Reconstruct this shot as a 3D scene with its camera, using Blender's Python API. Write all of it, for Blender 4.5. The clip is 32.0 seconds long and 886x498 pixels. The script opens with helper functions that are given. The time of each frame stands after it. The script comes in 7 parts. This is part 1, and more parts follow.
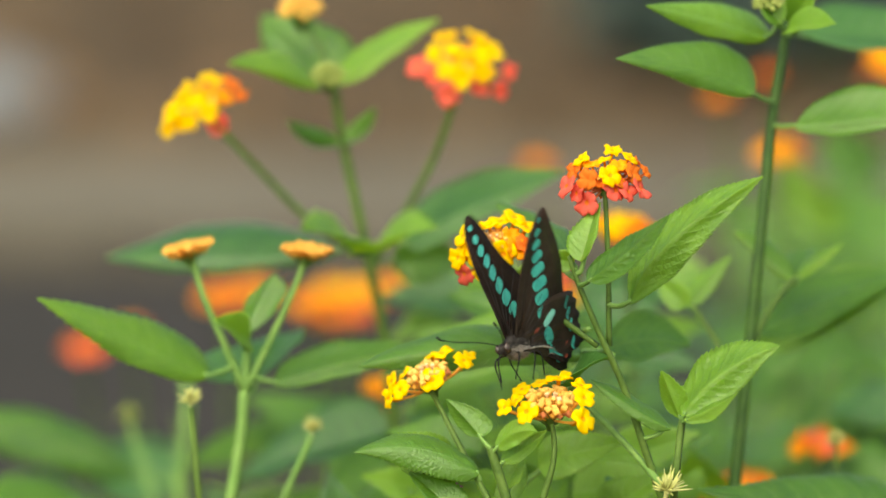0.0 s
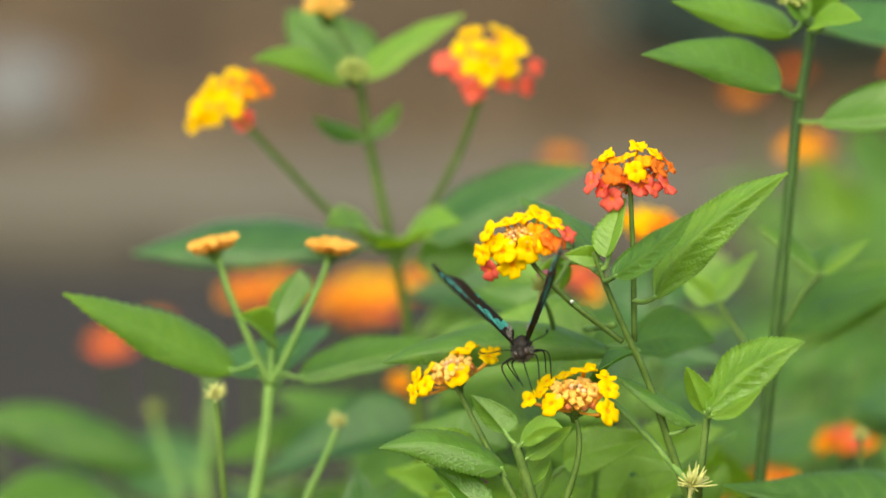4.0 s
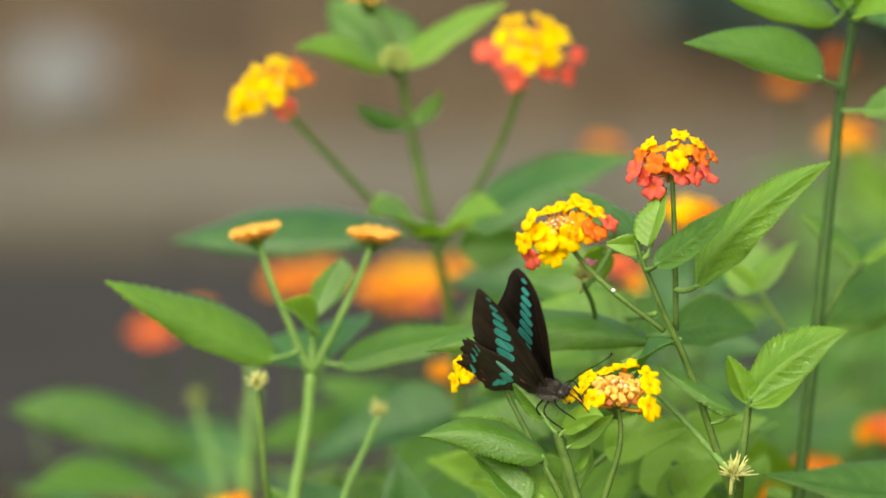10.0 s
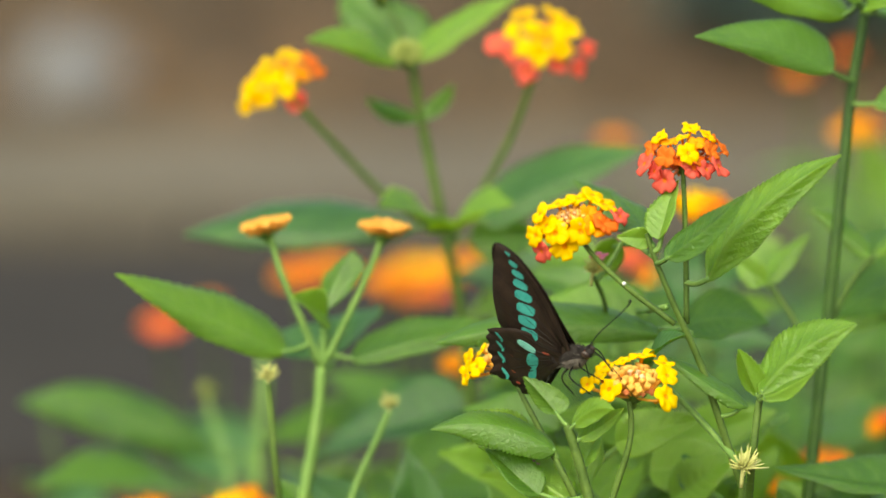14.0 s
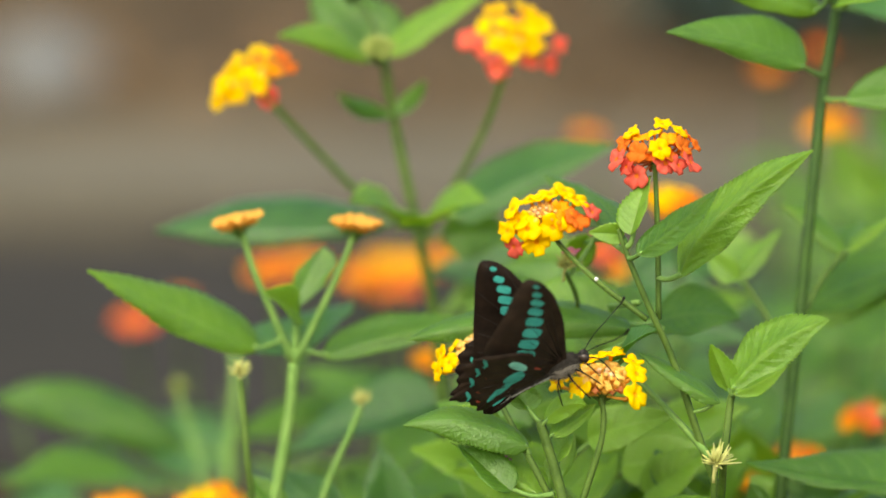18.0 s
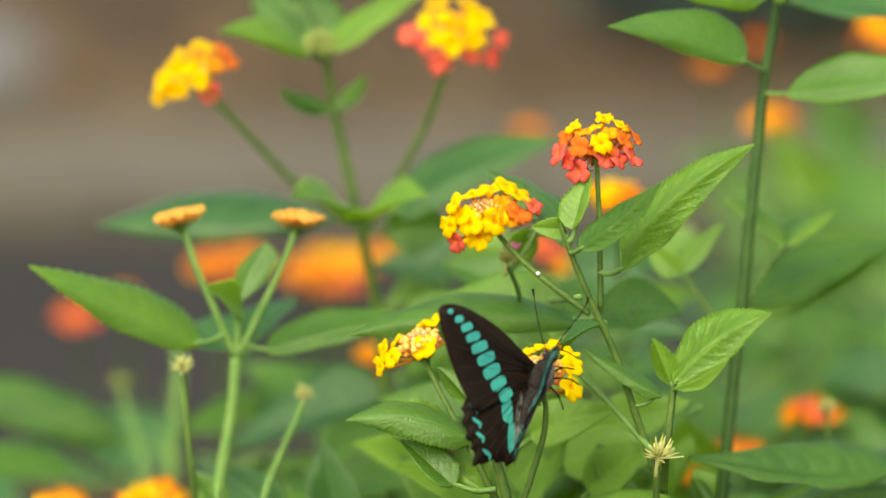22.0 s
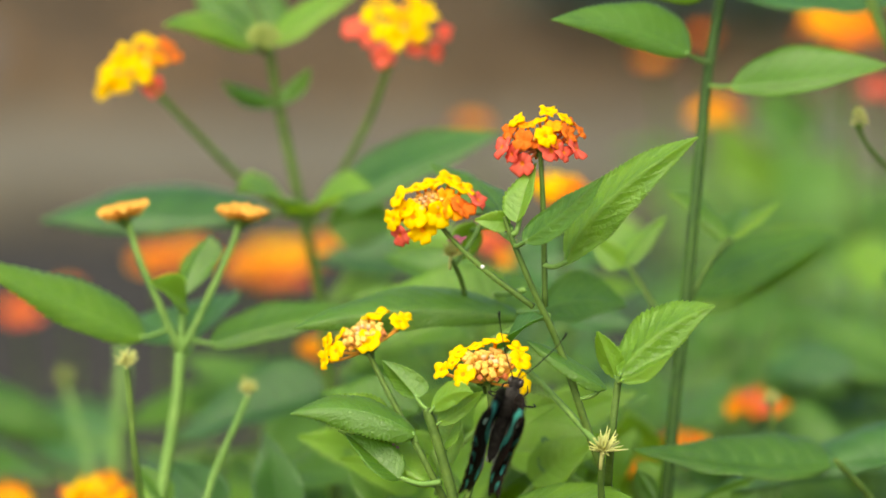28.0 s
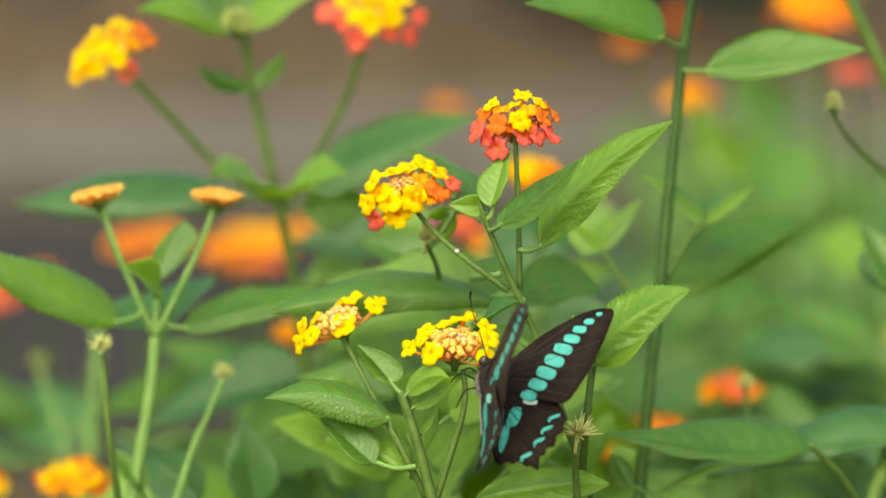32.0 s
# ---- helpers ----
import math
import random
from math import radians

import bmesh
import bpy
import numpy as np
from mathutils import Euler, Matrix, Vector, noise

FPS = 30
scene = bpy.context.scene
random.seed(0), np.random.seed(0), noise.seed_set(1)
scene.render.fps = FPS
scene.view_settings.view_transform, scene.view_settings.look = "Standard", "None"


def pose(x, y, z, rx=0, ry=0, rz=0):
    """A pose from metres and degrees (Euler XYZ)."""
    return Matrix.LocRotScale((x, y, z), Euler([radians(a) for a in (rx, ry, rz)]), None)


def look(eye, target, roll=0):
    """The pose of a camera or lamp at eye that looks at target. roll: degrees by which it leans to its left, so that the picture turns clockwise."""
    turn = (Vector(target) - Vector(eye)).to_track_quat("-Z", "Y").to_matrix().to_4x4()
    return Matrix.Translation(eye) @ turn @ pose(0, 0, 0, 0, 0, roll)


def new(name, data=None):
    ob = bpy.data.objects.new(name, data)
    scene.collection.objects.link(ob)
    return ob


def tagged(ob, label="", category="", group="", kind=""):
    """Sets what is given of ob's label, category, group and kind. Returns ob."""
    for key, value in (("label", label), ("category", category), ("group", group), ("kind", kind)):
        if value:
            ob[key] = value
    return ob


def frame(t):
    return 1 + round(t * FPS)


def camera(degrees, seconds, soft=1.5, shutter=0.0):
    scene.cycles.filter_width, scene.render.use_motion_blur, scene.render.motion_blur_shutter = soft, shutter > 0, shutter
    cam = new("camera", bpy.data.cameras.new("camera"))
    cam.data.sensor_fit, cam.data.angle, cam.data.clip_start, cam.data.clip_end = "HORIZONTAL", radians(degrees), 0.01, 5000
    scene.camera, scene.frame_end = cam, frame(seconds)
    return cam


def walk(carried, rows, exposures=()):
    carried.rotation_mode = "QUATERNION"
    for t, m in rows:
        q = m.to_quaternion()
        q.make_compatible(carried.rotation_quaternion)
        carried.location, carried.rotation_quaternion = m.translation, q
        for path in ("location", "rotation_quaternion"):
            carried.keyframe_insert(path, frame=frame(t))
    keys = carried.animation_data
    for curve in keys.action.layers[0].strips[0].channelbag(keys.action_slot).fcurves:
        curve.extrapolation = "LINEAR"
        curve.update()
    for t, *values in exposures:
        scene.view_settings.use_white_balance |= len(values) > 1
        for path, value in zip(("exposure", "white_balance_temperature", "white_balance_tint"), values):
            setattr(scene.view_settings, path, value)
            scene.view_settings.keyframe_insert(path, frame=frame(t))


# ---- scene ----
# ---------- camera ----------
cam = camera(12.0, 32.0, soft=1.6, shutter=0.4)
cam.data.dof.use_dof = True
cam.data.dof.focus_distance = 1.305
cam.data.dof.aperture_fstop = 5.2
EYE = (0.0, -1.2803, 1.0257)
walk(cam, [
    (0, look(EYE, (0.0188, 0.0007, 0.8040))),
    (1, look(EYE, (0.0174, 0.0006, 0.8039))),
    (2, look(EYE, (0.0157, 0.0006, 0.8039))),
    (3, look(EYE, (0.0139, 0.0006, 0.8036))),
    (3.5, look(EYE, (0.0125, 0.0005, 0.8031))),
    (5.5, look(EYE, (0.0071, 0.0003, 0.8020))),
    (6, look(EYE, (0.0059, 0.0003, 0.8017))),
    (7, look(EYE, (0.0036, 0.0002, 0.8013))),
    (8, look(EYE, (0.0018, 0.0001, 0.8009))),
    (9, look(EYE, (0.0000, -0.0000, 0.8000))),
    (10, look(EYE, (-0.0018, -0.0002, 0.7992))),
    (11, look(EYE, (-0.0031, -0.0003, 0.7987))),
    (12, look(EYE, (-0.0040, -0.0004, 0.7981))),
    (13, look(EYE, (-0.0047, -0.0005, 0.7976))),
    (14, look(EYE, (-0.0051, -0.0006, 0.7971))),
    (14.5, look(EYE, (-0.0051, -0.0006, 0.7968))),
    (16.5, look(EYE, (-0.0024, -0.0007, 0.7961))),
    (17, look(EYE, (-0.0008, -0.0008, 0.7959))),
    (18, look(EYE, (0.0035, -0.0008, 0.7958))),
    (19, look(EYE, (0.0088, -0.0008, 0.7955))),
    (20, look(EYE, (0.0134, -0.0009, 0.7949))),
    (21, look(EYE, (0.0177, -0.0010, 0.7945))),
    (22, look(EYE, (0.0214, -0.0011, 0.7942))),
    (23, look(EYE, (0.0246, -0.0011, 0.7940))),
    (24, look(EYE, (0.0272, -0.0011, 0.7938))),
    (25, look(EYE, (0.0299, -0.0011, 0.7938))),
    (25.5, look(EYE, (0.0316, -0.0012, 0.7937))),
    (27.5, look(EYE, (0.0375, -0.0013, 0.7926))),
    (28, look(EYE, (0.0386, -0.0014, 0.7921))),
    (29, look(EYE, (0.0408, -0.0016, 0.7911))),
    (30, look(EYE, (0.0427, -0.0018, 0.7899))),
    (31, look(EYE, (0.0447, -0.0020, 0.7887))),
    (32, look(EYE, (0.0464, -0.0023, 0.7873))),
], exposures=[(0, 0.79, 7330, 0), (32, 0.79, 7330, 0)])

# ---------- light ----------
world = bpy.data.worlds.new("world")
scene.world = world
world.use_nodes = True
wn = world.node_tree.nodes
sky = wn.new("ShaderNodeTexSky")
sky.sky_type = "NISHITA"
sky.sun_disc = False
sky.sun_elevation = radians(52)
sky.sun_rotation = radians(200)
sky.air_density, sky.dust_density = 1.0, 4.0
world.node_tree.links.new(sky.outputs[0], wn["Background"].inputs[0])
wn["Background"].inputs[1].default_value = 0.15
sun = new("sun", bpy.data.lights.new("sun", "SUN"))
sun.data.energy, sun.data.angle, sun.data.color = 1.70, radians(80), (1.0, 0.96, 0.88)
sun.matrix_world = look((-0.7, -1.9, 2.6), (0, 0, 0))


# ---------- materials ----------
def shader(name, rough=0.6, spec=0.3):
    m = bpy.data.materials.new(name)
    m.use_nodes = True
    p = m.node_tree.nodes["Principled BSDF"]
    p.inputs["Roughness"].default_value = rough
    p.inputs["Specular IOR Level"].default_value = spec
    return m, m.node_tree.nodes, m.node_tree.links, p


def ramp(nodes, stops):
    r = nodes.new("ShaderNodeValToRGB")
    while len(r.color_ramp.elements) < len(stops):
        r.color_ramp.elements.new(0.5)
    for e, (at, c) in zip(r.color_ramp.elements, stops):
        e.position, e.color = at, (*c, 1)
    return r


def grain(nodes, links, scale, detail=4, coords="Object"):
    tc = nodes.new("ShaderNodeTexCoord")
    n = nodes.new("ShaderNodeTexNoise")
    n.inputs["Scale"].default_value, n.inputs["Detail"].default_value = scale, detail
    links.new(tc.outputs[coords], n.inputs["Vector"])
    return n


def mottled(name, dark, light, scale, rough=0.7, spec=0.3, bump=0.0, fine=0.0, vary=0.0, depth=0.001):
    """A surface whose colour wanders between two tones at a coarse and a fine scale."""
    m, nodes, links, p = shader(name, rough, spec)
    a = grain(nodes, links, scale)
    b = grain(nodes, links, scale * 6.3, 3)
    add = nodes.new("ShaderNodeMath")
    add.operation = "MULTIPLY_ADD"
    links.new(b.outputs[0], add.inputs[0])
    add.inputs[1].default_value = 0.45
    links.new(a.outputs[0], add.inputs[2])
    last = add
    if vary:
        info = nodes.new("ShaderNodeObjectInfo")
        v = nodes.new("ShaderNodeMath")
        v.operation = "MULTIPLY_ADD"
        links.new(info.outputs["Random"], v.inputs[0])
        v.inputs[1].default_value = vary
        links.new(add.outputs[0], v.inputs[2])
        last = v
    r = ramp(nodes, [(0.48, dark), (0.95 + vary, light)] if 0.95 + vary <= 1 else [(0.48, dark), (1.0, light)])
    links.new(last.outputs[0], r.inputs[0])
    links.new(r.outputs[0], p.inputs["Base Color"])
    if bump:
        bp = nodes.new("ShaderNodeBump")
        bp.inputs["Strength"].default_value, bp.inputs["Distance"].default_value = bump, depth
        links.new(b.outputs[0], bp.inputs["Height"])
        links.new(bp.outputs[0], p.inputs["Normal"])
    return m


def petal(name, dark, light, glow_through=0.35):
    """Petal tissue: matt, finely mottled, lets light through."""
    m = mottled(name, dark, light, 260, 0.65, 0.15, 0.25, vary=0.25, depth=0.0003)
    through_light(m, glow_through, light)
    return m


def through_light(m, amount, colour, tint=None):
    nodes, links = m.node_tree.nodes, m.node_tree.links
    t = nodes.new("ShaderNodeBsdfTranslucent")
    mix = nodes.new("ShaderNodeMixShader")
    mix.inputs[0].default_value = amount
    p = nodes["Principled BSDF"]
    src = p.inputs["Base Color"].links[0].from_socket
    if tint:
        # light that has passed the tissue is yellower than light off its face
        k = nodes.new("ShaderNodeMix")
        k.data_type, k.blend_type = "RGBA", "MULTIPLY"
        k.inputs[0].default_value = 1.0
        links.new(src, k.inputs[6])
        k.inputs[7].default_value = (*tint, 1)
        src = k.outputs[2]
    links.new(src, t.inputs[0])
    links.new(p.outputs[0], mix.inputs[1])
    links.new(t.outputs[0], mix.inputs[2])
    links.new(mix.outputs[0], nodes["Material Output"].inputs[0])


def leaf_material(name, dark, light, vein, rough=0.5):
    """A quilted, net-veined leaf: sunken midrib and side veins, mottled green between."""
    m, nodes, links, p = shader(name, rough, 0.75)
    p.inputs["Coat Weight"].default_value, p.inputs["Coat Roughness"].default_value = 0.3, 0.38

    def math(op, a, b=None, c=None):
        n = nodes.new("ShaderNodeMath")
        n.operation = op
        for i, v in enumerate((a, b, c)):
            if v is None:
                continue
            if isinstance(v, (int, float)):
                n.inputs[i].default_value = v
            else:
                links.new(v, n.inputs[i])
        return n.outputs[0]

    uv = nodes.new("ShaderNodeUVMap")
    sep = nodes.new("ShaderNodeSeparateXYZ")
    links.new(uv.outputs[0], sep.inputs[0])
    side = math("ABSOLUTE", math("MULTIPLY_ADD", sep.outputs[1], 2.0, -1.0))
    lean = math("MULTIPLY", math("POWER", side, 1.3), -0.2)
    phase = math("FRACT", math("MULTIPLY", math("ADD", lean, sep.outputs[0]), 9.0))
    ridge = math("MULTIPLY", math("ABSOLUTE", math("SUBTRACT", phase, 0.5)), 2.0)
    side_vein = math("POWER", ridge, 7.0)
    mid = math("POWER", math("SUBTRACT", 1.0, math("MINIMUM", side, 1.0)), 22.0)
    mask = math("MAXIMUM", math("MULTIPLY", side_vein, 0.6), mid)
    a = grain(nodes, links, 90)
    b = grain(nodes, links, 900, 3)
    info = nodes.new("ShaderNodeObjectInfo")
    wide = grain(nodes, links, 28, 3)
    spread = math("MULTIPLY_ADD", wide.outputs[0], 0.35, math("MULTIPLY", info.outputs["Random"], 0.3))
    tone = math("ADD", math("MULTIPLY_ADD", b.outputs[0], 0.25, math("MULTIPLY", a.outputs[0], 0.6)), spread)
    r = ramp(nodes, [(0.36, dark), (0.80, light)])
    links.new(tone, r.inputs[0])
    mix = nodes.new("ShaderNodeMix")
    mix.data_type = "RGBA"
    links.new(math("MULTIPLY", mask, 0.45), mix.inputs[0])
    links.new(r.outputs[0], mix.inputs[6])
    mix.inputs[7].default_value = (*vein, 1)
    links.new(mix.outputs[2], p.inputs["Base Color"])
    tc = nodes.new("ShaderNodeTexCoord")
    vo = nodes.new("ShaderNodeTexVoronoi")
    vo.feature = "DISTANCE_TO_EDGE"
    vo.inputs["Scale"].default_value = 620
    links.new(tc.outputs["Object"], vo.inputs["Vector"])
    net = math("MINIMUM", math("MULTIPLY", vo.outputs["Distance"], 2.4), 0.7)
    bp = nodes.new("ShaderNodeBump")
    bp.inputs["Strength"].default_value, bp.inputs["Distance"].default_value = 0.42, 0.0006
    links.new(math("SUBTRACT", math("MULTIPLY_ADD", b.outputs[0], 0.3, net), math("MULTIPLY", mask, 1.1)), bp.inputs["Height"])
    links.new(bp.outputs[0], p.inputs["Normal"])
    through_light(m, 0.48, light, (2.9, 2.0, 0.7))
    return m


LEAF = leaf_material("leaf_green", (0.048, 0.152, 0.017), (0.126, 0.280, 0.030), (0.20, 0.39, 0.09), 0.36)
# light green of young leaves, also stands in for light on older, shadowed ones
LEAF_YOUNG_LIT = leaf_material("leaf_young_lit", (0.092, 0.235, 0.022), (0.210, 0.395, 0.040), (0.26, 0.45, 0.11), 0.38)
# darker, bluer copy of the leaf green: shade and cool sky tint in the colour
LEAF_SHADED = leaf_material("leaf_shaded_tint", (0.034, 0.125, 0.028), (0.086, 0.230, 0.050), (0.16, 0.33, 0.12), 0.34)
STEM = mottled("stem_green", (0.055, 0.110, 0.016), (0.115, 0.195, 0.032), 120, 0.6, 0.3, 0.4)
STEM_DARK = mottled("stem_dark_green", (0.026, 0.072, 0.008), (0.052, 0.118, 0.014), 120, 0.5, 0.4, 0.4)
STEM_PALE = mottled("stem_pale", (0.12, 0.25, 0.05), (0.22, 0.37, 0.09), 120, 0.6, 0.3, 0.4)
WOODY = mottled("stem_woody", (0.10, 0.08, 0.04), (0.22, 0.17, 0.09), 80, 0.8, 0.2, 0.6)
YELLOW = petal("petal_yellow", (0.96, 0.58, 0.004), (1.0, 0.74, 0.010), 0.42)
AMBER = petal("petal_amber", (0.88, 0.28, 0.008), (0.96, 0.44, 0.012))
ORANGE = petal("petal_orange", (0.75, 0.13, 0.015), (0.88, 0.24, 0.025))
RED = petal("petal_red", (0.84, 0.085, 0.06), (0.95, 0.19, 0.13), 0.40)
BUD = petal("bud_apricot", (0.92, 0.50, 0.07), (0.98, 0.70, 0.20), 0.35)
AMBER_TUBE = petal("tube_amber", (0.82, 0.36, 0.04), (0.94, 0.55, 0.10), 0.35)
BUD_ORANGE = petal("bud_orange", (0.90, 0.40, 0.05), (0.96, 0.56, 0.13), 0.3)
BUD_PINK = petal("bud_rosy", (0.72, 0.22, 0.07), (0.85, 0.36, 0.15), 0.3)
BUD_CREAM = petal("bud_cream", (0.85, 0.55, 0.26), (0.93, 0.70, 0.42), 0.3)
BUD_GREEN = petal("bud_green", (0.26, 0.34, 0.07), (0.45, 0.50, 0.15), 0.2)
STRAW = petal("calyx_straw", (0.42, 0.46, 0.10), (0.66, 0.66, 0.25), 0.2)
PINK = petal("petal_pink", (0.55, 0.10, 0.20), (0.75, 0.25, 0.36), 0.2)
EGG = mottled("egg_white", (0.72, 0.74, 0.72), (0.85, 0.86, 0.84), 400, 0.3, 0.5)


# ---------- mesh tools ----------
def part(name, bm, material, parent=None, label="", place=None, smooth=True):
    """Links a bmesh (or a mesh that is there already) as one object under a thing or a part."""
    if isinstance(bm, bmesh.types.BMesh):
        me = bpy.data.meshes.new(name)
        bm.to_mesh(me)
        bm.free()
        for m in material if isinstance(material, (list, tuple)) else [material]:
            me.materials.append(m)
        if smooth:
            for f in me.polygons:
                f.use_smooth = True
    else:
        me = bm
    ob = new(name, me)
    ob.parent = parent
    if place is not None:
        ob.matrix_basis = place
    if label:
        ob["label"] = label
    return ob


def thing(name, at, label, category, group=""):
    ob = new(name)
    ob.empty_display_size = 0.02
    ob.matrix_basis = Matrix.Translation(at)
    return tagged(ob, label, category, group)


def base_of(parent):
    """World place of a thing, or of a part one level down."""
    p = Vector((0, 0, 0))
    while parent is not None:
        p += parent.matrix_basis.translation
        parent = parent.parent
    return p


def smooth_line(points, steps=6):
    pts = [Vector(p) for p in points]
    pts = [pts[0] * 2 - pts[1]] + pts + [pts[-1] * 2 - pts[-2]]
    out = []
    for i in range(1, len(pts) - 2):
        a, b, c, d = pts[i - 1:i + 3]
        for k in range(steps):
            t = k / steps
            out.append(0.5 * (2 * b + (c - a) * t + (2 * a - 5 * b + 4 * c - d) * t * t + (3 * b - a - 3 * c + d) * t ** 3))
    out.append(pts[-2])
    return out


def tube(bm, line, r0, r1, sides=8, square=0.0, mat=0, knobs=0.0):
    """A tapered tube along a line, capped, with a slightly four-ridged section."""
    rings = []
    up = Vector((0.31, -0.9, 0.2))
    for i, p in enumerate(line):
        d = (line[min(i + 1, len(line) - 1)] - line[max(i - 1, 0)]).normalized()
        a = d.cross(up).normalized()
        b = a.cross(d).normalized()
        f = i / (len(line) - 1)
        r = r0 + (r1 - r0) * f
        r *= 1 + knobs * noise.noise(p * 300)
        ring = []
        for k in range(sides):
            w = 2 * math.pi * k / sides
            q = r * (1 + square * math.cos(4 * w))
            ring.append(bm.verts.new(p + a * (q * math.cos(w)) + b * (q * math.sin(w))))
        rings.append(ring)
    for ra, rb in zip(rings, rings[1:]):
        for k in range(sides):
            f = bm.faces.new((ra[k], ra[(k + 1) % sides], rb[(k + 1) % sides], rb[k]))
            f.material_index = mat
    for ring in (rings[0][::-1], rings[-1]):
        f = bm.faces.new(ring)
        f.material_index = mat
    return rings


def stem(plant, points, r0, r1, material=None, name="stem", label=""):
    o = base_of(plant)
    line = [p - o for p in smooth_line(points, 7)]
    start = line[0].copy()
    bm = bmesh.new()
    tube(bm, [p - start for p in line], r0, r1, 8, 0.07, 0, 0.06)
    return part(name, bm, material or STEM, plant, label, Matrix.Translation(start))


def blade(bm, length, width, fold, bend, curl=0.0, rows=63, cols=6, seed=0, thick=0.00028, teeth=True, at=None):
    """A leaf blade along +x with its face to +z: quilted between the side veins, saw-edged."""
    uv = bm.loops.layers.uv.verify()
    rnd = random.Random(seed)
    wob = rnd.uniform(0, 6)
    top, coords = [], {}
    for i in range(rows + 1):
        t = i / rows
        prof = (t ** 0.52) * ((1 - t) ** 1.12) / (0.317 ** 0.52 * 0.683 ** 1.12)
        half = width / 2 * prof + 0.0003
        row = []
        for j in range(-cols, cols + 1):
            s = j / cols
            y = half * s
            x = t * length
            if abs(j) == cols and teeth and 1 < i < rows:
                step = i % 3
                y *= 1 + (-0.04, 0.03, 0.06)[step] * (0.7 + 0.6 * rnd.random())
                x += (-0.3, 0.1, 0.75)[step] * length / rows
            phase = (t - 0.2 * abs(s) ** 1.3) * 9.0
            puff = abs(math.sin(math.pi * phase)) * (1 - abs(s) ** 4) * min(1, 3 * abs(s)) * prof
            z = fold * abs(y) + bend * length * (t - 0.15) ** 2 * (1 if t > 0.15 else 0)
            z += 0.038 * width * puff * (1 if teeth else 0.6) - curl * width * s * s * prof
            z += 0.022 * width * math.sin(7 * t + wob + 2 * s) + 0.016 * width * math.sin(17 * t + 2 * wob) * s * abs(s)
            v = bm.verts.new(((at @ Vector((x, y, z))) if at else Vector((x, y, z))))
            coords[v] = (t, s * 0.5 + 0.5)
            row.append(v)
        top.append(row)
    under = None
    if thick:
        under = []
        for row in top:
            r2 = []
            for v in row:
                off = Vector((0, 0, -thick))
                w = bm.verts.new(v.co + (at.to_3x3() @ off if at else off))
                coords[w] = coords[v]
                r2.append(w)
            under.append(r2)

    def face(*vs):
        f = bm.faces.new(vs)
        for l in f.loops:
            l[uv].uv = coords[l.vert]

    n = 2 * cols
    for i in range(rows):
        for j in range(n):
            face(top[i][j], top[i + 1][j], top[i + 1][j + 1], top[i][j + 1])
            if under:
                face(under[i][j], under[i][j + 1], under[i + 1][j + 1], under[i + 1][j])
        if under:
            face(top[i][0], under[i][0], under[i + 1][0], top[i + 1][0])
            face(top[i][n], top[i + 1][n], under[i + 1][n], under[i][n])


def frame_of(axis, normal):
    x = Vector(axis).normalized()
    z = Vector(normal)
    z = (z - x * z.dot(x)).normalized()
    y = z.cross(x)
    return Matrix((x, y, z)).transposed().to_4x4()


LEAF_COUNT = [0]


def leaf(plant, base, tip, width, normal, fold=0.35, bend=-0.12, curl=0.0, root=None, material=None, rows=63):
    """One toothed leaf from base to tip; root is where its stalk leaves the stem."""
    o = base_of(plant)
    base, tip = Vector(base), Vector(tip)
    LEAF_COUNT[0] += 1
    length = (tip - base).length
    m = frame_of(tip - base, normal)
    bm = bmesh.new()
    # the tip of a bent leaf must still end where it belongs
    turn = Matrix.Rotation(math.atan(bend * 0.7225), 4, "Y")
    blade(bm, length * 0.985, width, fold, bend, curl, rows, 6, LEAF_COUNT[0], at=turn)
    ob = part("leaf", bm, material or LEAF, plant, "", Matrix.Translation(base - o) @ m)
    if root is not None:
        inv = (Matrix.Translation(base) @ m).inverted()
        r = inv @ Vector(root)
        b2 = bmesh.new()
        mid = r * 0.5 + Vector((0, 0, -0.0015))
        tube(b2, smooth_line([r, mid, Vector((0.004, 0, -0.0008))], 4), 0.0010, 0.0007, 6)
        part("leaf_stalk", b2, STEM_PALE, ob)
    return ob


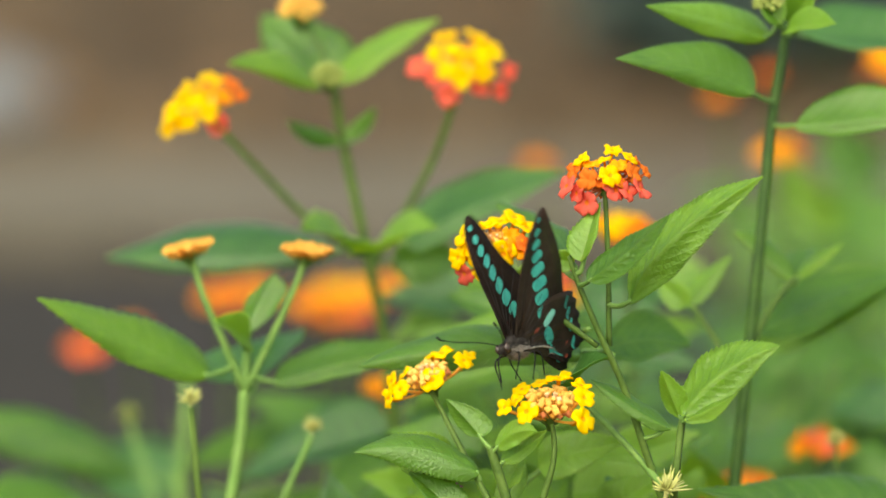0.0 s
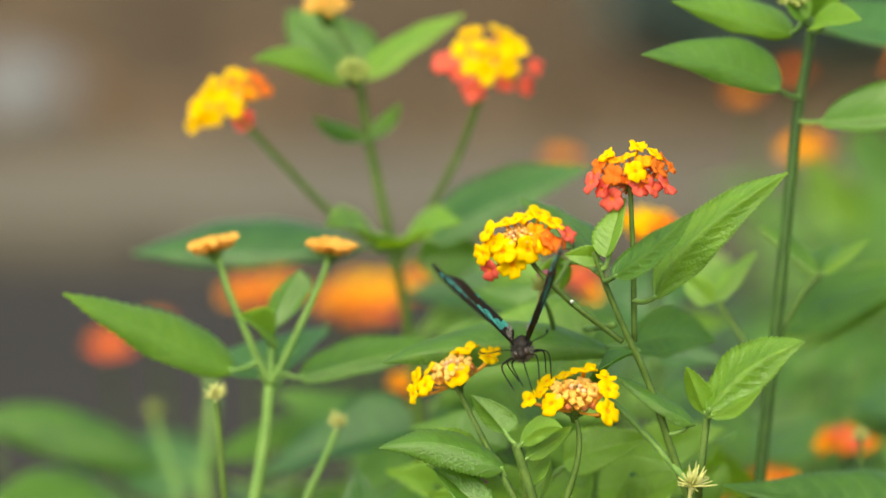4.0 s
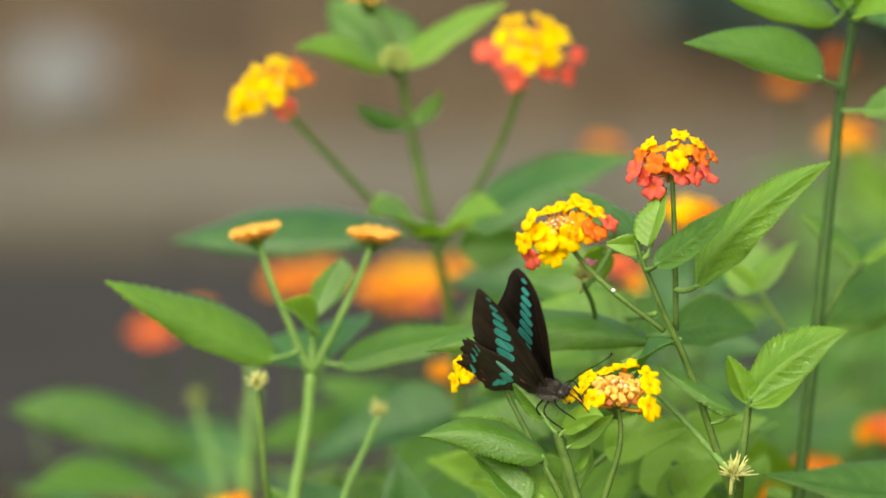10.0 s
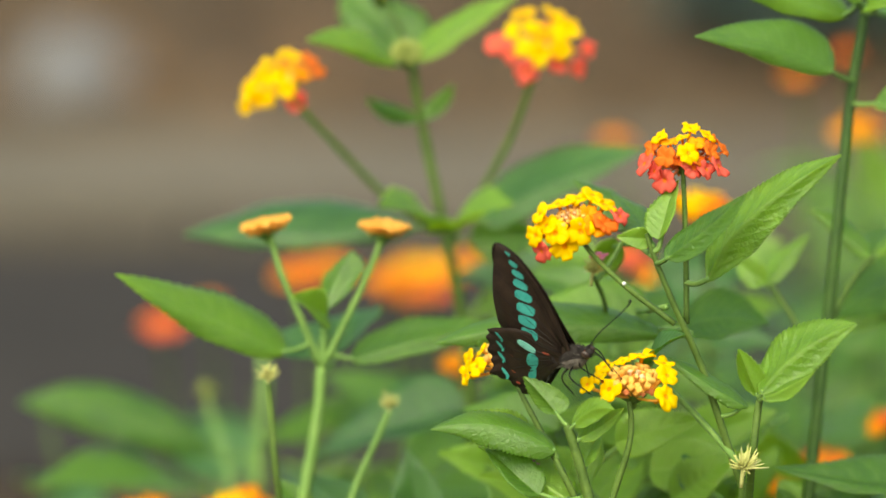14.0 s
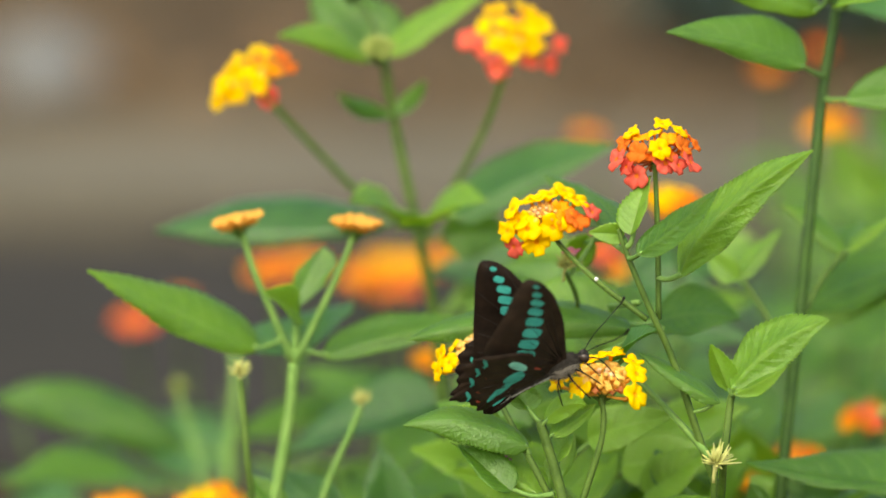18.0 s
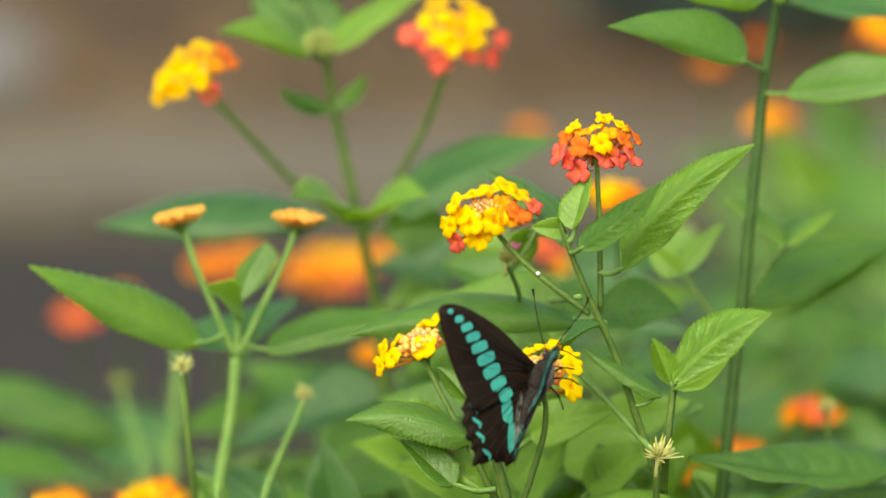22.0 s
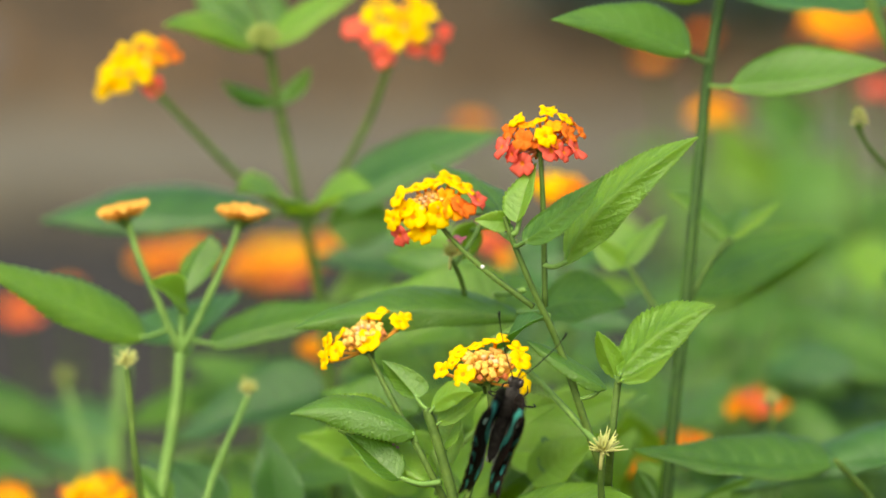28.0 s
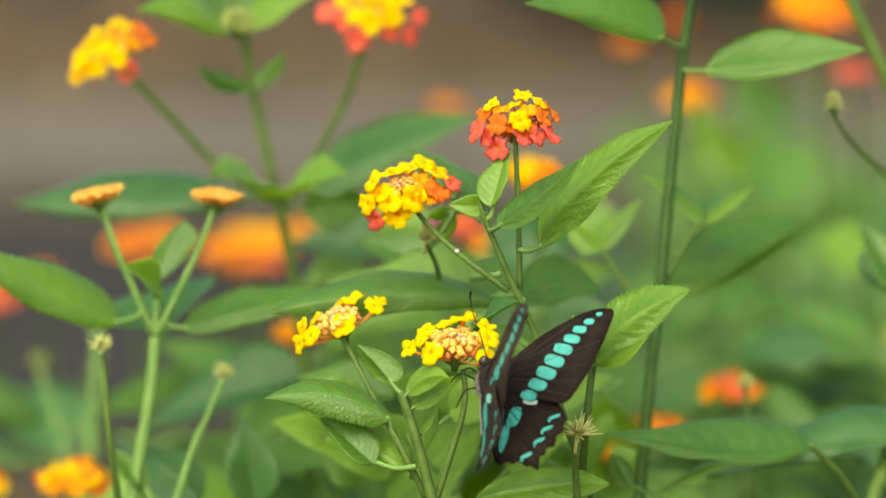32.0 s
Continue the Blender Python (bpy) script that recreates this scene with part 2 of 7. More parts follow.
def curved_leaf(plant, base, mid, tip, far, near, root=None, material=None, rows=63, cols=6):
    """A toothed leaf along the arc base - mid - tip; far and near are its two widest edge points, so it may fold and twist."""
    o = base_of(plant)
    base, mid, tip, far, near = (Vector(p) for p in (base, mid, tip, far, near))
    LEAF_COUNT[0] += 1
    rnd = random.Random(LEAF_COUNT[0])
    knee = 2 * mid - (base + tip) / 2

    def rib(t):
        return base * (1 - t) ** 2 + knee * (2 * t * (1 - t)) + tip * (t * t)

    def way(t):
        return ((knee - base) * (1 - t) + (tip - knee) * t).normalized()

    sides = {1: far - rib(0.4), -1: near - rib(0.4)}
    length = (tip - base).length
    width = (sides[1].length + sides[-1].length) / 2
    ref = way(0.4)
    wob = rnd.uniform(0, 6)
    bm = bmesh.new()
    uv = bm.loops.layers.uv.verify()
    coords, top, under = {}, [], []
    for i in range(rows + 1):
        t = i / rows
        prof = (t ** 0.55) * ((1 - t) ** 0.98) / (0.36 ** 0.55 * 0.64 ** 0.98) + 0.01
        turn = ref.rotation_difference(way(t))
        arms = {k: turn @ v for k, v in sides.items()}
        up = (way(t).cross(arms[-1] - arms[1])).normalized()
        row, low = [], []
        for j in range(-cols, cols + 1):
            s = abs(j) / cols
            k = 1 if j > 0 else -1
            reach = prof * s
            x = 0.0
            if abs(j) == cols and 1 < i < rows:
                step = i % 3
                reach *= 1 + (-0.042, 0.020, 0.055)[step] * (0.7 + 0.6 * rnd.random())
                x = (-0.3, 0.1, 0.75)[step] * length / rows
            p = rib(t) + way(t) * x + arms[k] * reach
            phase = (t - 0.2 * s ** 1.3) * 9.0
            puff = abs(math.sin(math.pi * phase)) * (1 - s ** 4) * min(1, 3 * s) * prof
            bow = 0.10 * s * (1 - s) * 4 * prof
            p += up * width * (0.042 * puff + bow + 0.05 * prof * math.sin(9 * t + wob + 2 * j / cols) * s + 0.03 * prof * math.sin(19 * t + 2 * wob * k) * s * s)
            v = bm.verts.new(p - base)
            w = bm.verts.new(p - base - up * 0.00026)
            coords[v] = coords[w] = (t, 0.5 + 0.5 * j / cols)
            row.append(v)
            low.append(w)
        top.append(row)
        under.append(low)

    def face(*vs):
        for l in bm.faces.new(vs).loops:
            l[uv].uv = coords[l.vert]

    n = 2 * cols
    for i in range(rows):
        for j in range(n):
            face(top[i][j], top[i + 1][j], top[i + 1][j + 1], top[i][j + 1])
            face(under[i][j], under[i][j + 1], under[i + 1][j + 1], under[i + 1][j])
        face(top[i][0], under[i][0], under[i + 1][0], top[i + 1][0])
        face(top[i][n], top[i + 1][n], under[i + 1][n], under[i][n])
    ob = part("leaf", bm, material or LEAF, plant, "", Matrix.Translation(base - o))
    if root is not None:
        r = Vector(root) - base
        b2 = bmesh.new()
        tube(b2, smooth_line([r, r * 0.5 + Vector((0, 0, -0.0004)), way(0.02) * 0.0015], 4), 0.0005 + 0.045 * width, 0.0004 + 0.035 * width, 6)
        part("leaf_stalk", b2, STEM_PALE, ob)
    return ob


# ---------- flowers ----------
def floret_mesh(name, material, size=1.0, seed=0, cheap=False):
    """A tubular floret with four or five rounded, crimped lobes, face up along +z."""
    rnd = random.Random(seed)
    bm = bmesh.new()
    lobes = 5 if seed % 3 == 2 else 4
    n = lobes * (5 if cheap else 9)
    wave = [rnd.uniform(-0.30, 0.26) for _ in range(lobes)]
    big = [rnd.uniform(0.72, 1.16) for _ in range(lobes)]
    crimp = rnd.uniform(0, 6)

    def ring(scale, z, lift):
        out = []
        for k in range(n):
            w = 2 * math.pi * k / n
            f = (w / (2 * math.pi) * lobes + 0.5) % lobes
            lobe = int(f)
            u = 2 * (f - lobe) - 1
            c = (1 - abs(u) ** 4) ** 0.5
            r = scale * (0.46 + 0.60 * c * big[lobe] * (1 - 0.06 * math.cos(5 * u))) if scale > 0.3 else scale
            zz = z + lift * (wave[lobe] * c + 0.10 * math.sin(3 * w + crimp) + 0.08 * math.cos(4.2 * u + seed) - 0.16 * (1 - c))
            out.append(bm.verts.new((r * math.cos(w) * size, r * math.sin(w) * size, zz * size)))
        return out

    rings = [ring(0.12, -1.3, 0), ring(0.17, -0.25, 0), ring(0.62, -0.08, 0.5), ring(1.0, -0.05, 1.0), ring(1.0, 0.03, 1.0),
             ring(0.80, 0.10, 0.8), ring(0.52, 0.09, 0.5), ring(0.20, -0.02, 0.1), ring(0.08, -0.16, 0)]
    for a, b in zip(rings, rings[1:]):
        for k in range(n):
            f = bm.faces.new((a[k], a[(k + 1) % n], b[(k + 1) % n], b[k]))
            f.material_index = 1 if b is rings[-1] or a is rings[0] else 0
    bm.faces.new(rings[0][::-1])
    bm.faces.new(rings[-1]).material_index = 1
    me = bpy.data.meshes.new(name)
    bm.to_mesh(me)
    bm.free()
    me.materials.append(material)
    me.materials.append(ORANGE if material in (RED, ORANGE) else AMBER)
    for f in me.polygons:
        f.use_smooth = True
    return me


FLORETS = {}
for key, mat in (("yellow", YELLOW), ("amber", AMBER), ("orange", ORANGE), ("red", RED), ("apricot", BUD), ("pink", PINK)):
    FLORETS[key] = [floret_mesh("floret_" + key, mat, 1.0, s) for s in range(4)]
    FLORETS[key + "_far"] = [floret_mesh("floret_far_" + key, mat, 1.0, s, True) for s in range(2)]


def bud_into(bm, m, r, length, mat=0, sides=7):
    """A small four-cornered flower bud on a thin tube, along +z of m."""
    rings = []
    for f, q in ((-1.3, 0.3), (-0.3, 0.45), (0.1, 0.95), (0.5, 1.05), (0.85, 0.75), (1.0, 0.3)):
        ring = []
        for k in range(sides + 1):
            w = 2 * math.pi * k / (sides + 1)
            rr = r * q * (1 + 0.12 * math.cos(4 * w))
            ring.append(bm.verts.new(m @ Vector((rr * math.cos(w), rr * math.sin(w), f * length))))
        rings.append(ring)
    for a, b in zip(rings, rings[1:]):
        for k in range(sides + 1):
            bm.faces.new((a[k], a[(k + 1) % (sides + 1)], b[(k + 1) % (sides + 1)], b[k])).material_index = mat
    bm.faces.new(rings[0][::-1]).material_index = mat
    bm.faces.new(rings[-1]).material_index = mat


def dome_place(R, flat, alpha, w):
    """Place and way out of a floret on the dome of a head, alpha degrees from its axis."""
    a = radians(alpha)
    rad = Vector((math.cos(w), math.sin(w), 0))
    p = rad * (R * math.sin(a)) + Vector((0, 0, R * flat * math.cos(a)))
    if alpha > 97:
        p = rad * R * (1 + (alpha - 97) * 0.013) - Vector((0, 0, R * (alpha - 90) * 0.012))
        out = rad + Vector((0, 0, 0.25))
    else:
        out = rad * math.sin(a) * 0.6 + Vector((0, 0, 0.75))
    return p, out.normalized()


def flower_head(plant, at, axis, across, rings, seed=0, flat=0.45, far=False, bud=None, buds=26, name="flower_head", label=""):
    """A domed head: rings of (angle from the axis, count, colour, floret radius in mm), buds in the middle, green bracts below."""
    rnd = random.Random(seed)
    o = base_of(plant)
    R = across / 2
    place = Matrix.Translation(Vector(at) - o) @ Vector(axis).normalized().to_track_quat("Z", "Y").to_matrix().to_4x4()
    bm = bmesh.new()
    # receptacle and tubes
    tube(bm, [Vector((0, 0, z * R)) for z in (-0.55, -0.42, -0.25, -0.05, 0.1)], R * 0.09, R * 0.3, 8, 0, 1)
    n_tubes = 10 if far else 22
    for k in range(n_tubes):
        w = 2 * math.pi * k / n_tubes + rnd.uniform(-0.1, 0.1)
        p, out = dome_place(R * 0.86, flat, rnd.uniform(60, 84), w)
        tube(bm, [Vector((0, 0, -R * 0.35)), p * 0.5 + Vector((0, 0, -R * 0.18)), p - out * 0.0015], R * 0.035, R * 0.05, 5, 0, 2)
    for k in range(8):
        w = 2 * math.pi * k / 8 + rnd.uniform(-0.2, 0.2)
        d = Vector((math.cos(w), math.sin(w), 0))
        tube(bm, [Vector((0, 0, -R * 0.42)), d * R * 0.22 + Vector((0, 0, -R * 0.33)), d * R * 0.42 + Vector((0, 0, -R * 0.12))], R * 0.06, R * 0.015, 5, 0, 1)
    # the crowded middle: a low cushion with closed buds on it
    cushion = bmesh.ops.create_uvsphere(bm, u_segments=14, v_segments=8, radius=1)
    for f in {f for v in cushion["verts"] for f in v.link_faces}:
        f.material_index = 2
    for v in cushion["verts"]:
        v.co = Vector((v.co.x * R * 0.66, v.co.y * R * 0.66, max(v.co.z, -0.3) * R * flat * 0.62 * (1 + 0.25 * noise.noise(v.co * 5))))
    inner = math.radians(35 if buds > 20 else max(12, min([r[0] for r in rings] + [80]) - 12))
    for k in range(buds):
        f = math.sqrt((k + 0.5) / buds)
        p, out = dome_place(R, flat, math.degrees(inner * f), k * 2.39996)
        p.z *= 0.8
        out = (out + p * (25 * f) + Vector((rnd.uniform(-0.5, 0.5), rnd.uniform(-0.5, 0.5), 0))).normalized()
        m = Matrix.Translation(p - out * R * rnd.uniform(-0.02, 0.14)) @ out.to_track_quat("Z", "Y").to_matrix().to_4x4()
        bud_into(bm, m, R * rnd.uniform(0.036, 0.068), R * rnd.uniform(0.07, 0.16), 0 if f > 0.45 or rnd.random() < 0.4 else 3)
    head = part(name, bm, [bud or BUD, STEM, AMBER_TUBE, BUD_CREAM if bud is None else bud], plant, label, place)
    for alpha, count, colour, mm, *toward in rings:
        w0 = rnd.uniform(0, 6)
        for k in range(count):
            w = w0 + 2 * math.pi * (k + rnd.uniform(-0.28, 0.28)) / count
            if toward:
                # a few florets on one side only
                d = place.to_3x3().inverted() @ Vector(toward[0])
                w = math.atan2(d.y, d.x) + (k - (count - 1) / 2) * 0.55
            p, out = dome_place((R - mm * 0.0004) * rnd.uniform(0.84, 1.12), flat, alpha + rnd.uniform(-7, 7), w)
            out = (out + Vector((rnd.uniform(-0.48, 0.48), rnd.uniform(-0.48, 0.48), rnd.uniform(-0.1, 0.2)))).normalized()
            if not toward and count > 5 and rnd.random() < 0.12:
                continue
            key = rnd.choice(colour.split("/"))
            me = rnd.choice(FLORETS[key + "_far" if far else key])
            s = mm * 0.001 * rnd.uniform(0.8, 1.15)
            m = Matrix.Translation(p) @ out.to_track_quat("Z", "Y").to_matrix().to_4x4() @ Matrix.Rotation(rnd.uniform(0, 6), 4, "Z") @ Matrix.Diagonal((s, s, s, 1))
            part("floret", me, None, head, "", m)
    return head


def knob_into(bm, m, r, length, mat):
    """A closed flower: a narrow tube that swells into a four-cornered, dimpled knob, along +z of m."""
    n = 12
    rings = []
    for z, q, corner in ((-2.2, 0.34, 0.0), (-0.6, 0.46, 0.0), (0.05, 0.85, 0.10), (0.5, 1.1, 0.24), (0.85, 0.95, 0.3), (1.0, 0.5, 0.2), (0.88, 0.15, 0.0)):
        rings.append([bm.verts.new(m @ Vector((r * q * (1 + corner * math.cos(8 * math.pi * k / n)) * math.cos(2 * math.pi * k / n),
                                               r * q * (1 + corner * math.cos(8 * math.pi * k / n)) * math.sin(2 * math.pi * k / n), z * length))) for k in range(n)])
    for a, b in zip(rings, rings[1:]):
        for k in range(n):
            bm.faces.new((a[k], a[(k + 1) % n], b[(k + 1) % n], b[k])).material_index = mat
    bm.faces.new(rings[0][::-1]).material_index = mat
    bm.faces.new(rings[-1]).material_index = mat


def open_head(plant, at, axis, disc, buds, florets, seed, bud=None, plump=1.0, size=1.14, name="flower_head", label=""):
    """A flower head round the point at: closed buds on a tilted disc of that radius, and open florets, each
    (colour, mm to the east, mm up, mm south, radius in mm), on tubes that leave the top of the stalk."""
    rnd = random.Random(seed)
    place = Matrix.Translation(Vector(at) - base_of(plant))
    ax = Vector(axis).normalized()
    lean = ax.to_track_quat("Z", "Y").to_matrix()
    foot = -ax * disc * (0.95 if florets else 0.5) + Vector((0, 0, -0.0012))
    bm = bmesh.new()
    tube(bm, [foot * 1.25, foot, foot * 0.7, foot * 0.35], 0.0009, disc * 0.34, 9, 0, 1)
    # slender green bracts under the head
    for k in range(9):
        w = 2 * math.pi * k / 9 + rnd.uniform(-0.2, 0.2)
        d = lean @ Vector((math.cos(w), math.sin(w), 0))
        tube(bm, [foot, foot + d * disc * 0.32 + ax * disc * 0.12, foot + d * disc * 0.62 + ax * disc * rnd.uniform(0.3, 0.5)], disc * 0.07, disc * 0.015, 5, 0, 1)
    for k in range(buds):
        f = math.sqrt((k + 0.5) / buds)
        w = k * 2.39996 + rnd.uniform(-0.2, 0.2)
        rad = lean @ Vector((math.cos(w), math.sin(w), 0))
        p = rad * disc * f * rnd.uniform(0.94, 1.06) + ax * disc * (0.15 * (1 - f * f) + rnd.uniform(-0.06, 0.06))
        out = (ax + rad * (0.75 * f) + Vector((rnd.uniform(-0.2, 0.2), rnd.uniform(-0.2, 0.2), 0))).normalized()
        r = disc * plump * (0.085 + 0.065 * f) * rnd.uniform(0.85, 1.15)
        m = Matrix.Translation(p) @ out.to_track_quat("Z", "Y").to_matrix().to_4x4() @ Matrix.Rotation(rnd.uniform(0, 6), 4, "Z")
        knob_into(bm, m, r, r * rnd.uniform(1.2, 1.7), 3 if f < 0.42 and rnd.random() < 0.75 else 0)
        tube(bm, [foot * 0.7, p * 0.55 + foot * 0.25, p - out * r * 2], disc * 0.05, disc * 0.06, 5, 0, 2)
    # withering rosy tubes below the rim
    for k in range(16 if florets else 0):
        w = 2 * math.pi * k / 16 + rnd.uniform(-0.15, 0.15)
        rad = lean @ Vector((math.cos(w), math.sin(w), 0))
        p = rad * disc * rnd.uniform(0.75, 0.95) - ax * disc * rnd.uniform(0.2, 0.45)
        out = (rad + ax * 0.4).normalized()
        m = Matrix.Translation(p) @ out.to_track_quat("Z", "Y").to_matrix().to_4x4()
        knob_into(bm, m, disc * rnd.uniform(0.09, 0.14), disc * rnd.uniform(0.12, 0.2), 4 if k % 3 else 2)
        tube(bm, [foot * 0.8, p - out * disc * 0.2], disc * 0.06, disc * 0.06, 5, 0, 2)
    ends = []
    for colour, east, up, south, mm in florets:
        p = Vector((east, -south, up)) * 0.001
        out = ((p - foot).normalized() + ax * 0.45 + Vector((0, -0.35, 0)) + Vector((rnd.uniform(-0.3, 0.3), rnd.uniform(-0.2, 0.2), rnd.uniform(-0.2, 0.2)))).normalized()
        ends.append((colour, p, out, mm * 0.001 * size))
        tube(bm, smooth_line([foot * 0.8, (foot + p) * 0.5 - ax * 0.0004, p - out * mm * 0.001], 3), 0.00035, 0.0006, 6, 0, 4 if colour in ("red", "orange") else 2)
    head = part(name, bm, [bud or BUD, STEM, AMBER_TUBE, BUD_CREAM if bud is None else bud, BUD_PINK], plant, label, place)
    for colour, p, out, s in ends:
        m = Matrix.Translation(p) @ out.to_track_quat("Z", "Y").to_matrix().to_4x4() @ Matrix.Rotation(rnd.uniform(0, 6), 4, "Z") @ Matrix.Diagonal((s, s, s, 1))
        part("floret", rnd.choice(FLORETS[colour]), None, head, "", m)
    return head


def spent_head(plant, at, axis, size, seed=0, material=None):
    """A spiky head of empty calyces after the petals have dropped."""
    rnd = random.Random(seed)
    bm = bmesh.new()
    tube(bm, [Vector((0, 0, z * size)) for z in (-0.6, -0.45, -0.2, 0.05, 0.2)], size * 0.05, size * 0.09, 8)
    for k in range(38):
        f = (k + 0.5) / 38
        a = 0.25 + 1.7 * f
        w = k * 2.39996
        d = Vector((math.sin(a) * math.cos(w), math.sin(a) * math.sin(w), math.cos(a)))
        d = (d + Vector((rnd.uniform(-0.3, 0.3), rnd.uniform(-0.3, 0.3), rnd.uniform(-0.1, 0.3)))).normalized()
        ln = size * rnd.uniform(0.35, 0.62)
        side = Vector((rnd.uniform(-0.2, 0.2), rnd.uniform(-0.2, 0.2), 0.15)) * ln
        tube(bm, [d * size * 0.1, d * ln * 0.6 + side * 0.3, d * ln + side], size * 0.048, size * 0.014, 5)
    m = Matrix.Translation(Vector(at) - base_of(plant)) @ Vector(axis).normalized().to_track_quat("Z", "Y").to_matrix().to_4x4()
    return part("spent_flower_head", bm, material or STRAW, plant, "dry straw-green spiky spent flower head", m)


def bud_head(plant, at, axis, size, material=None, seed=0, tall=0.7):
    """A tight button of unopened green buds with bracts."""
    rnd = random.Random(seed)
    bm = bmesh.new()
    tube(bm, [Vector((0, 0, z * size)) for z in (-0.5, -0.3, -0.1, 0.1)], size * 0.08, size * 0.34, 8, 0, 1)
    for k in range(26):
        a = math.acos(1 - 1.05 * (k + 0.5) / 26)
        w = k * 2.39996
        d = Vector((math.sin(a) * math.cos(w), math.sin(a) * math.sin(w), math.cos(a) * tall))
        m = Matrix.Translation(d * size * 0.36) @ d.to_track_quat("Z", "Y").to_matrix().to_4x4()
        bud_into(bm, m, size * 0.085, size * 0.16, 0, 5)
    m = Matrix.Translation(Vector(at) - base_of(plant)) @ Vector(axis).normalized().to_track_quat("Z", "Y").to_matrix().to_4x4()
    return part("bud_head", bm, [material or BUD_GREEN, STEM], plant, "", m)


# ---------- ground and distance ----------
SOIL = mottled("soil", (0.042, 0.029, 0.0175), (0.12, 0.085, 0.050), 1.6, 0.95, 0.1, 0.8, depth=0.03)
ASPHALT = mottled("asphalt", (0.020, 0.0175, 0.0152), (0.040, 0.035, 0.030), 1.1, 0.9, 0.2, 0.6, depth=0.004)
CONCRETE = mottled("worn_concrete", (0.075, 0.065, 0.046), (0.15, 0.13, 0.096), 1.3, 0.9, 0.2, 0.4, depth=0.004)
STONE = mottled("pale_stone", (0.12, 0.125, 0.13), (0.22, 0.225, 0.23), 5, 0.8, 0.2, 0.5, depth=0.01)
LITTER = mottled("dead_leaf", (0.09, 0.05, 0.025), (0.24, 0.15, 0.08), 9, 0.8, 0.2, vary=0.3)


def ground_sheet():
    """Level soil by the plants that rises to a low bank across the road and runs to the horizon."""
    bm = bmesh.new()
    xs = [-900, -200, -40, -12] + [i * 0.5 - 8 for i in range(33)] + [12, 40, 200, 900]
    ys = [-900, -200, -40, -10, -4, -2, -1, 0, 1, 2, 3.0, 3.4, 4.6, 5.5, 5.8] + [6.2 + 0.5 * i for i in range(20)] + [20, 30, 60, 200, 900, 1800]
    grid = []
    for y in ys:
        row = []
        for x in xs:
            z = 0.0
            if y > 5.6:
                z = min(0.25, (y - 5.6) * 0.03) + 0.05 * noise.noise((x * 0.7, y * 0.7, 0))
            if 3.2 < y < 5.6:
                z = -0.12
            row.append(bm.verts.new((x, y, z)))
        grid.append(row)
    for a, b in zip(grid, grid[1:]):
        for k in range(len(xs) - 1):
            bm.faces.new((a[k], a[k + 1], b[k + 1], b[k]))
    tagged(part("ground", bm, SOIL), "bare brown soil with dead leaves", "ground", kind="structure")


def slab(name, x0, x1, y0, y1, z0, z1, material, bevel=0.006):
    bm = bmesh.new()
    bmesh.ops.create_cube(bm, size=1, matrix=Matrix.Translation(((x0 + x1) / 2, (y0 + y1) / 2, (z0 + z1) / 2)) @ Matrix.Diagonal((x1 - x0, y1 - y0, z1 - z0, 1)))
    bmesh.ops.bevel(bm, geom=bm.edges[:], offset=bevel, segments=2, affect="EDGES")
    return part(name, bm, material, smooth=False)


ground_sheet()
tagged(slab("road", -60, 60, 3.22, 4.70, -0.10, -0.03, ASPHALT), "dark worn asphalt path surface", "road", kind="structure")
pavement = tagged(slab("pavement", -60, 60, 4.86, 5.58, -0.10, 0.0, CONCRETE), "dusty grey-brown concrete strip", "pavement", kind="structure")
for i in range(14):
    k = slab("kerb_stone", -0.45, 0.45, 4.71, 4.85, -0.10, 0.012, CONCRETE, 0.015)
    k.matrix_basis = Matrix.Translation((-6.3 + 0.91 * i, 0, 0))
    k.parent = pavement


def rock(at, size, label, material, seed):
    bm = bmesh.new()
    bmesh.ops.create_icosphere(bm, subdivisions=3, radius=1)
    for v in bm.verts:
        v.co *= 1 + 0.25 * noise.noise(v.co * 1.3 + Vector((seed, 0, 0))) + 0.07 * noise.noise(v.co * 4)
        v.co = Vector((v.co.x * size[0], v.co.y * size[1], v.co.z * size[2]))
    tagged(part("stone", bm, material, None, "", Matrix.Translation(at)), label, "stone")


def litter(n):
    """Dead leaves strewn over the soil across the road."""
    rnd = random.Random(5)
    bm = bmesh.new()
    for _ in range(n):
        x, y = rnd.uniform(-2.6, 2.6), rnd.uniform(5.7, 12)
        m = pose(x, y, min(0.25, max(0, y - 5.6) * 0.03) + 0.05 * noise.noise((x * 0.7, y * 0.7, 0)) + 0.015, rnd.uniform(-30, 30), rnd.uniform(-30, 30), rnd.uniform(0, 360))
        blade(bm, rnd.uniform(0.06, 0.15), rnd.uniform(0.03, 0.08), rnd.uniform(0, 0.5), rnd.uniform(-0.5, 0.5), 0, 4, 1, 0, 0.001, False, m)
    tagged(part("leaf_litter", bm, LITTER), "dry brown dead leaves strewn on soil", "leaf litter", kind="stuff")


litter(900)

LEAF_DARK = leaf_material("leaf_dark", (0.045, 0.08, 0.072), (0.08, 0.13, 0.115), (0.03, 0.06, 0.045))
rock((-0.6666, 5.8762, 0.0500), (0.100, 0.080, 0.070), "pale grey stone on bare soil", STONE, 1)


def ball_mesh(r):
    bm = bmesh.new()
    bmesh.ops.create_icosphere(bm, subdivisions=3, radius=r)
    return bm


# ---------- lantana plants ----------

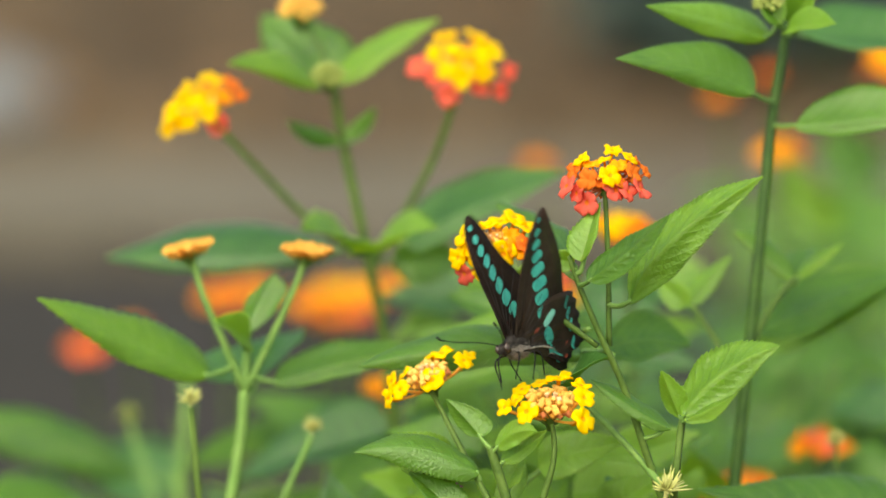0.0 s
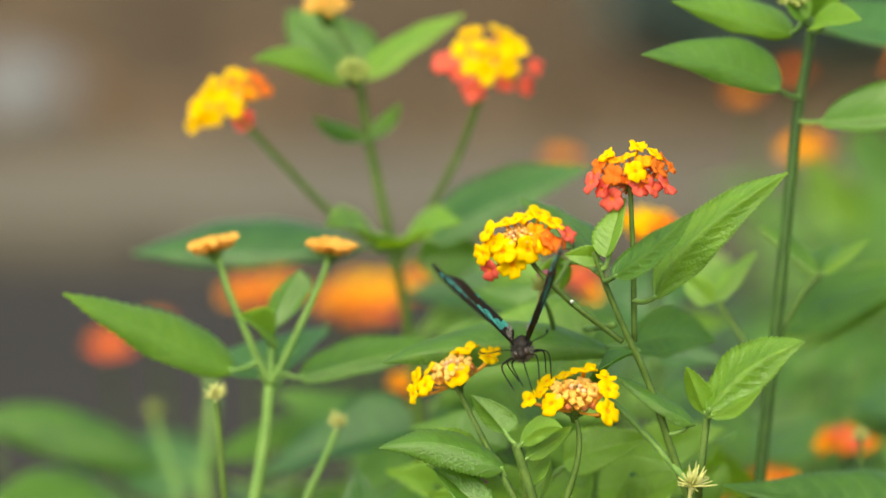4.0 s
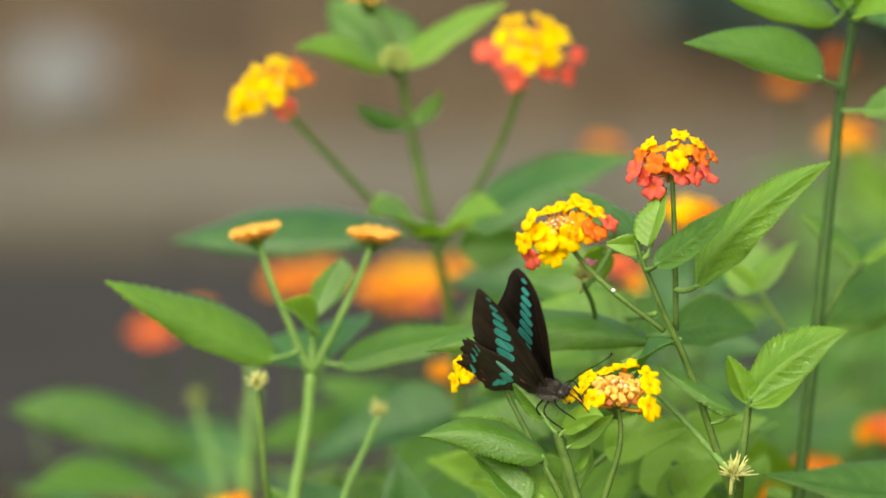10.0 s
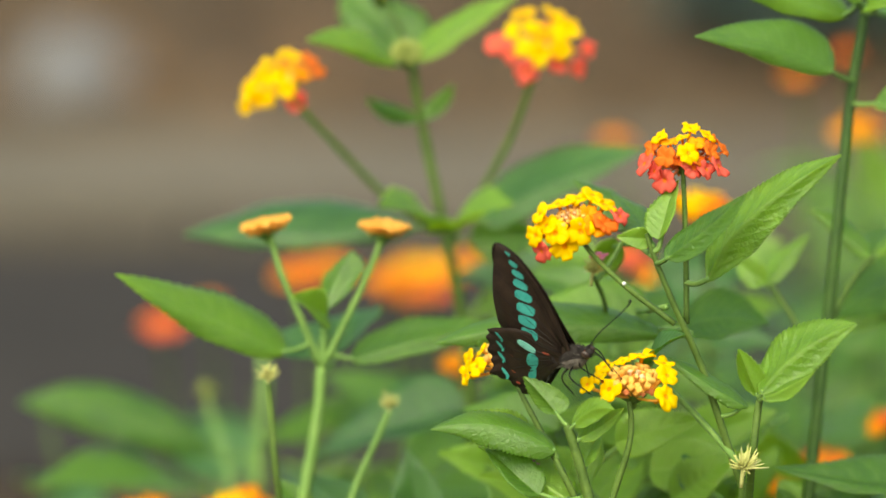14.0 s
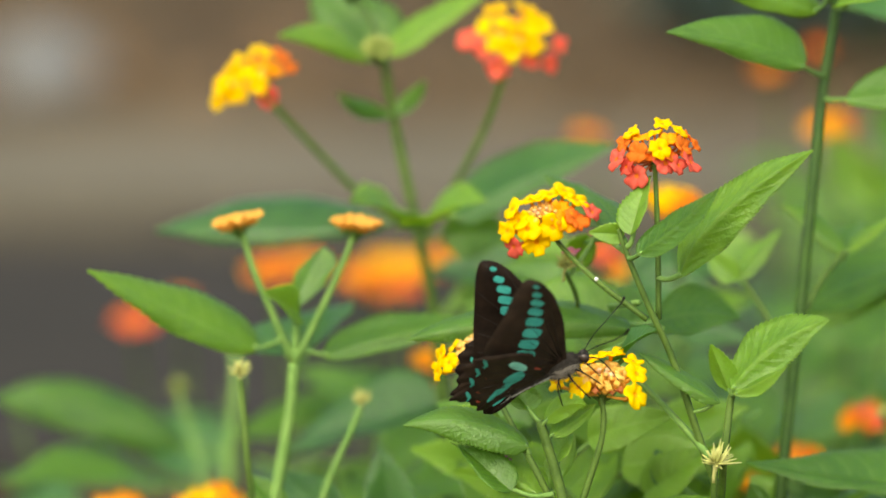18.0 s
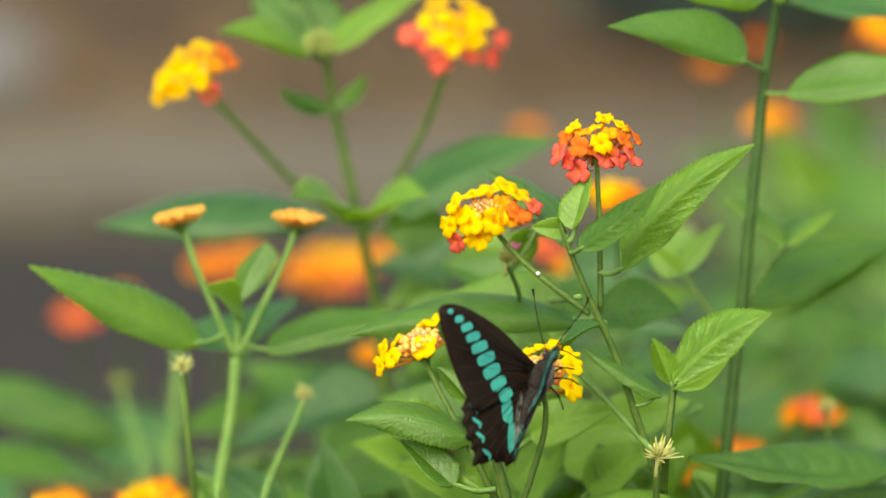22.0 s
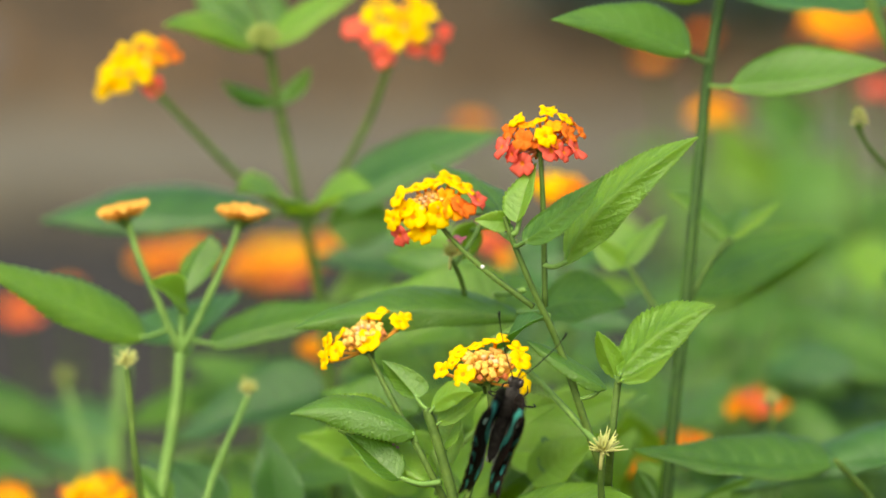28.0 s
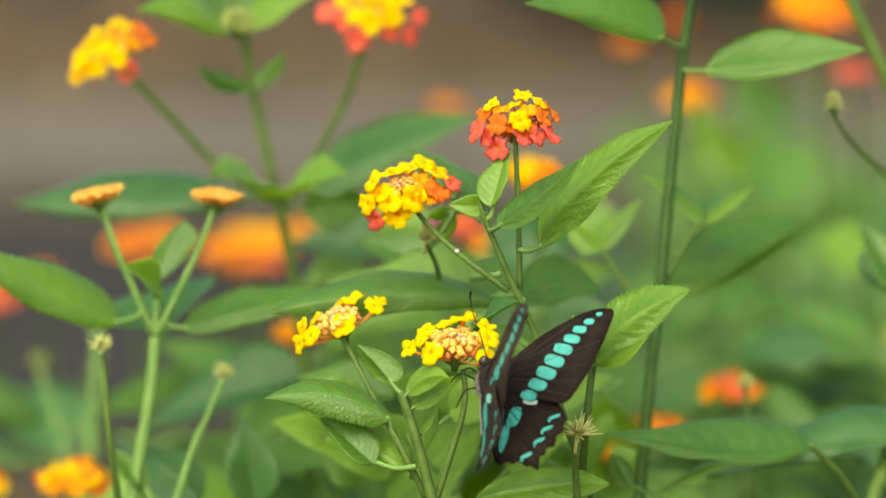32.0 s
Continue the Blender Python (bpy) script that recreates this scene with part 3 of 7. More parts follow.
plant_feed = thing("lantana_plant", (0.0429, -0.0000, 0.0000), "lantana with yellow flower heads and toothed green leaves", "plant", "lantana plants")
stem(plant_feed, [(0.0429, -0.0000, 0.0000), (0.0493, -0.0043, 0.3533), (0.0437, -0.0165, 0.7066)], 0.00261, 0.00174, STEM)
stem(plant_feed, [(0.0437, -0.0165, 0.7066), (0.0394, -0.0135, 0.7238), (0.0350, -0.0109, 0.7384), (0.0333, -0.0100, 0.7435)], 0.00174, 0.00139)
FEED_HEAD = open_head(plant_feed, (0.0516, -0.0077, 0.7562), (0.02, -0.29, 0.95), 0.0073, 38, [("yellow", -14.4, -1.6, 1, 2.7), ("yellow", -10.8, 0.2, -1, 2.5), ("yellow", -7.8, -2, 6, 3.5), ("yellow", -8.8, 2.8, -5, 2.6), ("yellow", -3, 4.2, -8, 2.6), ("yellow", 2.9, 6.2, -6, 3.5), ("yellow", 9.6, 4.4, -3, 2.8), ("yellow", 10.4, 1.5, 2, 3.2), ("yellow", 9.9, -4.4, 6, 3.9)], 11, label="yellow flower head with apricot buds in the middle")
stem(plant_feed, [(0.0430, -0.0123, 0.7074), (0.0478, -0.0117, 0.7225), (0.0521, -0.0112, 0.7367), (0.0530, -0.0098, 0.7444), (0.0523, -0.0087, 0.7507)], 0.00113, 0.00078)
open_head(plant_feed, (0.0141, 0.0206, 0.7613), (-0.36, -0.24, 0.9), 0.0066, 32, [("yellow", 4.9, 5.5, -4, 3.2), ("yellow", 11.6, 3.8, 0, 2.9), ("yellow", 13.6, 4.9, -2, 2), ("yellow", 1.5, -1.2, 6, 3.8), ("yellow", -11.3, -2.9, 0, 2.8), ("yellow", -8.7, -4.8, 4, 2.9), ("yellow", -12.4, -7.9, 3, 2.6), ("yellow", -7.3, -1, -3, 2.3), ("yellow", 1.7, 4.2, -5, 2.2)], 12)
stem(plant_feed, [(0.0413, -0.0099, 0.7095), (0.0316, -0.0085, 0.7289), (0.0231, 0.0081, 0.7422), (0.0174, 0.0169, 0.7521), (0.0153, 0.0195, 0.7555)], 0.00113, 0.00070)
curved_leaf(plant_feed, (0.0302, -0.0073, 0.7348), (0.0117, -0.0070, 0.7427), (-0.0088, -0.0081, 0.7419), (0.0136, 0.0050, 0.7441), (0.0144, -0.0094, 0.7350), root=(0.0300, -0.0053, 0.7315), material=LEAF, rows=75)
curved_leaf(plant_feed, (0.0347, -0.0083, 0.7192), (0.0203, 0.0003, 0.7274), (0.0058, 0.0085, 0.7328), (0.0291, 0.0058, 0.7293), (0.0237, -0.0034, 0.7221), root=(0.0362, -0.0092, 0.7196), material=LEAF_YOUNG_LIT, rows=63)
curved_leaf(plant_feed, (0.0364, -0.0106, 0.7391), (0.0437, -0.0119, 0.7436), (0.0506, -0.0129, 0.7495), (0.0414, -0.0074, 0.7455), (0.0440, -0.0127, 0.7409), root=(0.0350, -0.0109, 0.7384), material=LEAF_YOUNG_LIT, rows=42)
curved_leaf(plant_feed, (0.0303, -0.0092, 0.7467), (0.0257, -0.0063, 0.7521), (0.0198, -0.0034, 0.7575), (0.0236, -0.0034, 0.7487), (0.0326, -0.0070, 0.7526), root=(0.0333, -0.0100, 0.7435), material=LEAF_YOUNG_LIT, rows=33)
curved_leaf(plant_feed, (0.0349, -0.0120, 0.7437), (0.0407, -0.0160, 0.7495), (0.0472, -0.0209, 0.7509), (0.0392, -0.0108, 0.7516), (0.0414, -0.0163, 0.7457), root=(0.0336, -0.0102, 0.7425), material=LEAF_YOUNG_LIT, rows=36)
leaf(plant_feed, (0.0378, -0.0074, 0.7295), (0.0441, 0.0014, 0.7389), 0.0084, (-0.33, -0.56, 0.76), fold=0.45, root=(0.0377, -0.0106, 0.7285), material=LEAF_YOUNG_LIT, rows=27)
leaf(plant_feed, (0.0246, -0.0099, 0.7212), (0.0081, 0.0004, 0.7337), 0.0116, (0.19, -0.62, 0.76), fold=0.45, root=(0.0376, -0.0139, 0.7212), material=LEAF, rows=45)
part("fallen_petal", FLORETS["pink"][1].copy(), None, plant_feed, "fallen pink floret caught on a leaf", Matrix.Translation(Vector((0.0225, -0.0003, 0.7295)) - base_of(plant_feed)) @ Matrix.Diagonal((0.0025, 0.0025, 0.002, 1)))

plant_leafy = thing("lantana_plant", (0.0913, 0.0197, 0.0000), "tall lantana shoot with large toothed leaves and an orange-red flower head", "plant", "lantana plants")
stem(plant_leafy, [(0.0931, 0.0197, 0.0000), (0.1009, 0.0151, 0.3496), (0.0966, 0.0025, 0.6991)], 0.00340, 0.00227, STEM)
stem(plant_leafy, [(0.0966, 0.0025, 0.6991), (0.0853, 0.0028, 0.7299), (0.0753, 0.0049, 0.7591), (0.0669, 0.0062, 0.7777), (0.0604, 0.0089, 0.7933), (0.0581, 0.0101, 0.8002)], 0.00139, 0.00070)
open_head(plant_leafy, (0.0692, 0.0165, 0.8245), (0.02, -0.22, 0.97), 0.0045, 10, [("yellow", 2.8, 7.4, -3, 2.7), ("yellow", -7.2, 4.9, 0, 2.8), ("yellow", 8, 5.6, -1, 2.9), ("yellow", 1.7, 0.9, 6, 3.3), ("yellow", 0, 4.8, -1, 2.3), ("amber", -4, 3.6, 1, 2.4), ("amber", 4.6, 3.4, 2, 2.4), ("orange", 11, 3.5, -3, 2.1), ("orange", 9, 0.8, 2, 3.2), ("orange", 13.4, 0.8, -1, 2), ("orange", -5.4, -0.4, 5, 3.2), ("orange", -9.6, 1.4, 0, 2.7), ("red", -11.8, -3.2, 1, 3.7), ("red", -5.6, -8, 4, 3.8), ("red", 3.5, -3.9, 5, 3.9), ("red", 11.4, -3.8, 2, 3.6), ("red", -2, -3.5, -3, 3.2), ("orange", -1, -1.2, 4, 2.8), ("orange", 4.5, -0.8, 4, 2.8), ("amber", -7.5, 2.6, -2, 2.5), ("red", 7.5, -4.6, 4, 3.1), ("red", -8.8, -5.2, 3, 3.1), ("orange", 5, 2, -4, 2.8)], 21, size=1.08, label="flower head, yellow above and coral red below")
stem(plant_leafy, [(0.0708, 0.0092, 0.7717), (0.0704, 0.0115, 0.7964), (0.0697, 0.0149, 0.8154), (0.0693, 0.0158, 0.8206)], 0.00096, 0.00070)
open_head(plant_leafy, (0.0347, 0.0248, 0.8026), (-0.28, -0.4, 0.87), 0.005, 28, [("yellow", -9.6, 1.3, 0, 3), ("yellow", 2.7, 5.4, -5, 3), ("yellow", 7.3, 6.6, -5, 3.2), ("yellow", 11, 4, -2, 3.6), ("yellow", -4, 3.8, -4, 2.8), ("yellow", 3.2, -3.6, 5, 3.6), ("yellow", -4.7, -4.1, 5, 3.5), ("yellow", -11, -5.2, 2, 3), ("yellow", -1.8, -8.4, 4, 3.5), ("amber", 7.8, -1.8, 4, 3.2), ("orange", 10.8, -1.2, 3, 3.3), ("red", 15.8, 0.4, 0, 3), ("red", -9, -10.4, 2, 3), ("yellow", -7.5, -2, 2, 3), ("amber", 6, 1.2, 0, 2.6), ("yellow", -1, 4.6, -3, 2.4)], 22, size=1.26, label="yellow flower head with a red outer floret")
stem(plant_leafy, [(0.0670, 0.0072, 0.7721), (0.0514, 0.0152, 0.7830), (0.0411, 0.0259, 0.7916), (0.0373, 0.0299, 0.7971)], 0.00096, 0.00070)
curved_leaf(plant_leafy, (0.0769, 0.0036, 0.7858), (0.0897, -0.0008, 0.8068), (0.1167, -0.0054, 0.8272), (0.0859, 0.0116, 0.8096), (0.0946, -0.0016, 0.8009), root=(0.0706, 0.0104, 0.7846), material=LEAF_YOUNG_LIT, rows=96)
curved_leaf(plant_leafy, (0.0636, -0.0031, 0.7944), (0.0752, -0.0104, 0.8046), (0.0872, -0.0173, 0.8172), (0.0699, -0.0003, 0.8039), (0.0765, -0.0129, 0.8001), root=(0.0613, 0.0085, 0.7911), material=LEAF, rows=66)
leaf(plant_leafy, (0.0615, 0.0059, 0.7991), (0.0682, 0.0150, 0.8163), 0.0103, (-0.62, -0.57, 0.55), fold=0.45, root=(0.0604, 0.0092, 0.7946), material=LEAF_YOUNG_LIT, rows=39)
curved_leaf(plant_leafy, (0.0593, 0.0197, 0.7965), (0.0556, 0.0407, 0.8011), (0.0487, 0.0616, 0.8042), (0.0597, 0.0456, 0.8014), (0.0518, 0.0353, 0.7991), root=(0.0590, 0.0097, 0.7976), material=LEAF, rows=81)
leaf(plant_leafy, (0.0600, 0.0118, 0.7981), (0.0489, 0.0119, 0.7988), 0.0062, (-0.00, -0.98, 0.17), fold=0.45, root=(0.0599, 0.0094, 0.7958), material=LEAF_YOUNG_LIT, rows=24)
curved_leaf(plant_leafy, (0.0553, 0.0497, 0.7945), (0.0473, 0.0611, 0.8014), (0.0368, 0.0723, 0.8071), (0.0527, 0.0682, 0.8017), (0.0443, 0.0573, 0.7972), root=(0.0434, 0.0388, 0.7795), material=LEAF, rows=57)
leaf(plant_leafy, (0.0503, 0.0591, 0.7898), (0.0452, 0.0667, 0.7754), 0.0091, (-0.22, -0.89, -0.39), fold=0.45, root=(0.0600, 0.0109, 0.7929), material=LEAF_YOUNG_LIT, rows=30)
curved_leaf(plant_leafy, (0.0717, 0.0541, 0.7615), (0.0869, 0.0694, 0.7618), (0.1016, 0.0837, 0.7567), (0.0868, 0.0778, 0.7696), (0.0851, 0.0587, 0.7576), root=(0.0476, 0.0540, 0.7610), material=LEAF, rows=69)
curved_leaf(plant_leafy, (0.0673, 0.0435, 0.7610), (0.0309, 0.0375, 0.7663), (-0.0077, 0.0296, 0.7612), (0.0341, 0.0560, 0.7689), (0.0291, 0.0363, 0.7596), root=(0.0550, 0.0328, 0.7561), material=LEAF, rows=108)
leaf(plant_leafy, (0.0695, 0.0540, 0.7607), (0.0227, 0.0933, 0.7533), 0.0308, (-0.28, -0.15, 0.95), fold=0.30, bend=-0.10, root=(0.0719, 0.0087, 0.7690), material=LEAF, rows=108)
leaf(plant_leafy, (0.0617, 0.0641, 0.7609), (0.0142, 0.0843, 0.7598), 0.0258, (-0.16, -0.32, 0.94), fold=0.45, root=(0.0706, 0.0089, 0.7700), material=LEAF_YOUNG_LIT, rows=93)
leaf(plant_leafy, (0.0525, 0.1142, 0.7569), (0.0224, 0.1359, 0.7645), 0.0189, (-0.12, -0.47, 0.87), fold=0.45, root=(0.0645, 0.0101, 0.7769), material=LEAF, rows=33)
stem(plant_leafy, [(0.0903, 0.0005, 0.7168), (0.0903, -0.0118, 0.7332), (0.0920, -0.0092, 0.7478), (0.0927, -0.0085, 0.7518)], 0.00139, 0.00105)
curved_leaf(plant_leafy, (0.0923, -0.0122, 0.7540), (0.1048, -0.0139, 0.7675), (0.1215, -0.0163, 0.7766), (0.1007, -0.0016, 0.7711), (0.1075, -0.0157, 0.7612), root=(0.0927, -0.0085, 0.7518), material=LEAF_YOUNG_LIT, rows=72)
curved_leaf(plant_leafy, (0.0921, -0.0084, 0.7522), (0.0890, -0.0092, 0.7598), (0.0859, -0.0099, 0.7676), (0.0865, -0.0048, 0.7578), (0.0937, -0.0090, 0.7601), root=(0.0927, -0.0085, 0.7517), material=LEAF_YOUNG_LIT, rows=30)
curved_leaf(plant_leafy, (0.0925, -0.0164, 0.7533), (0.0999, -0.0207, 0.7576), (0.1078, -0.0248, 0.7634), (0.0995, -0.0126, 0.7570), (0.1006, -0.0211, 0.7545), root=(0.0927, -0.0085, 0.7515), material=LEAF_YOUNG_LIT, rows=42)
curved_leaf(plant_leafy, (0.0898, 0.0008, 0.7470), (0.0781, 0.0010, 0.7541), (0.0647, 0.0015, 0.7626), (0.0793, 0.0090, 0.7553), (0.0784, -0.0006, 0.7505), root=(0.0807, 0.0038, 0.7432), material=LEAF, rows=54)
leaf(plant_leafy, (0.0586, 0.0129, 0.7584), (0.0693, -0.0071, 0.7717), 0.0123, (-0.73, 0.06, 0.68), fold=0.45, root=(0.0533, 0.0123, 0.7549), material=LEAF_SHADED, rows=51)
stem(plant_leafy, [(0.0889, -0.0027, 0.7275), (0.0763, 0.0097, 0.7401), (0.0635, 0.0218, 0.7511), (0.0550, 0.0328, 0.7561)], 0.00113, 0.00087, STEM_PALE)
spent_head(plant_leafy, (0.0874, -0.0162, 0.7316), (0.10, -0.13, 0.99), 0.0108, 3)
stem(plant_leafy, [(0.0877, -0.0109, 0.7097), (0.0870, -0.0139, 0.7212), (0.0873, -0.0156, 0.7291)], 0.00122, 0.00087)
tagged(part("insect_egg", ball_mesh(0.00065), EGG, None, "", Matrix.Translation((0.0514, 0.0138, 0.7836))), "tiny white insect egg on a flower stalk", "egg")
spent_head(plant_leafy, (0.0424, 0.0376, 0.7833), (0.10, -0.15, 0.98), 0.0087, 4, STRAW)
stem(plant_leafy, [(0.0476, 0.0540, 0.7610), (0.0463, 0.0458, 0.7719), (0.0428, 0.0373, 0.7812)], 0.00087, 0.00070)
part("fading_floret", FLORETS["pink"][0].copy(), None, plant_leafy, "withered pink floret", Matrix.Translation(Vector((0.0444, 0.0384, 0.7879)) - base_of(plant_leafy)) @ Matrix.Diagonal((0.003, 0.003, 0.0032, 1)))

plant_budding = thing("lantana_plant", (-0.0533, 0.0984, 0.0000), "lantana shoot with two small orange bud heads", "plant", "lantana plants")
stem(plant_budding, [(-0.0533, 0.0984, 0.0000), (-0.0484, 0.0933, 0.3397), (-0.0556, 0.0802, 0.6793)], 0.00314, 0.00209, STEM_PALE)
stem(plant_budding, [(-0.0556, 0.0802, 0.6793), (-0.0514, 0.0840, 0.7006), (-0.0473, 0.0880, 0.7237), (-0.0458, 0.0910, 0.7407)], 0.00218, 0.00183, STEM_PALE)
open_head(plant_budding, (-0.0643, 0.0944, 0.7883), (-0.2, 0.03, 0.98), 0.0078, 54, [], 31, bud=BUD_ORANGE, plump=0.8, label="small flat orange bud head")
stem(plant_budding, [(-0.0462, 0.0912, 0.7418), (-0.0532, 0.0921, 0.7583), (-0.0591, 0.0926, 0.7725), (-0.0632, 0.0940, 0.7863)], 0.00122, 0.00096, STEM_PALE)
open_head(plant_budding, (-0.0252, 0.0943, 0.7875), (0.12, 0.03, 0.98), 0.0078, 54, [], 32, bud=BUD_ORANGE, plump=0.8, label="small flat orange bud head")
stem(plant_budding, [(-0.0449, 0.0912, 0.7418), (-0.0354, 0.0926, 0.7610), (-0.0284, 0.0932, 0.7762), (-0.0254, 0.0938, 0.7852)], 0.00122, 0.00096, STEM_PALE)
stem(plant_budding, [(-0.0458, 0.0910, 0.7407), (-0.0449, 0.0933, 0.7533), (-0.0448, 0.0926, 0.7610)], 0.00139, 0.00113, STEM_PALE)
curved_leaf(plant_budding, (-0.0578, 0.0870, 0.7463), (-0.0847, 0.0769, 0.7612), (-0.1118, 0.0670, 0.7767), (-0.0740, 0.0935, 0.7626), (-0.0813, 0.0759, 0.7527), root=(-0.0493, 0.0916, 0.7492), material=LEAF_YOUNG_LIT, rows=54)
curved_leaf(plant_budding, (-0.0358, 0.0915, 0.7431), (-0.0126, 0.0975, 0.7487), (0.0150, 0.1033, 0.7529), (-0.0193, 0.1103, 0.7524), (-0.0167, 0.0937, 0.7439), root=(-0.0428, 0.0915, 0.7461), material=LEAF, rows=45)
curved_leaf(plant_budding, (-0.0454, 0.0892, 0.7592), (-0.0414, 0.0934, 0.7687), (-0.0358, 0.0977, 0.7784), (-0.0461, 0.1001, 0.7674), (-0.0324, 0.0931, 0.7714), root=(-0.0448, 0.0928, 0.7591), material=LEAF, rows=24)
leaf(plant_budding, (-0.0440, 0.0841, 0.7589), (-0.0545, 0.0657, 0.7699), 0.0120, (0.89, -0.33, 0.31), fold=0.45, root=(-0.0449, 0.0934, 0.7542), material=LEAF_YOUNG_LIT, rows=42)
leaf(plant_budding, (-0.0426, 0.1112, 0.7400), (-0.0282, 0.1535, 0.7493), 0.0228, (-0.25, -0.13, 0.96), fold=0.45, root=(-0.0454, 0.0910, 0.7407), material=LEAF_SHADED, rows=39)
leaf(plant_budding, (-0.0484, 0.1112, 0.7400), (-0.0640, 0.1420, 0.7416), 0.0173, (-0.39, -0.25, 0.89), fold=0.45, root=(-0.0458, 0.0910, 0.7407), material=LEAF_SHADED, rows=30)
spent_head(plant_budding, (-0.0623, 0.0611, 0.7439), (0.00, 0.07, 1.00), 0.0080, 7)
stem(plant_budding, [(-0.0562, 0.0608, 0.6843), (-0.0595, 0.0555, 0.7121), (-0.0610, 0.0587, 0.7302), (-0.0621, 0.0608, 0.7419)], 0.00113, 0.00096)
spent_head(plant_budding, (-0.0234, 0.0938, 0.7272), (0.10, 0.07, 0.99), 0.0077, 8)
stem(plant_budding, [(-0.0420, 0.0799, 0.6775), (-0.0347, 0.0890, 0.7003), (-0.0271, 0.0920, 0.7170), (-0.0237, 0.0934, 0.7254)], 0.00122, 0.00096, STEM_PALE)
spent_head(plant_budding, (-0.0981, 0.3146, 0.6838), (0.00, 0.07, 1.00), 0.0087, 9, BUD_GREEN)
stem(plant_budding, [(-0.0824, 0.2746, 0.6298), (-0.0888, 0.2997, 0.6570), (-0.0975, 0.3142, 0.6816)], 0.00131, 0.00096, STEM_PALE)
stem(plant_budding, [(-0.0795, 0.3037, 0.6224), (-0.0789, 0.3192, 0.6524), (-0.0761, 0.3355, 0.6872), (-0.0810, 0.3483, 0.7027)], 0.00261, 0.00139, STEM_PALE)
curved_leaf(plant_budding, (-0.0952, 0.3204, 0.6592), (-0.1326, 0.3126, 0.6728), (-0.1687, 0.3041, 0.6821), (-0.1333, 0.3233, 0.6842), (-0.1304, 0.3108, 0.6650), root=(-0.0785, 0.3213, 0.6569), material=LEAF, rows=54)
leaf(plant_budding, (-0.1064, 0.3180, 0.6459), (-0.1629, 0.2693, 0.6575), 0.0377, (0.28, -0.09, 0.96), fold=0.30, root=(-0.0809, 0.3124, 0.6428), material=LEAF, rows=54)
curved_leaf(plant_budding, (-0.0749, 0.3116, 0.6670), (-0.0524, 0.3327, 0.6713), (-0.0315, 0.3535, 0.6740), (-0.0527, 0.3420, 0.6753), (-0.0500, 0.3260, 0.6664), root=(-0.0782, 0.3234, 0.6613), material=LEAF, rows=48)

plant_tall = thing("lantana_plant", (0.0012, 0.1280, 0.0000), "tall lantana with two yellow-red flower heads", "plant", "lantana plants")
stem(plant_tall, [(0.0031, 0.1280, 0.0000), (0.0107, 0.1567, 0.3273), (0.0062, 0.1774, 0.6546)], 0.00353, 0.00235, STEM)
stem(plant_tall, [(0.0062, 0.1774, 0.6546), (0.0032, 0.1879, 0.7140), (0.0002, 0.1928, 0.7417), (-0.0068, 0.1938, 0.7762), (-0.0132, 0.1940, 0.8066), (-0.0167, 0.1929, 0.8289)], 0.00200, 0.00157)
open_head(plant_tall, (-0.0630, 0.1772, 0.8262), (-0.4, -0.62, 0.7), 0.0055, 14, [("yellow", 4.7, 7.4, -3, 3.5), ("yellow", -6, 3.4, -1, 3.4), ("yellow", -10.8, -4.2, 2, 3.5), ("yellow", -4.7, -6.8, 5, 3.5), ("yellow", -12, -10.5, 3, 2.9), ("yellow", 2.7, -3.2, 6, 3.7), ("yellow", -1.5, 1, 3, 3), ("orange", 11, 6, -2, 3), ("amber", 8, 1.6, 2, 3.3), ("orange", 13.8, 2, 0, 2.5), ("yellow", -0.5, 6, -4, 3.2), ("red", 6, -8.6, 3, 3.9), ("yellow", -4, 0, 2, 3.6), ("amber", 3.5, 2.5, 2, 3.4), ("yellow", -8.5, -0.5, 0, 3.2), ("yellow", -8, -8, 2, 3.2)], 41, size=1.06, label="yellow flower head with a red lower floret")
stem(plant_tall, [(-0.0088, 0.1927, 0.7703), (-0.0258, 0.1897, 0.7820), (-0.0425, 0.1828, 0.8002), (-0.0550, 0.1752, 0.8149), (-0.0595, 0.1760, 0.8192)], 0.00131, 0.00105)
open_head(plant_tall, (0.0289, 0.1797, 0.8407), (0.05, -0.62, 0.78), 0.006, 14, [("yellow", -6.7, 7.4, -4, 3.6), ("yellow", 3.4, 7.6, -5, 3.6), ("yellow", 9.8, 2, 0, 3.8), ("yellow", -10.8, 1.6, -1, 3.5), ("yellow", -1.3, -6.2, 6, 4), ("yellow", 6.7, -4.3, 5, 3.7), ("yellow", -7.4, -3.4, 4, 3.4), ("amber", 0, 1, 3, 3.2), ("red", -16, -3, 0, 4), ("red", -5.4, -12.2, 5, 4.2), ("red", 5.4, -9.6, 4, 3.5), ("red", 12.6, -11, 2, 3.6), ("red", 16, -4.7, 0, 3.1), ("red", -11, -6, 3, 3.4), ("yellow", -3.5, 3, 1, 3.6), ("yellow", 4, 1.5, 2, 3.6), ("yellow", 0, -2, 4, 3.6), ("yellow", 6, 5, -2, 3.4)], 42, size=1.06, label="yellow flower head with a skirt of red florets")
stem(plant_tall, [(-0.0028, 0.1920, 0.7664), (0.0062, 0.1895, 0.7810), (0.0181, 0.1835, 0.8041), (0.0248, 0.1768, 0.8241), (0.0264, 0.1782, 0.8318)], 0.00131, 0.00105)
bud_head(plant_tall, (-0.0183, 0.1637, 0.8363), (0.00, -0.45, 0.89), 0.0122, BUD_GREEN, 2)
bud_head(plant_tall, (-0.0284, 0.2025, 0.8546), (0.00, -0.24, 0.97), 0.0160, BUD, 3)
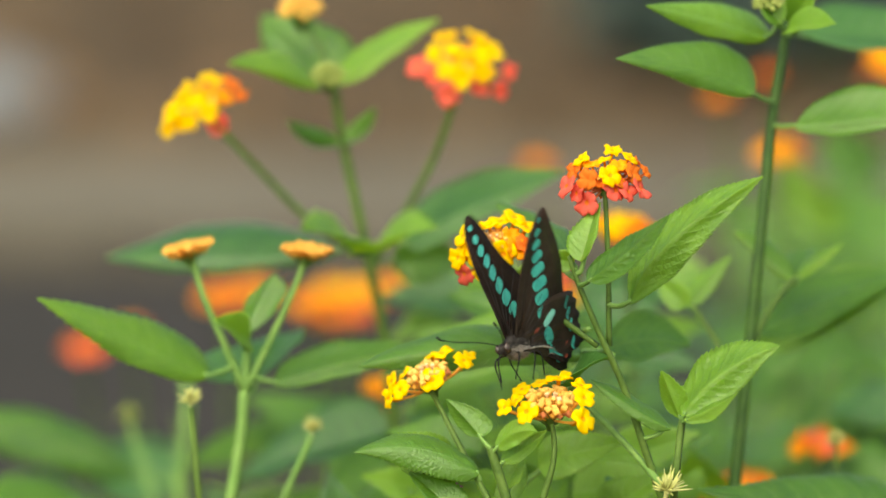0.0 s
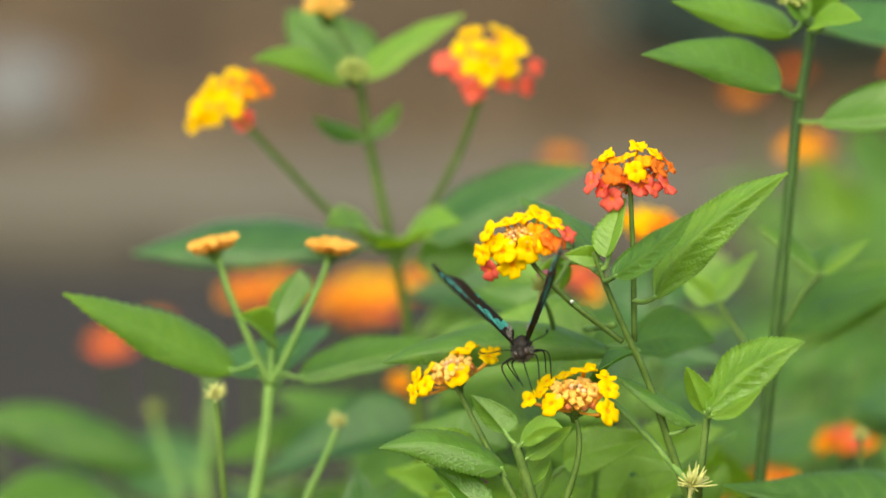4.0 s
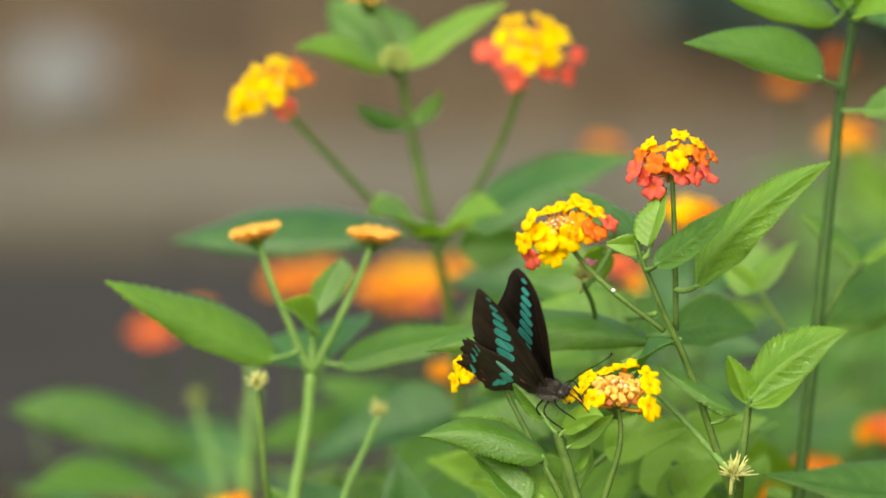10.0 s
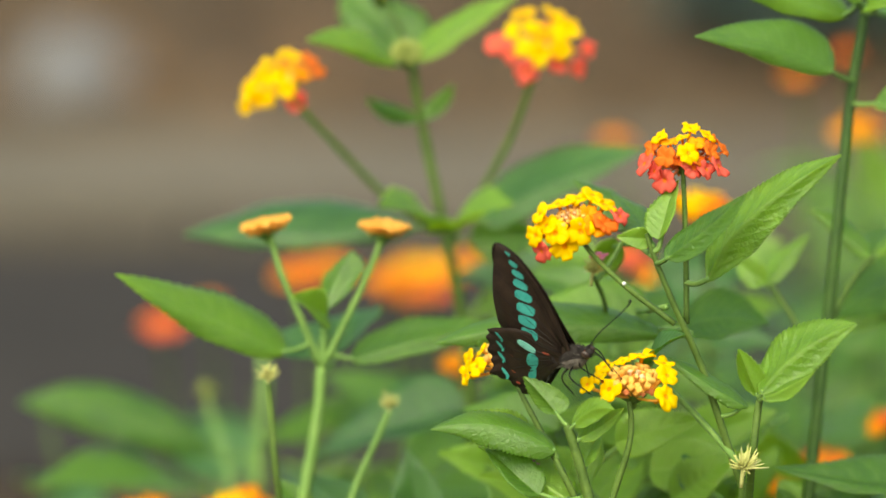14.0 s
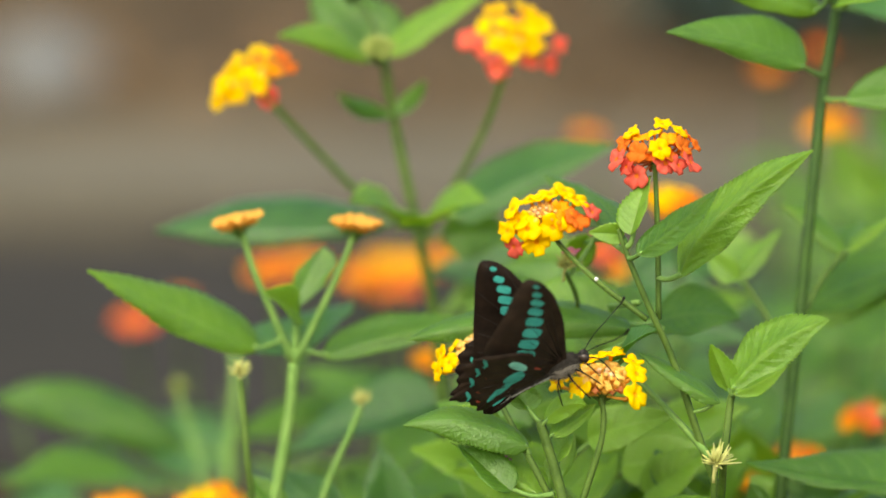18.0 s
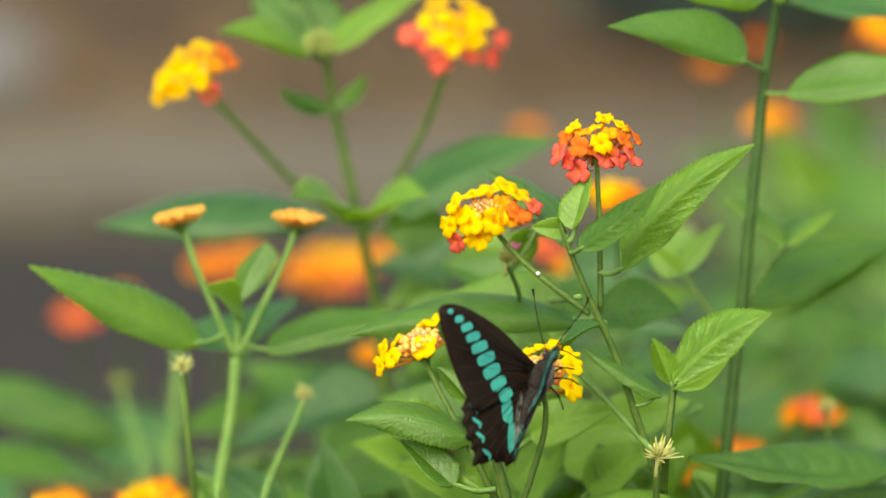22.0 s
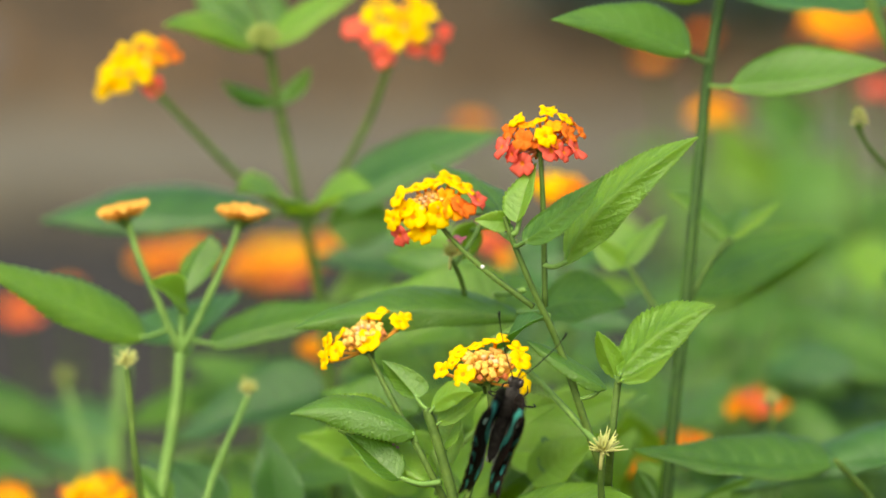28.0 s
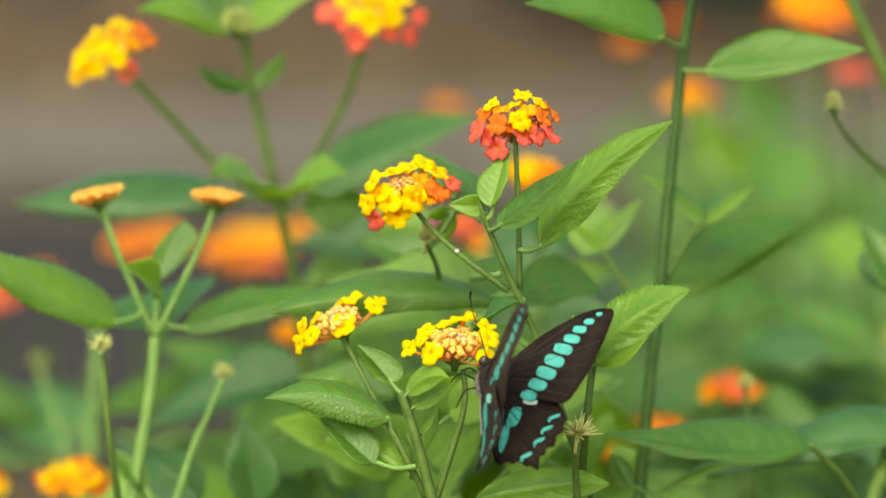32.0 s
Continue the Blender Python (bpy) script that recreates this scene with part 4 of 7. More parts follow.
stem(plant_tall, [(-0.0167, 0.1927, 0.8279), (-0.0208, 0.1999, 0.8400), (-0.0278, 0.2022, 0.8528)], 0.00113, 0.00087)
curved_leaf(plant_tall, (-0.0190, 0.2082, 0.8294), (-0.0293, 0.2202, 0.8401), (-0.0427, 0.2321, 0.8497), (-0.0135, 0.2224, 0.8431), (-0.0397, 0.2171, 0.8364), root=(-0.0192, 0.1972, 0.8354), material=LEAF, rows=33)
curved_leaf(plant_tall, (-0.0218, 0.1779, 0.8302), (-0.0355, 0.1666, 0.8385), (-0.0524, 0.1546, 0.8420), (-0.0347, 0.1759, 0.8428), (-0.0335, 0.1672, 0.8340), root=(-0.0167, 0.1927, 0.8279), material=LEAF_YOUNG_LIT, rows=36)
curved_leaf(plant_tall, (-0.0160, 0.1882, 0.8309), (0.0007, 0.1853, 0.8432), (0.0200, 0.1821, 0.8539), (-0.0057, 0.1958, 0.8439), (-0.0009, 0.1839, 0.8370), root=(-0.0167, 0.1929, 0.8289), material=LEAF_YOUNG_LIT, rows=33)
curved_leaf(plant_tall, (-0.0141, 0.1894, 0.8090), (-0.0239, 0.1824, 0.8125), (-0.0324, 0.1760, 0.8190), (-0.0228, 0.1869, 0.8150), (-0.0255, 0.1832, 0.8099), root=(-0.0136, 0.1939, 0.8089), material=LEAF, rows=24)
curved_leaf(plant_tall, (-0.0125, 0.1895, 0.8094), (-0.0069, 0.1879, 0.8149), (-0.0025, 0.1867, 0.8224), (-0.0105, 0.1908, 0.8157), (-0.0045, 0.1880, 0.8140), root=(-0.0136, 0.1939, 0.8090), material=LEAF, rows=24)
curved_leaf(plant_tall, (-0.0154, 0.1977, 0.7692), (-0.0568, 0.2025, 0.7680), (-0.0985, 0.2071, 0.7653), (-0.0545, 0.2222, 0.7747), (-0.0557, 0.1979, 0.7622), root=(-0.0118, 0.1922, 0.7724), material=LEAF_SHADED, rows=54)
curved_leaf(plant_tall, (0.0086, 0.1881, 0.7729), (0.0335, 0.1856, 0.7874), (0.0646, 0.1827, 0.7997), (0.0248, 0.2022, 0.7933), (0.0285, 0.1827, 0.7786), root=(0.0032, 0.1903, 0.7761), material=LEAF_SHADED, rows=54)
leaf(plant_tall, (-0.0047, 0.1678, 0.7726), (0.0184, 0.1300, 0.7890), 0.0236, (-0.54, 0.03, 0.84), fold=0.45, root=(-0.0060, 0.1926, 0.7693), material=LEAF_YOUNG_LIT, rows=39)
leaf(plant_tall, (-0.0087, 0.1779, 0.7729), (-0.0278, 0.1399, 0.7873), 0.0225, (0.53, 0.06, 0.85), fold=0.45, root=(-0.0060, 0.1927, 0.7703), material=LEAF_YOUNG_LIT, rows=39)
leaf(plant_tall, (0.0033, 0.2265, 0.7603), (0.0301, 0.2367, 0.7606), 0.0181, (0.35, -0.92, 0.19), fold=0.45, root=(-0.0038, 0.1917, 0.7644), material=LEAF, rows=24)

plant_stem = thing("lantana_plant", (0.1125, 0.0837, 0.0000), "tall lantana stem with opposite leaf pairs", "plant", "lantana plants")
stem(plant_stem, [(0.1116, 0.0837, 0.0000), (0.1182, 0.0787, 0.3415), (0.1129, 0.0656, 0.6830)], 0.00392, 0.00261, STEM)
stem(plant_stem, [(0.1129, 0.0656, 0.6830), (0.1159, 0.0711, 0.7141), (0.1214, 0.0798, 0.7635), (0.1259, 0.0876, 0.8074), (0.1292, 0.0927, 0.8366), (0.1333, 0.0969, 0.8604), (0.1341, 0.0992, 0.8732)], 0.00215, 0.00160, STEM_DARK)
curved_leaf(plant_stem, (0.1207, 0.0734, 0.8420), (0.1011, 0.0648, 0.8512), (0.0749, 0.0555, 0.8560), (0.1110, 0.0778, 0.8571), (0.1033, 0.0640, 0.8454), root=(0.1292, 0.0927, 0.8367), material=LEAF, rows=93)
curved_leaf(plant_stem, (0.1260, 0.0864, 0.8584), (0.1059, 0.0775, 0.8658), (0.0851, 0.0684, 0.8716), (0.1161, 0.0910, 0.8683), (0.1068, 0.0770, 0.8607), root=(0.1299, 0.0893, 0.8639), material=LEAF_YOUNG_LIT, rows=84)
curved_leaf(plant_stem, (0.1353, 0.0814, 0.8307), (0.1601, 0.0768, 0.8331), (0.1862, 0.0726, 0.8382), (0.1581, 0.0878, 0.8424), (0.1517, 0.0752, 0.8287), root=(0.1284, 0.0914, 0.8294), material=LEAF, rows=99)
leaf(plant_stem, (0.1445, 0.1562, 0.8513), (0.2054, 0.1754, 0.8447), 0.0321, (0.21, -0.35, 0.91), fold=0.20, root=(0.1339, 0.0972, 0.8622), material=LEAF_SHADED, rows=54)
leaf(plant_stem, (0.1338, 0.0873, 0.8634), (0.1420, 0.0799, 0.8790), 0.0096, (-0.58, -0.81, -0.08), fold=0.45, root=(0.1339, 0.0972, 0.8622), material=LEAF_YOUNG_LIT, rows=36)
leaf(plant_stem, (0.1319, 0.0770, 0.8628), (0.1453, 0.0575, 0.8670), 0.0120, (-0.60, -0.25, 0.76), fold=0.45, root=(0.1335, 0.0966, 0.8586), material=LEAF_YOUNG_LIT, rows=45)
leaf(plant_stem, (0.1292, 0.0773, 0.8646), (0.1200, 0.0796, 0.8772), 0.0079, (0.30, -0.88, 0.37), fold=0.45, root=(0.1335, 0.0969, 0.8604), material=LEAF_YOUNG_LIT, rows=30)
bud_head(plant_stem, (0.1255, 0.0784, 0.8707), (0.00, -0.24, 0.97), 0.0105, BUD_GREEN, 5)
stem(plant_stem, [(0.1329, 0.0966, 0.8586), (0.1292, 0.0876, 0.8652), (0.1259, 0.0782, 0.8693)], 0.00096, 0.00070)
curved_leaf(plant_stem, (0.1250, 0.0992, 0.7571), (0.1511, 0.1234, 0.7650), (0.1795, 0.1469, 0.7692), (0.1478, 0.1386, 0.7705), (0.1512, 0.1150, 0.7592), root=(0.1126, 0.0936, 0.7536), material=LEAF, rows=54)
stem(plant_stem, [(0.1218, 0.0790, 0.7589), (0.1292, 0.0910, 0.7690), (0.1374, 0.0975, 0.7773)], 0.00122, 0.00096)
curved_leaf(plant_stem, (0.1369, 0.0974, 0.7768), (0.1266, 0.1015, 0.7858), (0.1172, 0.1051, 0.7915), (0.1305, 0.1076, 0.7874), (0.1265, 0.0994, 0.7820), root=(0.1367, 0.0970, 0.7766), material=LEAF_YOUNG_LIT, rows=24)
curved_leaf(plant_stem, (0.1377, 0.0974, 0.7770), (0.1445, 0.0960, 0.7833), (0.1533, 0.0946, 0.7893), (0.1433, 0.1020, 0.7834), (0.1453, 0.0954, 0.7808), root=(0.1371, 0.0973, 0.7770), material=LEAF_YOUNG_LIT, rows=24)
leaf(plant_stem, (0.1371, 0.1024, 0.7764), (0.1444, 0.1238, 0.7823), 0.0117, (-0.27, -0.17, 0.95), fold=0.45, root=(0.1374, 0.0972, 0.7758), material=LEAF, rows=24)
stem(plant_stem, [(0.1190, 0.0756, 0.7397), (0.1128, 0.0933, 0.7533), (0.1042, 0.1057, 0.7662)], 0.00122, 0.00096)
curved_leaf(plant_stem, (0.1023, 0.1057, 0.7659), (0.1095, 0.1097, 0.7748), (0.1171, 0.1134, 0.7816), (0.1066, 0.1143, 0.7743), (0.1108, 0.1080, 0.7712), root=(0.1042, 0.1057, 0.7662), material=LEAF_YOUNG_LIT, rows=24)
leaf(plant_stem, (0.1023, 0.1057, 0.7662), (0.0918, 0.1123, 0.7746), 0.0085, (-0.25, -0.89, 0.38), fold=0.45, root=(0.1047, 0.1055, 0.7651), material=LEAF_YOUNG_LIT, rows=24)
curved_leaf(plant_stem, (0.1676, 0.0598, 0.7078), (0.1390, 0.0450, 0.7111), (0.1003, 0.0317, 0.7207), (0.1493, 0.0651, 0.7179), (0.1372, 0.0365, 0.7096), material=LEAF, rows=108)

plant_edge = thing("lantana_plant", (0.1907, 0.0590, 0.0000), "lantana with large glossy leaves and a green bud", "plant", "lantana plants")
stem(plant_edge, [(0.1949, 0.0886, 0.0000), (0.1974, 0.0787, 0.3421), (0.1880, 0.0608, 0.6843)], 0.00340, 0.00227, STEM)
stem(plant_edge, [(0.1880, 0.0608, 0.6843), (0.1793, 0.0533, 0.6994), (0.1670, 0.0456, 0.7135)], 0.00139, 0.00096)
stem(plant_edge, [(0.1880, 0.0608, 0.6843), (0.2124, 0.1096, 0.7306), (0.2139, 0.1287, 0.7814), (0.2034, 0.1350, 0.8173), (0.1900, 0.1403, 0.8475), (0.1842, 0.1437, 0.8664)], 0.00261, 0.00192)
curved_leaf(plant_edge, (0.2099, 0.0643, 0.7094), (0.1726, 0.0785, 0.7021), (0.1250, 0.0919, 0.6885), (0.1838, 0.0939, 0.7128), (0.1628, 0.0748, 0.6996), root=(0.1968, 0.0783, 0.7009), material=LEAF_SHADED, rows=108)
leaf(plant_edge, (0.2053, 0.1031, 0.7513), (0.1915, 0.1172, 0.7737), 0.0149, (0.21, -0.77, 0.61), fold=0.45, root=(0.2121, 0.1116, 0.7419), material=LEAF, rows=24)
bud_head(plant_edge, (0.1793, 0.0931, 0.8160), (-0.05, 0.05, 1.00), 0.0062, STRAW, 6, 2.3)
bud_head(plant_edge, (0.1545, 0.1223, 0.7161), (0.0, -0.2, 0.98), 0.0062, STRAW, 8, 1.4)
stem(plant_edge, [(0.1572, 0.1148, 0.6762), (0.1550, 0.1198, 0.7028), (0.1545, 0.1219, 0.7142)], 0.0009, 0.0008)
stem(plant_edge, [(0.2130, 0.1280, 0.7776), (0.1987, 0.1101, 0.7913), (0.1844, 0.0974, 0.8058), (0.1791, 0.0939, 0.8143)], 0.00096, 0.00078)
curved_leaf(plant_edge, (0.0566, 0.0035, 0.7060), (0.0766, -0.0034, 0.7122), (0.0977, -0.0111, 0.7143), (0.0773, 0.0094, 0.7151), (0.0783, -0.0045, 0.7058), root=(0.0465, 0.0122, 0.6966), material=LEAF_YOUNG_LIT, rows=96)
curved_leaf(plant_edge, (0.1089, 0.0434, 0.6997), (0.1060, 0.0443, 0.7052), (0.1027, 0.0452, 0.7106), (0.1028, 0.0459, 0.7033), (0.1089, 0.0443, 0.7070), root=(0.1315, 0.0517, 0.6904), material=LEAF, rows=30)

plant_back = thing("lantana_plant", (-0.0203, 0.4924, 0.0000), "lantana with orange flower heads behind other plants", "plant", "lantana plants behind")
flower_head(plant_back, (-0.1410, 0.6824, 0.6391), (0.00, -0.13, 0.99), 0.0204, [(88, 9, "red/orange", 3.87), (60, 7, "orange", 3.67), (30, 4, "orange", 3.46)], 51, 0.34, far=True, buds=6)
stem(plant_back, [(-0.1391, 0.7100, 0.5077), (-0.1391, 0.7047, 0.5931), (-0.1410, 0.6815, 0.6341)], 0.00131, 0.00096)
flower_head(plant_back, (-0.1226, 0.7331, 0.6389), (0.00, -0.13, 0.99), 0.0130, [(88, 9, "orange", 2.50), (60, 7, "amber", 2.4), (30, 4, "amber", 2.2)], 52, 0.34, far=True, buds=6)
stem(plant_back, [(-0.1199, 0.7585, 0.4950), (-0.1202, 0.7553, 0.5921), (-0.1226, 0.7320, 0.6327)], 0.00131, 0.00096)
flower_head(plant_back, (-0.0746, 0.6472, 0.6702), (0.00, -0.13, 0.99), 0.0218, [(88, 9, "orange/amber", 4.15), (60, 7, "amber/orange", 3.94), (30, 4, "amber/orange", 3.72)], 53, 0.34, far=True, buds=6)
stem(plant_back, [(-0.0711, 0.6712, 0.5178), (-0.0718, 0.6698, 0.6253), (-0.0746, 0.6461, 0.6634)], 0.00131, 0.00096)
flower_head(plant_back, (-0.0613, 0.7265, 0.6589), (0.00, -0.13, 0.99), 0.0193, [(88, 9, "orange", 3.66), (60, 7, "amber", 3.46), (30, 4, "amber", 3.27)], 54, 0.34, far=True, buds=6)
stem(plant_back, [(-0.0572, 0.7488, 0.4976), (-0.0580, 0.7488, 0.6125), (-0.0613, 0.7254, 0.6530)], 0.00131, 0.00096)
flower_head(plant_back, (-0.0350, 0.6665, 0.6631), (0.00, -0.13, 0.99), 0.0176, [(88, 9, "orange/amber", 3.35), (60, 7, "amber", 3.18), (30, 4, "amber", 3.00)], 110, 0.34, far=True, buds=6)
stem(plant_back, [(-0.0311, 0.6909, 0.5129), (-0.0323, 0.6899, 0.6231), (-0.0350, 0.6655, 0.6571)], 0.00131, 0.00096)
flower_head(plant_back, (-0.0240, 0.7068, 0.6616), (0.00, -0.13, 0.99), 0.0202, [(88, 9, "amber/orange", 3.83), (60, 7, "amber/yellow", 3.63), (30, 4, "amber/yellow", 3.43)], 111, 0.34, far=True, buds=6)
stem(plant_back, [(-0.0197, 0.7297, 0.5028), (-0.0211, 0.7301, 0.6210), (-0.0240, 0.7058, 0.6556)], 0.00131, 0.00096)
flower_head(plant_back, (-0.0093, 0.6871, 0.6652), (0.00, -0.13, 0.99), 0.0210, [(88, 9, "amber", 3.99), (60, 7, "amber/yellow", 3.78), (30, 4, "amber/yellow", 3.57)], 112, 0.34, far=True, buds=6)
stem(plant_back, [(-0.0047, 0.7102, 0.5078), (-0.0062, 0.7105, 0.6249), (-0.0093, 0.6861, 0.6592)], 0.00131, 0.00096)
flower_head(plant_back, (-0.0149, 0.6459, 0.6621), (0.00, -0.13, 0.99), 0.0185, [(88, 9, "orange/red", 3.51), (60, 7, "orange", 3.33), (30, 4, "orange", 3.14)], 113, 0.34, far=True, buds=6)
stem(plant_back, [(-0.0105, 0.6714, 0.5179), (-0.0120, 0.6694, 0.6223), (-0.0149, 0.6449, 0.6561)], 0.00131, 0.00096)
flower_head(plant_back, (-0.0286, 0.6849, 0.6525), (0.00, -0.13, 0.99), 0.0168, [(88, 9, "orange", 3.19), (60, 7, "orange/amber", 3.02), (30, 4, "orange/amber", 2.86)], 114, 0.34, far=True, buds=6)
stem(plant_back, [(-0.0245, 0.7103, 0.5078), (-0.0258, 0.7083, 0.6121), (-0.0286, 0.6839, 0.6465)], 0.00131, 0.00096)
flower_head(plant_back, (0.0058, 0.7267, 0.6601), (0.00, -0.13, 0.99), 0.0185, [(88, 9, "orange/amber", 3.51), (60, 7, "amber", 3.33), (30, 4, "amber", 3.14)], 115, 0.34, far=True, buds=6)
stem(plant_back, [(0.0109, 0.7490, 0.4977), (0.0092, 0.7500, 0.6192), (0.0058, 0.7257, 0.6541)], 0.00131, 0.00096)
flower_head(plant_back, (0.0154, 0.7657, 0.6508), (0.00, -0.13, 0.99), 0.0151, [(88, 9, "orange", 2.87), (60, 7, "amber", 2.72), (30, 4, "amber", 2.57)], 116, 0.34, far=True, buds=6)
stem(plant_back, [(0.0208, 0.7878, 0.4876), (0.0190, 0.7888, 0.6092), (0.0154, 0.7647, 0.6448)], 0.00131, 0.00096)
flower_head(plant_back, (0.0002, 0.2872, 0.7017), (0.00, -0.13, 0.99), 0.0150, [(88, 9, "orange/amber", 2.85), (60, 7, "amber", 2.70), (30, 4, "amber", 2.55)], 58, 0.34, far=True, buds=6)
stem(plant_back, [(0.0046, 0.3216, 0.6088), (0.0035, 0.3109, 0.6633), (0.0002, 0.2866, 0.6980)], 0.00131, 0.00096)
flower_head(plant_back, (-0.0020, 0.3051, 0.6880), (0.00, -0.13, 0.99), 0.0130, [(88, 9, "red", 2.48), (60, 7, "red/orange", 2.35), (30, 4, "red/orange", 2.22)], 59, 0.34, far=True, buds=6)
stem(plant_back, [(0.0025, 0.3411, 0.6037), (0.0013, 0.3287, 0.6491), (-0.0020, 0.3046, 0.6848)], 0.00131, 0.00096)
flower_head(plant_back, (0.0777, 0.7964, 0.7096), (0.00, -0.13, 0.99), 0.0158, [(88, 9, "orange", 3.00), (60, 7, "amber", 2.84), (30, 4, "amber", 2.68)], 60, 0.34, far=True, buds=6)
stem(plant_back, [(0.0853, 0.8071, 0.4824), (0.0831, 0.8186, 0.6629), (0.0777, 0.7957, 0.7058)], 0.00131, 0.00096)
stem(plant_back, [(-0.0203, 0.4924, 0.0000), (-0.0119, 0.4838, 0.2854), (-0.0154, 0.4673, 0.5709)], 0.00523, 0.00349, WOODY)

plant_back_east = thing("lantana_plant", (0.1518, 0.3939, 0.0000), "lantana with orange and red flower heads", "plant", "lantana plants behind")
flower_head(plant_back_east, (0.0866, 0.2188, 0.7741), (0.00, -0.13, 0.99), 0.0228, [(88, 9, "amber/orange", 4.34), (60, 7, "yellow/amber", 4.11), (30, 4, "yellow/amber", 3.88)], 61, 0.34, far=True, buds=6)
stem(plant_back_east, [(0.0937, 0.2440, 0.6290), (0.0914, 0.2430, 0.7384), (0.0866, 0.2178, 0.7684)], 0.00131, 0.00096)
flower_head(plant_back_east, (0.1798, 0.5995, 0.7448), (0.00, -0.13, 0.99), 0.0214, [(88, 9, "orange/amber", 4.07), (60, 7, "amber", 3.85), (30, 4, "amber", 3.64)], 62, 0.34, far=True, buds=6)
stem(plant_back_east, [(0.1898, 0.6129, 0.5329), (0.1866, 0.6224, 0.7021), (0.1798, 0.5985, 0.7395)], 0.00131, 0.00096)
flower_head(plant_back_east, (0.1880, 0.7544, 0.7594), (0.00, -0.13, 0.99), 0.0126, [(88, 9, "red/orange", 2.40), (60, 7, "orange", 2.28), (30, 4, "orange", 2.15)], 63, 0.34, far=True, buds=6)
stem(plant_back_east, [(0.1982, 0.7585, 0.4950), (0.1949, 0.7769, 0.7143), (0.1880, 0.7538, 0.7563)], 0.00131, 0.00096)
flower_head(plant_back_east, (0.1638, 0.7525, 0.7486), (0.00, -0.13, 0.99), 0.0137, [(88, 9, "orange", 2.61), (60, 7, "amber", 2.47), (30, 4, "amber", 2.34)], 64, 0.34, far=True, buds=6)
stem(plant_back_east, [(0.1734, 0.7585, 0.4950), (0.1704, 0.7749, 0.7033), (0.1638, 0.7519, 0.7452)], 0.00131, 0.00096)
flower_head(plant_back_east, (0.1628, 0.2489, 0.6871), (0.00, -0.13, 0.99), 0.0209, [(88, 9, "orange/amber/amber", 3.97), (60, 7, "orange/red", 3.76), (30, 4, "orange/red", 3.55)], 65, 0.34, far=True, buds=6)
stem(plant_back_east, [(0.1685, 0.2531, 0.6266), (0.1669, 0.2520, 0.6541), (0.1628, 0.2477, 0.6803)], 0.00131, 0.00096)
flower_head(plant_back_east, (0.1356, 0.2471, 0.6719), (0.00, -0.13, 0.99), 0.0220, [(88, 9, "red/orange", 4.19), (60, 7, "amber/orange", 3.97), (30, 4, "amber/orange", 3.75)], 66, 0.34, far=True, buds=6)
stem(plant_back_east, [(0.1411, 0.2539, 0.6263), (0.1395, 0.2501, 0.6387), (0.1356, 0.2457, 0.6648)], 0.00131, 0.00096)
flower_head(plant_back_east, (0.1131, 0.1979, 0.6770), (0.00, -0.13, 0.99), 0.0170, [(88, 9, "amber/orange", 3.23), (60, 7, "amber", 3.06), (30, 4, "amber", 2.89)], 67, 0.34, far=True, buds=6)
stem(plant_back_east, [(0.1182, 0.2061, 0.6389), (0.1168, 0.2011, 0.6447), (0.1131, 0.1969, 0.6715)], 0.00131, 0.00096)
flower_head(plant_back_east, (0.0787, 0.3422, 0.7253), (0.00, -0.13, 0.99), 0.0199, [(88, 9, "orange/amber", 3.78), (60, 7, "amber", 3.58), (30, 4, "amber", 3.38)], 68, 0.34, far=True, buds=6)
stem(plant_back_east, [(0.0857, 0.3702, 0.5961), (0.0836, 0.3658, 0.6866), (0.0787, 0.3413, 0.7204)], 0.00131, 0.00096)
flower_head(plant_back_east, (0.0834, 0.3860, 0.6859), (0.00, -0.13, 0.99), 0.0205, [(88, 9, "red/orange", 3.90), (60, 7, "red", 3.69), (30, 4, "red", 3.49)], 69, 0.34, far=True, buds=6)
stem(plant_back_east, [(0.0906, 0.4187, 0.5835), (0.0884, 0.4094, 0.6456), (0.0834, 0.3851, 0.6808)], 0.00131, 0.00096)
flower_head(plant_back_east, (0.0683, 0.4124, 0.7205), (0.00, -0.13, 0.99), 0.0161, [(88, 9, "red", 3.07), (60, 7, "orange", 2.91), (30, 4, "orange", 2.74)], 70, 0.34, far=True, buds=6)
stem(plant_back_east, [(0.0750, 0.4381, 0.5784), (0.0730, 0.4358, 0.6805), (0.0683, 0.4117, 0.7165)], 0.00131, 0.00096)
flower_head(plant_back_east, (0.2175, 0.4573, 0.8025), (0.00, -0.13, 0.99), 0.0352, [(88, 9, "orange", 6.69), (60, 7, "amber", 6.33), (30, 4, "amber", 5.98)], 71, 0.34, far=True, buds=6)
stem(plant_back_east, [(0.2285, 0.4673, 0.5709), (0.2248, 0.4809, 0.7634), (0.2175, 0.4558, 0.7939)], 0.00131, 0.00096)
flower_head(plant_back_east, (0.2403, 0.5023, 0.7693), (0.00, -0.13, 0.99), 0.0145, [(88, 9, "red", 2.75), (60, 7, "red", 2.61), (30, 4, "red", 2.46)], 72, 0.34, far=True, buds=6)
stem(plant_back_east, [(0.2520, 0.5158, 0.5582), (0.2480, 0.5256, 0.7288), (0.2403, 0.5016, 0.7657)], 0.00131, 0.00096)
flower_head(plant_back_east, (0.1913, 0.7315, 0.6295), (0.00, -0.13, 0.99), 0.0154, [(88, 9, "red", 2.92), (60, 7, "red/orange", 2.77), (30, 4, "red/orange", 2.62)], 73, 0.34, far=True, buds=6)
